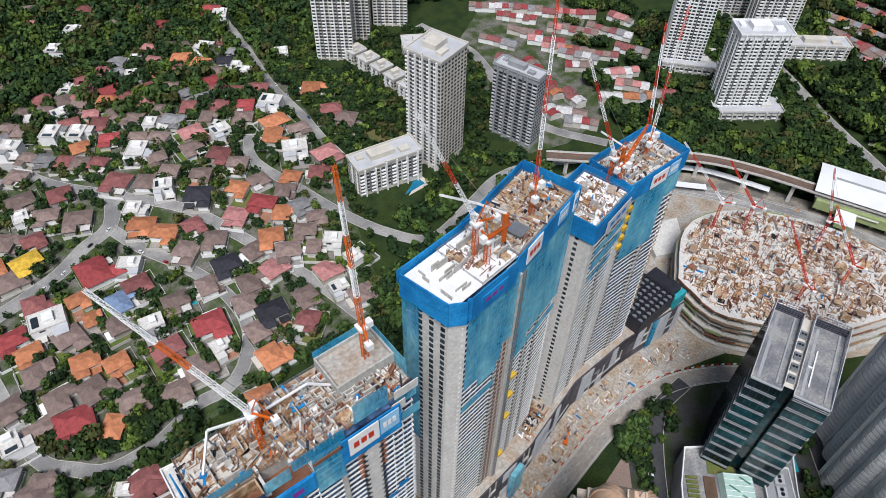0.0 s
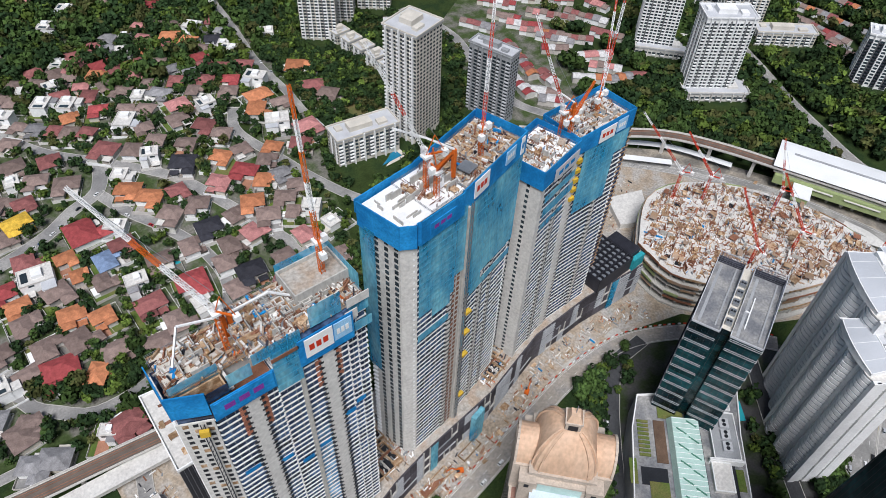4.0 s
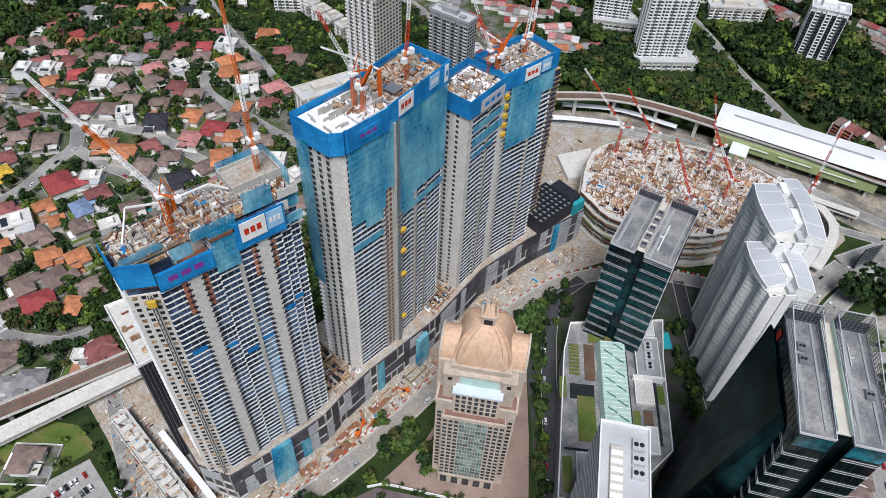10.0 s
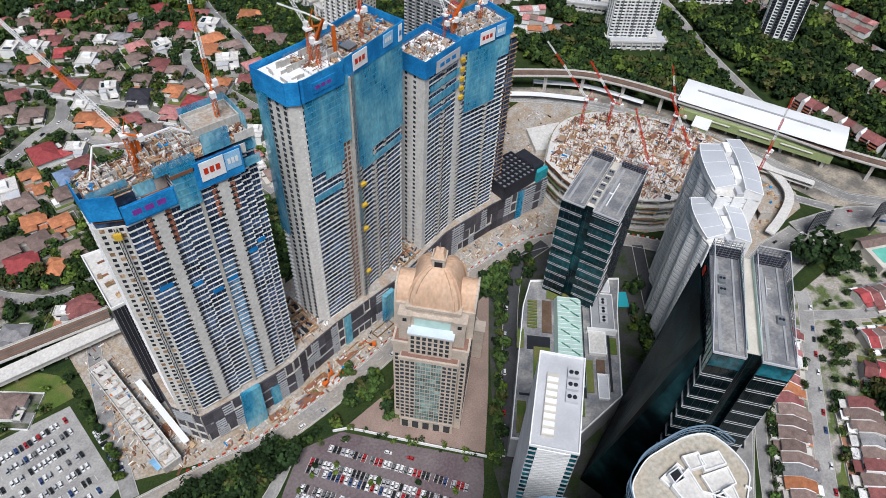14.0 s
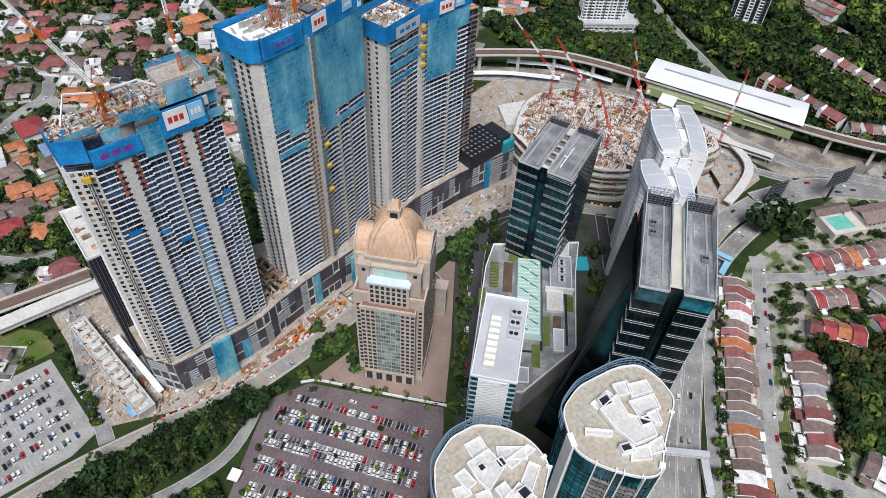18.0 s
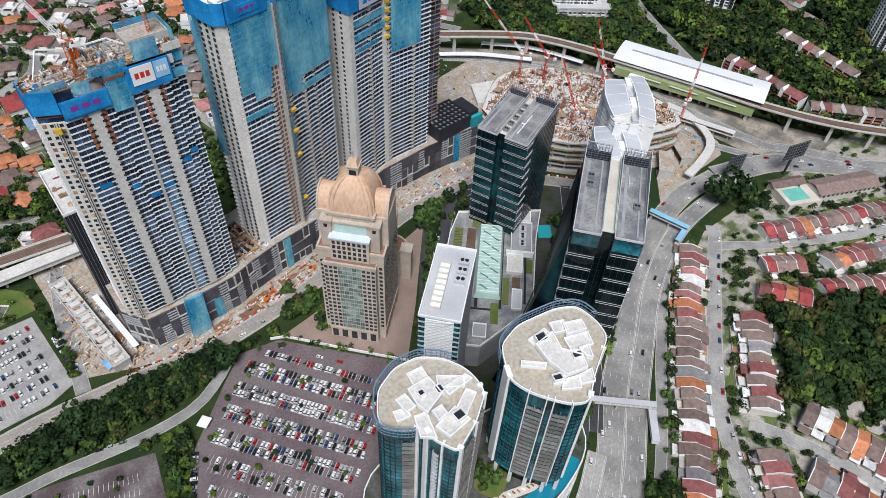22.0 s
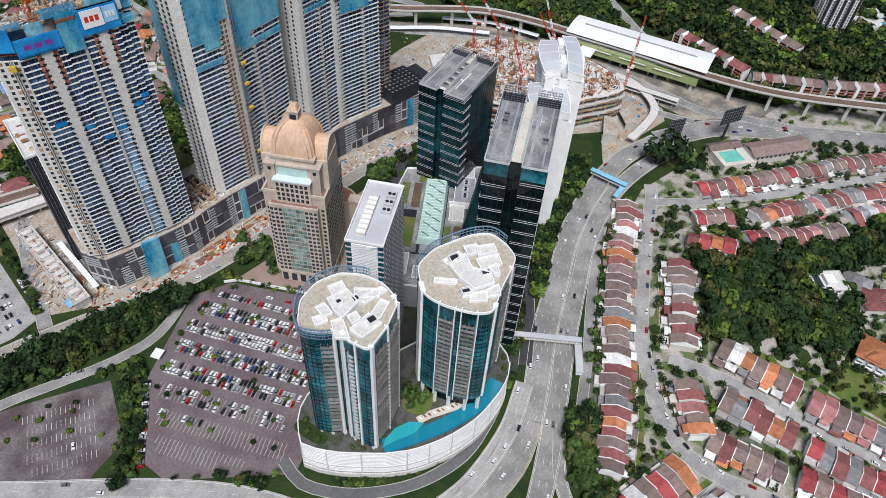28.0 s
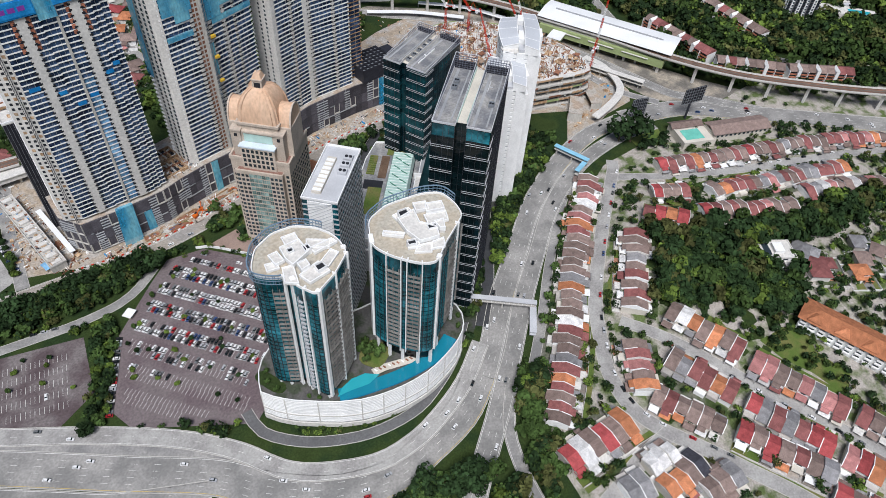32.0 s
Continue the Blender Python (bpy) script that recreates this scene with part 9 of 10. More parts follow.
condo(250.5, 350, -74, 31, 32, 104, "tall cream apartment tower with white balconies and flat roof", CREAM, 10, 8)
ob = condo(192, 329, -8, 52, 20, 36, "low cream apartment slab with a pale flat roof", CREAM, 12, 5)
ob = thing("pool_terrace", pose(203, 312, 0, 0, 0, 4), "raised terrace with a dark blue swimming pool", "pool")
part("wall", Shape().box(-2, 42, -2, 12, 0, 9.5), CREAM, ob)
part("pool", Shape().box(2, 38, 0.5, 8, 9.5, 9.8), POOL_DEEP, ob, "dark blue lap pool")
condo(329, 341, -74, 40, 13, 68, "grey and white apartment slab with red-brown flat roof", GREY, 9, 4, stripes=LIGHT_GREY)
for i in range(6):
    condo(289 + i * 1.4, 500 - i * 19, -86, 13, 15, height(290, 480 - i * 16) + 9.5, "white box-shaped townhouse with flat roof", CREAM, 4, 4, fh=3.1)
condo(268, 515, -38, 34, 22, 92, "cream apartment tower on the wooded hill", CREAM, 9, 6)
condo(308, 540, -38, 30, 22, 96, "cream apartment tower on the wooded hill", CREAM, 9, 6)
condo(352, 545, -38, 34, 22, 90, "cream apartment tower on the wooded hill", CREAM, 9, 6)
condo(335, 470, -30, 40, 24, 16, "low white podium building with flat roof", PALE, 9, 5)
condo(508, 242, -37, 44, 24, 76, "white apartment tower with stacked balconies above trees", WHITE, 12, 7)
condo(532, 322, -50, 36, 24, 82, "white apartment tower with stacked balconies above trees", WHITE, 10, 7)
condo(500, 236, -37, 60, 34, 8, "pale podium under the white tower", PALE, 12, 7)
condo(526, 316, -50, 50, 34, 8, "pale podium under the white tower", PALE, 12, 7)
condo(642, 300, -40, 44, 24, 75, "cream apartment tower on the far slope", CREAM, 10, 6)
condo(660, 350, -40, 44, 24, 60, "cream apartment tower on the far slope", CREAM, 10, 6)
condo(655, 162, -62, 34, 20, 50, "white apartment tower with dark window strip", WHITE, 7, 5, stripes=DARK)
condo(712, -4, -42, 34, 24, 48, "white apartment tower with dark frames", WHITE, 9, 5, stripes=DARK)
condo(640, 255, -40, 60, 18, 14, "low cream car park building", CREAM, 12, 4)
flat("pool", [(474, 214), (486, 208), (482, 199), (470, 204)], 0.3, POOL, "turquoise pool among trees", "pool", thick=0.25)
flat("terrace", [(748, -24), (768, -48), (788, -74), (800, -62), (772, -20), (752, -10)], 6, PALE, "pale paved terrace round a pool", "terrace", thick=7)
flat("pool", [(774, -46), (788, -66), (793, -60), (779, -41)], 6.2, POOL, "blue pool on a roof terrace", "pool", thick=0.5)
for x, y in ((756, -22), (766, -34), (776, -46), (786, -60), (792, -66)):
    keep_clear(x, y, 9)
flat("cut_slope", [(576, 134), (586, 118), (600, 112), (606, 122), (594, 138)], 0.3, mat("bare_rock", (0.42, 0.37, 0.30), 0.95, vary=0.3), "bare pale earth slope among trees")
flat("vacant_plot", [(226, 412), (238, 372), (262, 366), (268, 392), (246, 408)], 0.15, DRY, "dry brown grass plot between the villas")
flat("lawn", [(-66, 200), (-48, 180), (-44, 160), (-140, 160), (-140, 200)], 0.12, LAWN, "rough green grass below the viaduct")


# ---- cranes ----
def lattice(s, a, b, w, n, thick=0.2):
    """Four chords with cross braces between a and b."""
    a, b = Vector(a), Vector(b)
    d = (b - a).normalized()
    u = d.cross(Vector((0, 0, 1)) if abs(d.z) < 0.95 else Vector((1, 0, 0))).normalized() * w / 2
    v = d.cross(u).normalized() * w / 2
    cor = [u + v, u - v, -u - v, v - u]
    for c in cor:
        s.bar(a + c, b + c, thick * 1.3)
    for i in range(n):
        p, q = a.lerp(b, i / n), a.lerp(b, (i + 1) / n)
        for k in range(4):
            c0, c1 = cor[k], cor[(k + 1) % 4]
            s.bar(p + c0, q + c1, thick)
            s.bar(p + c0, p + c1, thick)


def crane(foot, top_z, tip, label, colours=(ORANGE, WHITE), mast_w=1.5, counter=7.0, mast=ORANGE):
    """A luffing tower crane: lattice mast, slewing platform, cab, counterweight and a jib in coloured sections."""
    x, y, z = foot
    ob = thing("tower_crane", pose(x, y, z), label, "crane", "tower cranes on the site")
    s = Shape()
    lattice(s, (0, 0, 0), (0, 0, top_z - z), mast_w, max(3, int((top_z - z) / 2.2)), 0.12)
    part("mast", s, mast, ob)
    h = top_z - z
    way = Vector((tip[0] - x, tip[1] - y, tip[2] - top_z))
    flat_way = Vector((way.x, way.y, 0)).normalized()
    part("slewing_ring", Shape().box(-1.6, 1.6, -1.6, 1.6, h, h + 1.0), WHITE, ob)
    base_pt, end = Vector((0, 0, h + 1.5)), Vector((0, 0, h)) + way
    for i in range(5):
        s = Shape()
        lattice(s, base_pt.lerp(end, i / 5), base_pt.lerp(end, (i + 1) / 5), 1.35 - 0.13 * i, 6, 0.12)
        part("jib_section", s, colours[i % len(colours)], ob, "painted lattice jib section")
    back = Vector((0, 0, h + 1.0)) - flat_way * counter
    s = Shape()
    s.bar((0, 0, h + 1.0), back, 0.6)
    part("counter_jib", s, mast, ob)
    c = back
    part("counterweight", Shape().box(c.x - 1, c.x + 1, c.y - 1, c.y + 1, c.z - 1.6, c.z + 0.8), WHITE, ob)
    peak = Vector((0, 0, h + 9)) - flat_way * 3
    s = Shape()
    s.bar((0, 0, h + 1), peak, 0.3).bar(back, peak, 0.22)
    part("a_frame", s, mast, ob)
    s = Shape()
    s.bar(peak, base_pt.lerp(end, 0.92), 0.12)
    part("pendant", s, STEEL, ob)
    side = Vector((flat_way.y, -flat_way.x, 0)) * 2
    part("cab", Shape().box(side.x - 1, side.x + 1, side.y - 1, side.y + 1, h + 0.2, h + 2.6), WHITE, ob)


crane((57, 104, 186), 202, (60.6, 115.3, 252.4), "orange and white luffing crane on the first tower")
crane((20, 102, 178), 196, (0, 128, 238), "white luffing crane with orange sections on the first tower", (WHITE, WHITE, ORANGE))
crane((107, 113, 190.5), 206, (88, 119, 254), "red and white luffing crane on the second tower", (WHITE, WHITE, RED))
crane((136, 116, 190.5), 204, (152, 132, 262), "tall white and red luffing crane on the second tower", (RED, WHITE))
crane((108, 108, 190.5), 202, (107, 99, 217), "short orange crane on the second tower", (ORANGE,), counter=5)
crane((197, 128, 165.5), 178, (181, 138, 226), "red and white luffing crane on the third tower", (WHITE, RED))
crane((199, 124, 165.5), 176, (212, 126, 190), "short orange crane on the third tower", (ORANGE,), counter=5)
crane((224, 130, 165.6), 176, (244, 142, 240), "white and red luffing crane on the third tower", (WHITE, RED))
crane((245, 145, 148.5), 160, (268, 165, 200), "orange luffing crane behind the third tower", (RED, WHITE))
crane((356, 142, 28.4), 52, (331, 169, 98), "white and red luffing crane in the mall works", (WHITE, RED), mast=RED)
crane((372, 128, 28.4), 50, (362, 150, 80), "red luffing crane in the mall works", (RED, RED, WHITE), mast=RED)
crane((402, 90, 28.4), 48, (394, 101, 90), "red and white luffing crane in the mall works", (RED, WHITE), mast=RED)
crane((425, 22, 28.4), 46, (434, 26, 88), "red and white luffing crane in the mall works", (RED, WHITE), mast=RED)
crane((345, 70, 28.4), 44, (356, 98, 70), "red luffing crane in the mall works", (RED,), mast=RED)
crane((380, 60, 28.4), 46, (372, 84, 84), "red luffing crane in the mall works", (RED, RED, WHITE), mast=RED)


def placing_boom(x, y, z, pts, label):
    """A white concrete placing boom in two or three arms."""
    ob = thing("placing_boom", pose(x, y, z), label, "concrete boom")
    part("mast", Shape().box(-0.7, 0.7, -0.7, 0.7, 0, pts[0][2]), ORANGE, ob)
    for a, b in zip(pts, pts[1:]):
        s = Shape()
        s.bar(a, b, 0.6)
        part("arm", s, WHITE, ob)


placing_boom(22, 105, 178, [(0, 0, 12), (-13, 2, 15), (-19, -3, 5)], "white concrete placing boom on an orange mast")
placing_boom(24, 105, 178, [(0, 0, 12), (14, 0, 12), (20, -2, 8)], "white concrete placing boom on an orange mast")
placing_boom(119, 112, 190.5, [(0, 0, 14), (-9, 5, 20), (-20, 10, 26)], "white concrete placing boom on the second tower")
placing_boom(206, 130, 165.6, [(0, 0, 13), (-8, 8, 20)], "white concrete placing boom on the third tower")


# ---- trees ----
def leaf_material(name, c):
    """Foliage whose clumps differ in brightness one by one."""
    m = mat(name, c, 0.85, vary=0.6, scale=0.10, fine=0.5, rnd=0.3, spec=0.1)
    n, l = m.node_tree.nodes, m.node_tree.links
    p = n["Principled BSDF"]
    source = p.inputs["Base Color"].links[0].from_socket
    geo = n.new("ShaderNodeNewGeometry")
    r = n.new("ShaderNodeMapRange")
    r.inputs[3].default_value, r.inputs[4].default_value = 0.7, 1.35
    l.new(geo.outputs["Random Per Island"], r.inputs[0])
    s = n.new("ShaderNodeVectorMath")
    s.operation = "SCALE"
    l.new(source, s.inputs[0])
    l.new(r.outputs[0], s.inputs["Scale"])
    l.new(s.outputs[0], p.inputs["Base Color"])
    return m


FOLIAGE = [leaf_material("foliage_" + k, c) for k, c in (("deep", (0.022, 0.043, 0.016)), ("mid", (0.052, 0.090, 0.025)), ("bright", (0.10, 0.15, 0.030)), ("olive", (0.085, 0.093, 0.032)))]


def crown_points(rng, radius, tall, lobes, clumps, size):
    """Leaf clumps as small bent patches over a crown of uneven lobes. Returns corners, four to a patch."""
    out = []
    lobe = []
    for i in range(lobes):
        a = rng.uniform(0, 2 * math.pi)
        r = radius * math.sqrt(rng.uniform(0.02, 0.42))
        lobe.append((r * math.cos(a), r * math.sin(a), tall * rng.uniform(0.42, 0.8), radius * rng.uniform(0.38, 0.6)))
    for _ in range(clumps):
        x, y, z, r = lobe[rng.randrange(lobes)]
        d = np.array([rng.gauss(0, 1), rng.gauss(0, 1), rng.gauss(0.35, 0.9)])
        d /= np.linalg.norm(d)
        c = np.array([x, y, z]) + d * r * rng.uniform(0.75, 1.1) * np.array([1, 1, 0.8])
        nrm = d + np.array([rng.gauss(0, 0.45), rng.gauss(0, 0.45), rng.gauss(0.2, 0.45)])
        nrm /= np.linalg.norm(nrm)
        u = np.cross(nrm, (0.3, 0.5, 0.8))
        u /= np.linalg.norm(u)
        w = np.cross(nrm, u)
        s = size * rng.uniform(0.6, 1.3)
        k = rng.uniform(0, 6.28)
        u, w = u * math.cos(k) + w * math.sin(k), w * math.cos(k) - u * math.sin(k)
        out += [c - u * s, c - w * s * 0.8 + nrm * s * 0.25, c + u * s, c + w * s * 0.8 + nrm * s * 0.25]
    return np.array(out)


def quads_mesh(name, pts, material):
    me = bpy.data.meshes.new(name)
    n = len(pts) // 4
    me.vertices.add(4 * n)
    me.vertices.foreach_set("co", np.asarray(pts, dtype=np.float32).ravel())
    me.loops.add(4 * n)
    me.loops.foreach_set("vertex_index", np.arange(4 * n, dtype=np.int32))
    me.polygons.add(n)
    me.polygons.foreach_set("loop_start", np.arange(0, 4 * n, 4, dtype=np.int32))
    me.polygons.foreach_set("loop_total", np.full(n, 4, dtype=np.int32))
    me.update(calc_edges=True)
    me.materials.append(material)
    return me


TREES = []
rng = random.Random(77)
for i in range(8):
    radius = [3.2, 3.8, 4.5, 5.2, 6.0, 3.0, 4.2, 5.0][i]
    tall = radius * rng.uniform(1.5, 1.9)
    crown = quads_mesh("crown", crown_points(rng, radius, tall, 7 + i % 3, 330, 0.62 + 0.05 * radius), FOLIAGE[[0, 1, 0, 1, 0, 2, 1, 3][i]])
    s = Shape()
    t = tall * 0.5
    n = 6
    ringp = [[(r * math.cos(2 * math.pi * k / n), r * math.sin(2 * math.pi * k / n), z) for k in range(n)] for r, z in ((0.42, -0.6), (0.3, t * 0.5), (0.22, t))]
    s.add(ringp[0] + ringp[1] + ringp[2], [(j * n + k, j * n + (k + 1) % n, (j + 1) * n + (k + 1) % n, (j + 1) * n + k) for j in range(2) for k in range(n)])
    for k in range(5):
        a = k * 1.26 + i
        s.bar((0, 0, t * 0.75), (radius * 0.55 * math.cos(a), radius * 0.55 * math.sin(a), tall * 0.62), 0.2)
    TREES.append((radius, s.mesh("trunk", BARK), crown))

ROADLINES = []
for o in list(scene.objects):
    if o.type == "MESH" and o.get("category") == "road":
        me = o.data
        n = len(me.vertices) // 2
        for k in range(n):
            a, b = me.vertices[k].co, me.vertices[n + k].co
            c = (a + b) / 2
            ROADLINES.append((c.x, c.y, (a - b).length / 2 + 1.2))
blocked = {}
for x, y, r in SOLID + ROADLINES:
    for i in range(int((x - r) // 12), int((x + r) // 12) + 1):
        for j in range(int((y - r) // 12), int((y + r) // 12) + 1):
            blocked.setdefault((i, j), []).append((x, y, r))


def free(x, y, r):
    return all((x - a) ** 2 + (y - b) ** 2 > (q + r) ** 2 for a, b, q in blocked.get((int(x // 12), int(y // 12)), ()))


COUNT = [0]


def tree(x, y, kind=None, scale=1.0, label="broad-leaved green tree with a rounded uneven crown"):
    k = rng.randrange(8) if kind is None else kind
    COUNT[0] += 1
    ob = part("tree", TREES[k][1], None, at=pose(x, y, height(x, y), 0, 0, rng.uniform(0, 360)) @ Matrix.Scale(scale * rng.uniform(0.8, 1.2), 4))
    tagged(ob, label, "tree", "trees")
    part("crown", TREES[k][2], None, ob)


def wood(plans, density, label, size=4.2, clumps=70, seed=1, olive=0.2, spare=1.5):
    """A stand of trees nobody could count, as one object: crowns only, close together."""
    rng2 = random.Random(seed)
    bases = [crown_points(rng2, 1.0, 1.6, 6, clumps, 0.27) for _ in range(9)]
    pts = [[], [], [], []]
    for plan in plans:
        xs, ys = [p[0] for p in plan], [p[1] for p in plan]
        area = abs(sum(plan[i - 1][0] * plan[i][1] - plan[i][0] * plan[i - 1][1] for i in range(len(plan)))) / 2
        want, tries = int(area * density), 0
        while want > 0 and tries < area * density * 6 + 50:
            tries += 1
            x, y = rng2.uniform(min(xs), max(xs)), rng2.uniform(min(ys), max(ys))
            if not inside(x, y, plan):
                continue
            r = size * rng2.uniform(0.6, 1.35)
            if not free(x, y, r * 0.35 + spare - 1.5):
                continue
            want -= 1
            a = rng2.uniform(0, 6.28)
            m = np.array([[math.cos(a), -math.sin(a), 0], [math.sin(a), math.cos(a), 0], [0, 0, rng2.uniform(0.9, 1.3)]]) * r
            kind = rng2.choices([0, 1, 2, 3], [0.38, 0.38, 0.11, 0.05 + olive * 0.3] if size > 2.3 else [0.12, 0.5, 0.32, 0.06])[0]
            pts[kind].append(bases[rng2.randrange(9)] @ m.T + np.array([x, y, height(x, y) + rng2.uniform(-0.6, 0.6)]))
    ob = None
    for kind in range(4):
        if pts[kind]:
            me = quads_mesh("woodland", np.concatenate(pts[kind]), FOLIAGE[kind])
            q = new("woodland", me)
            tagged(q, label, "trees", kind="stuff")


# belts and groves near the car parks and the domed tower
line = smooth([(-92, 58), (-60, 60), (-20, 60), (10, 56), (34, 55)], 5.5)
for i, q in enumerate(line):
    for o in (-6, 4):
        tree(q.x + rng.uniform(-2, 2), q.y + o + rng.uniform(-1.5, 1.5), rng.choice([2, 3, 4, 4]), 1.15, "tall dark green tree in the belt beside the car park")
for q in smooth([(-14, 24), (-20, 6), (-28, -14), (-38, -34), (-44, -44)], 6):
    for o in (-4, 3):
        tree(q.x + o, q.y + rng.uniform(-2, 2), rng.choice([1, 2, 5]), 0.95, "green tree in the strip between the car parks")
for q in smooth([(-40, 150), (-38, 130), (-38, 110), (-40, 96)], 6):
    tree(q.x - 4, q.y, rng.choice([0, 1, 5]), 0.9, "green tree along the car park edge")
for _ in range(6):
    a, r = rng.uniform(0, 6.28), math.sqrt(rng.random())
    tree(226 + 26 * r * math.cos(a), 82 + 9 * r * math.sin(a) + 0.1 * 26 * r * math.cos(a), rng.choice([1, 2, 3, 4]), 1.0, "dark green tree in the grove by the bend")
for _ in range(14):
    a, r = rng.uniform(0, 6.28), math.sqrt(rng.random())
    tree(85 + 12 * r * math.cos(a), 62 + 5 * r * math.sin(a), rng.choice([1, 2, 0]), 0.85, "dark green tree in the clipped grove")
for q in smooth([(124, -22), (150, 6), (176, 34), (200, 60)], 6):
    tree(q.x, q.y + 4, rng.choice([0, 1, 5]), 0.8, "green street tree beside the paved forecourt")
for q in smooth([(216, -80), (244, -60), (286, -34), (326, -14)], 9):
    tree(q.x + 3, q.y - 4, rng.choice([1, 2, 4]), 0.95, "green tree between the offices and the motorway")
tree(404, -50, 4, 2.4, "large spreading dark green tree beside the road")
tree(396, -44, 4, 1.9, "large spreading dark green tree beside the road")
for x, y in ((408, -62), (415, -66), (422, -68), (430, -66), (402, -64)):
    tree(x, y, 2, 1.0)
for q in smooth([(70, -178), (90, -186), (106, -196)], 5):
    for o in (-6, 2, 9):
        tree(q.x + o + rng.uniform(-2, 2), q.y - rng.uniform(0, 8), rng.choice([2, 3, 4]), 1.05, "dark green tree on the verge between the carriageways")
# garden and street trees among the houses
made = 0
while made < 24:
    x, y = rng.uniform(-90, 270), rng.uniform(240, 560)
    if y > 250 + (x + 90) * 0.2 and free(x, y, 1.0):
        made += 1
        tree(x, y, None, rng.uniform(0.7, 1.1), "green garden tree between the villas")
made = 0
while made < 30:
    x, y = rng.uniform(150, 560), rng.uniform(-330, -70)
    if free(x, y, 0.4):
        made += 1
        tree(x, y, rng.choice([0, 1, 5]), rng.uniform(0.5, 0.8), "small green garden tree by the terraces")
wood([[(-95, 235), (-75, 610), (60, 700), (250, 700), (280, 560), (250, 420), (200, 330), (150, 240), (95, 200), (10, 205)]], 0.012, "dense green garden trees and shrubs around the villas", 3.6, 100, 3)
wood([[(95, 150), (160, 165), (240, 195), (330, 230), (330, 300), (200, 300), (150, 250), (100, 235)]], 0.024, "dark green trees on the slope behind the towers", 5.2, 110, 4)
wood([[(331, -128), (365, -160), (400, -176), (470, -196), (520, -212), (530, -235), (440, -215), (400, -205), (372, -225), (352, -238), (316, -230), (296, -190), (275, -182), (292, -160)]], 0.024, "dense dark green wood on the knoll among the terraces", 6.4, 190, 5)
wood([[(166, -158), (190, -172), (172, -196), (150, -212), (128, -236), (116, -214), (136, -192)]], 0.03, "dense dark green trees beside the motorway", 5.4, 150, 6)
wood([[(255, -68), (330, -30), (350, -56), (345, -66), (310, -72), (262, -106), (214, -146), (200, -150), (240, -112)]], 0.024, "green trees beside the side ramp", 3.6, 80, 7)
wood([[(420, 250), (470, 150), (500, 60), (530, 100), (600, 240), (640, 330), (560, 420), (500, 380), (440, 330)]], 0.024, "dense green woods behind the railway", 6.4, 130, 8)
wood([[(560, 60), (530, 0), (560, -50), (640, -110), (700, -165), (820, -130), (900, -40), (900, 60), (900, 200), (800, 360), (680, 400), (625, 250), (580, 150)]], 0.02, "dense green woods on the far slope", 6.8, 90, 9)
wood([[(-120, 640), (-60, 560), (60, 560), (140, 480), (200, 480), (260, 560), (420, 560), (640, 440), (900, 560), (500, 1000), (0, 1100), (-200, 900)]], 0.016, "dense green woods on the far hill", 7.0, 70, 10)
wood([[(524, -16), (552, -50), (588, -92), (640, -142), (664, -136), (606, -92), (578, -58), (548, -22), (532, 0)]], 0.03, "dense green trees behind the viaduct", 4.6, 80, 11)
wood([[(228, -78), (262, -56), (300, -36), (332, -22), (330, -8), (296, -20), (258, -40), (224, -66)]], 0.03, "dense green trees between the offices and the motorway", 4.6, 120, 41)
wood([[(150, -330), (150, -80), (560, -70), (640, -330)]], 0.013, "low green shrubs and small trees between the terraces", 2.7, 80, 12, spare=0.9)
wood([[(-140, -10), (-96, 54), (-78, 52), (-60, 50), (-70, 40), (-122, 52)], [(-60, 48), (-24, 36), (-16, 28), (-28, 26), (-62, 40)]], 0.03, "low green shrubs beside the car park", 2.6, 60, 13)
wood([[(40, -250), (60, -215), (110, -196), (118, -215), (100, -260)], [(-150, -60), (-100, -56), (-40, -112), (-20, -130), (-60, -180), (-200, -130)]], 0.02, "green trees south of the motorway", 4.0, 80, 14)

wood([[(205, 300), (250, 296), (330, 300), (372, 330), (395, 420), (385, 500), (320, 600), (235, 600), (218, 480), (212, 390)]], 0.026, "green trees and shrubs between the apartment blocks", 3.8, 60, 15)
wood([[(-96, 50), (-60, 68), (0, 66), (34, 62), (40, 52), (8, 26), (-18, 30), (-60, 48)]], 0.035, "dense dark green trees beside the car park", 4.0, 90, 16)
wood([[(-20, 26), (-8, 20), (-30, -36), (-44, -50), (-46, -36), (-34, -8)]], 0.04, "dense green trees between the car parks", 3.2, 80, 17)
wood([[(44, 54), (66, 50), (92, 22), (120, -14), (126, -24), (114, -22), (88, 12), (60, 38)]], 0.012, "green shrubs along the car park wall", 2.0, 50, 18)
wood([[(-48, 200), (-36, 186), (-40, 150), (-50, 158), (-140, 164), (-140, 190)]], 0.012, "green shrubs below the viaduct", 2.4, 50, 19)
wood([[(440, 300), (520, 330), (600, 420), (560, 470), (470, 400)], [(620, 200), (700, 240), (760, 330), (660, 400), (620, 280)]], 0.02, "dense green woods among far towers", 4.6, 50, 20)

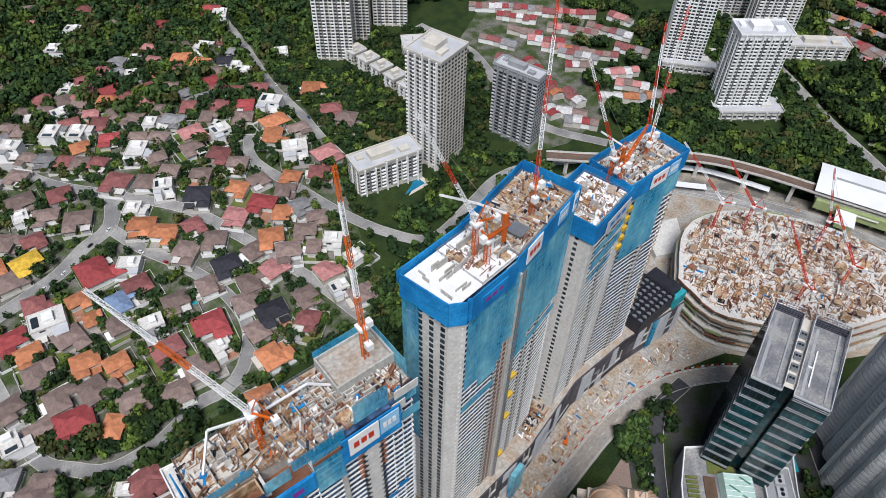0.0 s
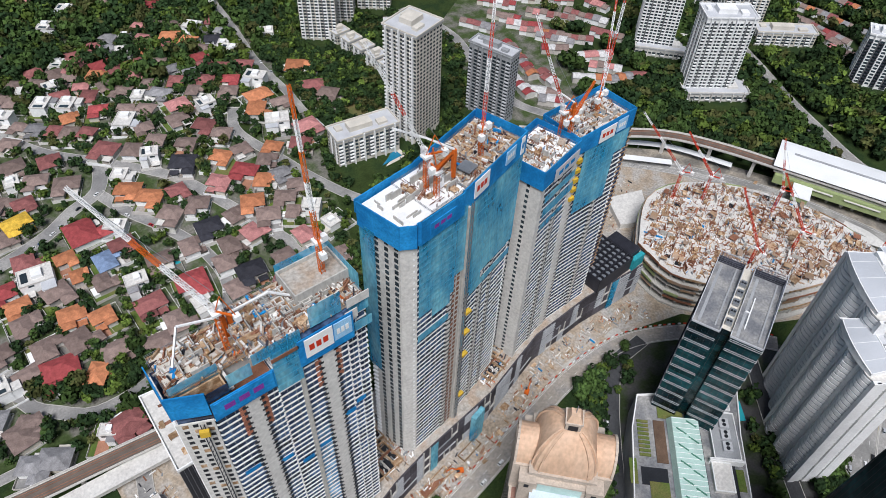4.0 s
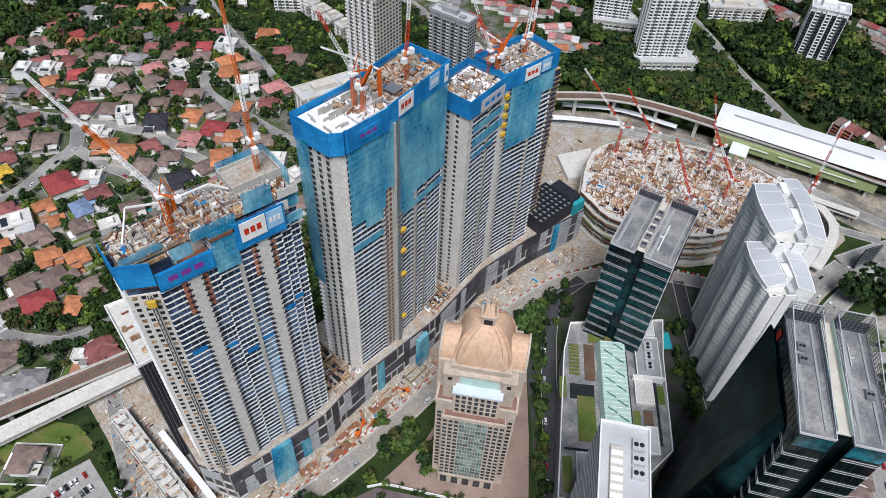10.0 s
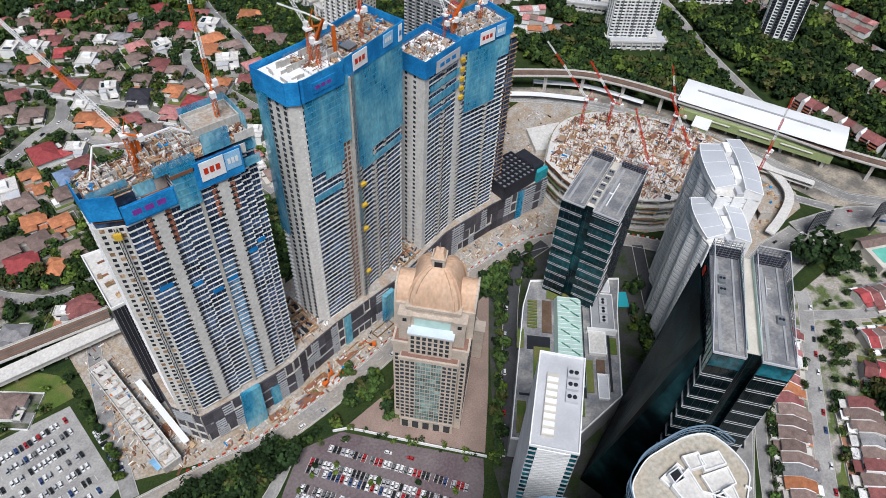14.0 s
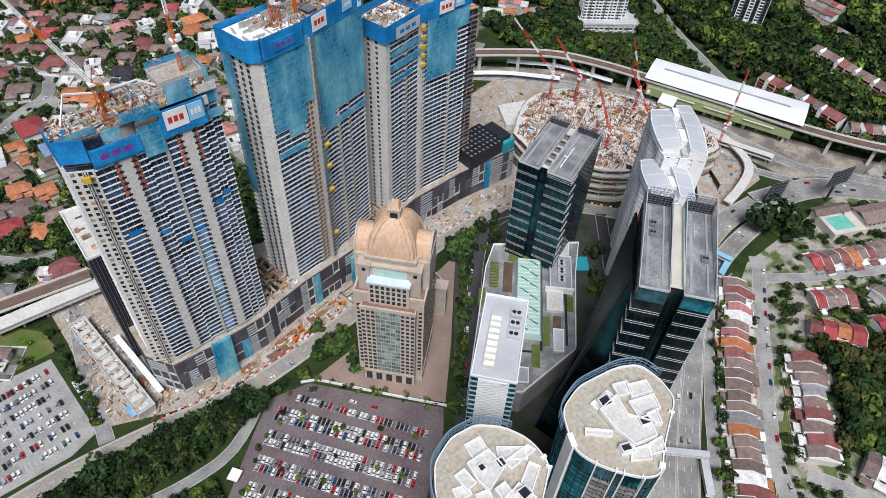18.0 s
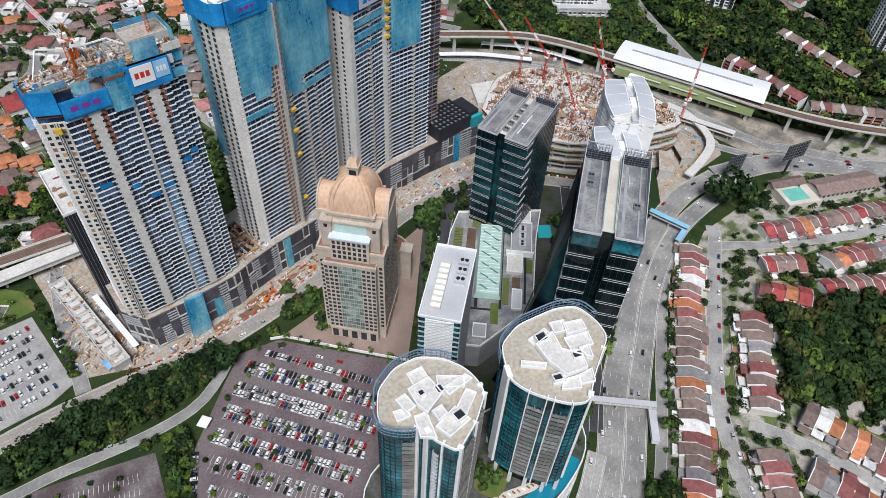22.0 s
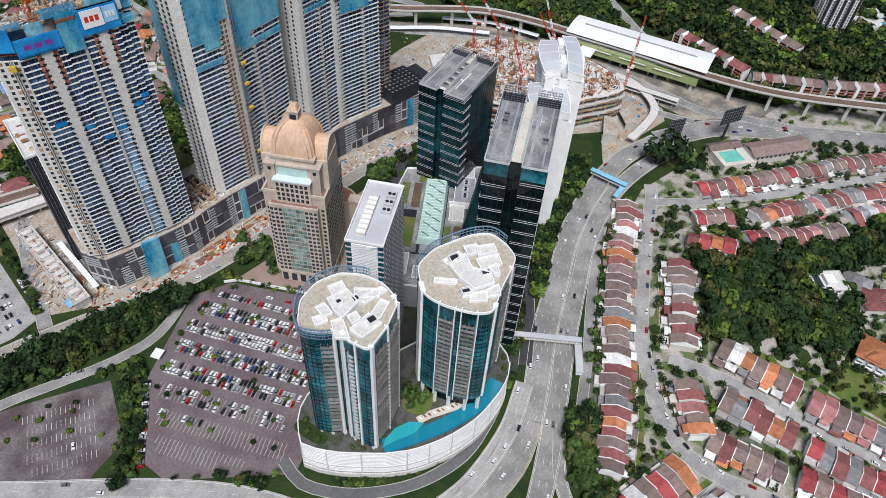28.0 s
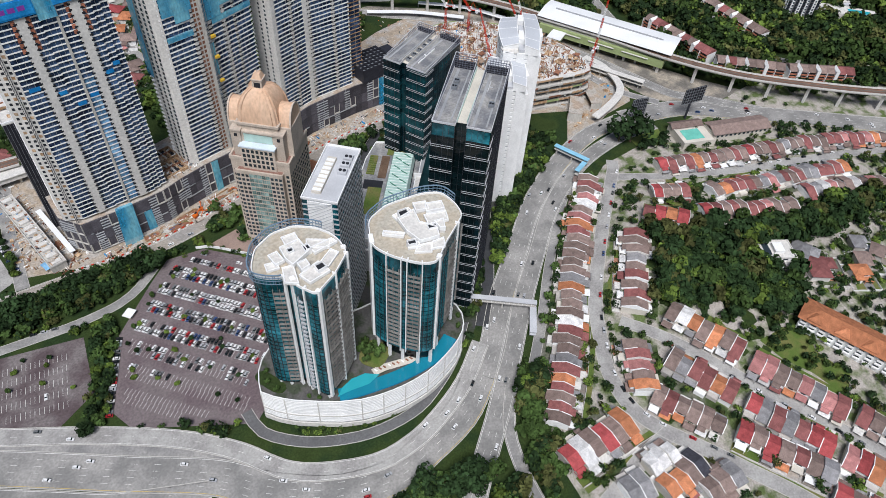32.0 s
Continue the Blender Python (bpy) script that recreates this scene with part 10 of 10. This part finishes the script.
wood([[(-63.9, 263.6), (-50.3, 278.1), (-35, 277), (-23, 257), (5.6, 270), (21, 258), (18, 237), (4.6, 222), (-19, 228), (-46, 237)], [(-70.5, 281), (-64, 293), (-52, 288), (-50, 269), (-62, 268)]], 0.028, "dense dark green trees around the bend of the lane", 4.6, 110, 22)
belt = smooth([(176, -112), (208, -86), (242, -58), (284, -32), (326, -12), (344, 2)], 8)
wood([[(q.x, q.y) for q in sides(belt, -13)] + [(q.x, q.y) for q in sides(belt, 13)][::-1]], 0.035, "dense dark green belt of trees beside the motorway", 4.4, 110, 23, spare=0.6)
wood([[(196, 70), (204, 98), (233, 98), (252, 86), (232, 66), (202, 62)]], 0.03, "dense dark green grove by the bend", 4.6, 110, 24)
for x, y in ((-100, 20), (-92, 28), (-84, 16), (-74, 8), (-66, 20), (-58, 2), (-50, 14), (-44, -8), (-90, 38), (-76, 30), (-60, 26), (-48, 20), (2, 10), (-6, -6), (-14, -24), (20, 26), (36, 36), (50, 30), (64, 12), (78, -4), (92, -18), (30, -2), (14, -22), (40, -30)):
    tree(x + rng.uniform(-2, 2), y + rng.uniform(-2, 2), rng.choice([0, 1, 5]), 0.55, "small green tree on a car park island")
wood([[(36, 58), (64, 56), (84, 58), (70, 50), (46, 50)], [(30, -90), (20, -100), (-30, -58), (-28, -52), (24, -92)]], 0.04, "dense green shrubs at the car park edge", 2.8, 70, 25, spare=0.4)
wall_line = smooth([(60, 50), (68, 46), (93, 15.5), (119, -15.5)], 8)
tagged(part("boundary_wall", strip(wall_line, -0.25, 0.25, 2.2, 2.4), WHITE), "long white wall between the car park and the forecourt", "wall", kind="structure")
ob = thing("kiosk", pose(2, 21, 0, 0, 0, 35), "small car park kiosk with a white flat roof", "kiosk")
part("wall", Shape().box(-2.2, 2.2, -2.0, 2.0, -0.2, 2.7), CREAM, ob)
part("roof", Shape().box(-3.4, 3.4, -3.0, 3.0, 2.7, 3.1), WHITE, ob)
part("window", Shape().box(-1.6, 1.6, -2.08, -1.9, 1.0, 2.2), WINDOW, ob)
wood([[(58, 48), (66, 44), (92, 13), (117, -18), (120, -16), (94, 18), (68, 49)]], 0.03, "low green shrubs along the white wall", 1.7, 50, 26, spare=0.2)
lane_trees = smooth([(122, -26), (150, 2), (178, 32), (204, 58), (222, 72)], 6)
wood([[(q.x, q.y) for q in sides(lane_trees, -6)] + [(q.x, q.y) for q in sides(lane_trees, 5)][::-1]], 0.045, "dark green trees along the street between the offices", 3.4, 100, 31, spare=-1.5)
lane_trees = smooth([(205, -70), (236, -36), (262, -4), (284, 22)], 6)
wood([[(q.x, q.y) for q in sides(lane_trees, -5)] + [(q.x, q.y) for q in sides(lane_trees, 5)][::-1]], 0.03, "dark green trees behind the office towers", 3.4, 100, 32, spare=-1.0)
belt = smooth([(158, -184), (176, -170), (206, -147), (240, -120), (276, -93), (312, -70), (340, -58)], 8)
wood([[(q.x, q.y) for q in sides(belt, -4.5)] + [(q.x, q.y) for q in sides(belt, 4.5)][::-1]], 0.06, "dense green belt between the ramp and the terraces", 3.2, 90, 33, spare=-2.2)
wood([[(72, 67), (82, 77), (94, 79), (103, 73), (100, 62), (89, 54), (77, 55)], [(92, 49), (102, 54), (103, 43), (94, 31), (88, 34)]], 0.05, "dark green clipped trees by the forecourt", 3.8, 110, 34, spare=-1.0)
# planting round the podium
wood([[(q.x, q.y) for q in sides(drive, -4.5)[4:-3]] + [(q.x, q.y) for q in sides(drive, -9.5)[4:-3]][::-1]], 0.16, "low green shrubs between the drive and the slip road", 1.5, 40, 21, spare=0.2)
for x, y, k in ((95, -110, 0.8), (99, -114, 0.7), (93, -106, 0.75), (101, -108, 0.6), (97, -104, 0.7), (103, -113, 0.6), (91, -113, 0.55), (40, -92, 0.4), (42, -99, 0.4), (43, -86, 0.4), (54, -113, 0.3), (58, -117, 0.3), (153, -120, 0.4), (148, -126, 0.4)):
    ob = part("tree", TREES[1][1], None, at=pose(x, y, PZ + 0.9, 0, 0, x * 7) @ Matrix.Scale(k * 1.3, 4))
    tagged(ob, "small green tree planted on the podium deck", "tree", "trees")
    part("crown", TREES[1][2], None, ob)

# ---- cars ----
CARS = []
for name, c in (("white", (0.72, 0.72, 0.72)), ("black", (0.02, 0.02, 0.022)), ("silver", (0.38, 0.39, 0.41)), ("red", (0.36, 0.02, 0.025)), ("dark blue", (0.03, 0.06, 0.16)), ("grey", (0.14, 0.145, 0.15))):
    paint = mat("car_paint_" + name, c, 0.3, vary=0.06, spec=0.5)
    s = Shape()
    s.prism([(-2.15, -0.85), (2.15, -0.85), (2.15, 0.85), (-2.15, 0.85)], 0.3, 0.85, [(-2.1, -0.8), (2.0, -0.78), (2.0, 0.78), (-2.1, 0.8)])
    s.prism([(-1.3, -0.62), (0.55, -0.62), (0.55, 0.62), (-1.3, 0.62)], 1.36, 1.45)
    for x in (-1.35, 1.35):
        for y in (-0.86, 0.66):
            s.box(x - 0.32, x + 0.32, y, y + 0.2, 0, 0.62)
    cabin = Shape().prism([(-1.75, -0.76), (1.05, -0.76), (1.05, 0.76), (-1.75, 0.76)], 0.85, 1.36, [(-1.3, -0.62), (0.55, -0.62), (0.55, 0.62), (-1.3, 0.62)])
    CARS.append((name, s.mesh("car", paint), cabin.mesh("cabin_glass", GLASS_DARK), s))
WEIGHTS = [0.40, 0.20, 0.16, 0.09, 0.05, 0.10]
MADE = [0]
SPARE = {}


def car(x, y, turn, where, z=None, far=False):
    i = rng.choices(range(6), WEIGHTS)[0]
    z = height(x, y) + 0.1 if z is None else z
    if far or MADE[0] >= 280:
        SPARE.setdefault(i, []).append(pose(x, y, z, 0, 0, turn))
        return
    MADE[0] += 1
    ob = part("car", CARS[i][1], None, at=pose(x, y, z, 0, 0, turn))
    tagged(ob, f"{CARS[i][0]} car {where}", "car", "cars")
    part("cabin_glass", CARS[i][2], None, ob)


def bay_row(p0, p1, fill, nose, far=False, lines=None, where="parked in a painted bay", pitch=2.45):
    """One row of parking bays from p0 to p1, cars across it; fill is the share of bays taken."""
    a, b = Vector(p0), Vector(p1)
    d = (b - a).normalized()
    n = int((b - a).length / pitch)
    across = Vector((-d.y, d.x))
    turn = math.degrees(math.atan2(across.y, across.x)) + nose
    for k in range(n):
        q = a + d * (k + 0.5) * pitch
        if rng.random() < fill:
            car(q.x + rng.uniform(-0.15, 0.15), q.y + rng.uniform(-0.2, 0.2), turn + rng.uniform(-2, 2) + rng.choice([0, 180]), where, far=far)
        if lines is not None:
            c = a + d * k * pitch
            e, f = c - across * 2.4, c + across * 2.4
            lines.add([(e.x - d.x * 0.08, e.y - d.y * 0.08, 0.11), (e.x + d.x * 0.08, e.y + d.y * 0.08, 0.11), (f.x + d.x * 0.08, f.y + d.y * 0.08, 0.11), (f.x - d.x * 0.08, f.y - d.y * 0.08, 0.11)], [(0, 1, 2, 3)])


BAYS = Shape()
along, over = Vector((0.576, -0.818)), Vector((0.818, 0.576))
anchor = Vector((51.2, 23.4))
BAYPLAN = inset(LOTPLAN[::-1] if sum(LOTPLAN[i - 1][0] * LOTPLAN[i][1] - LOTPLAN[i][0] * LOTPLAN[i - 1][1] for i in range(len(LOTPLAN))) < 0 else LOTPLAN, 4.0)
for k in range(-8, 2):
    for o in (-2.5, 2.5):
        if k == 1:
            c = anchor + over * 12.6
            if o > 0:
                continue
        else:
            c = anchor + over * (k * 15.4 + o)
        inner = [s for s in range(-90, 91) if inside(*(c + along * s), BAYPLAN)]
        if len(inner) < 8:
            continue
        lo, hi = c + along * (min(inner) + 3), c + along * (max(inner) - 3)
        full = 0.94 if k > -4 else 0.55 if k == -4 else 0.0
        if k == -5 and o > 0:
            mid = lo.lerp(hi, 0.35)
            bay_row(lo, mid, 0.8, 0, lines=BAYS)
            bay_row(mid, hi, 0.0, 0, lines=BAYS)
        else:
            bay_row(lo, hi, full, 0, lines=BAYS)
        if o > 0 and k > -6:
            for t in (0.0, 0.22, 0.45, 0.7, 0.92):
                q = lo.lerp(hi, min(1, max(0, t + rng.uniform(-0.05, 0.05)))) - over * 2.5
                tree(q.x, q.y, rng.choice([0, 5]), 0.5, "small round green tree on a parking island")
for k in range(5):
    c = Vector((-40, 14)) - Vector((0.30, 0.95)) * (k * 8.5)
    bay_row(c, c - Vector((0.95, -0.30)) * (40 - k), 0.02, 0, lines=BAYS)
for k in range(7):
    c = Vector((-54, 148 - k * 8.6))
    bay_row(c, c + Vector((-62, -6)), 0.72, 0, lines=BAYS, far=k > 4)
bay_row((-10, 9), (-36, -42), 0.92, 0)
bay_row((-44, 132), (-42, 96), 0.85, 0)
bay_row((-24, 34), (-64, 45), 0.6, 90, pitch=6)
bay_row((60, 44), (106, -18), 0.5, 90, pitch=6.5)
tagged(part("parking_lines", BAYS, PAINT), "white painted parking bay lines", "markings", kind="structure")
# traffic
for path, offsets, gap in ((MAIN, (-5.8, -2, 2, 5.8), 60), (OTHER, (-4, 0, 4), 60), (SLIP, (-2.5, 2.5), 120)):
    line = smooth(path, 6)
    for o in offsets:
        side = sides(line, o)
        i = rng.randrange(5)
        while i < len(side) - 1:
            d = side[i + 1] - side[i]
            car(side[i].x, side[i].y, math.degrees(math.atan2(d.y, d.x)), "driving on the motorway", z=0.5)
            i += max(2, int(rng.uniform(0.4, 2.2) * gap / 6))
for path, gap in (([(364, -66), (316, -99), (278, -127), (247, -153), (226, -178), (214, -195), (207, -218), (210, -238), (222, -266), (231, -289)], 13), ([(393, -99), (447, -127), (497, -149), (548, -172)], 12), ([(263, -200), (274, -236), (283, -267), (292, -292), (303, -328)], 12), ([(35, 414), (13, 406), (-10, 394), (-50, 385)], 13), ([(44, 380), (61, 344), (72, 309), (71, 277), (55, 254)], 22), ([(-98, 77), (-61, 77), (-15, 72), (27, 66), (69, 68), (112, 74), (160, 83)], 26), ([(128, -24), (160, 10), (190, 42), (215, 66)], 16), ([(617, 248), (582, 182), (559, 130)], 20), ([(209, 495), (206, 440), (203, 400)], 25)):
    line = smooth(path, 3)
    side = sides(line, rng.choice([-3, 3]))
    i = 1
    while i < len(side) - 1:
        d = side[i + 1] - side[i]
        car(side[i].x, side[i].y, math.degrees(math.atan2(d.y, d.x)), "standing at the roadside", z=height(side[i].x, side[i].y) + 0.35)
        i += max(2, int(rng.uniform(0.6, 1.8) * gap / 3))
for i, mats in SPARE.items():
    s, g = Shape(), Shape()
    for m in mats:
        s.add([tuple(m @ Vector(v)) for v in CARS[i][3].v], CARS[i][3].f)
        g.add([tuple(m @ v.co) for v in CARS[i][2].vertices], [tuple(p.vertices) for p in CARS[i][2].polygons])
    ob = tagged(part("parked_cars", s, bpy.data.materials["car_paint_" + CARS[i][0]]), f"many {CARS[i][0]} cars parked and driving", "cars", kind="stuff")
    part("cabin_glass", g, GLASS_DARK, ob)
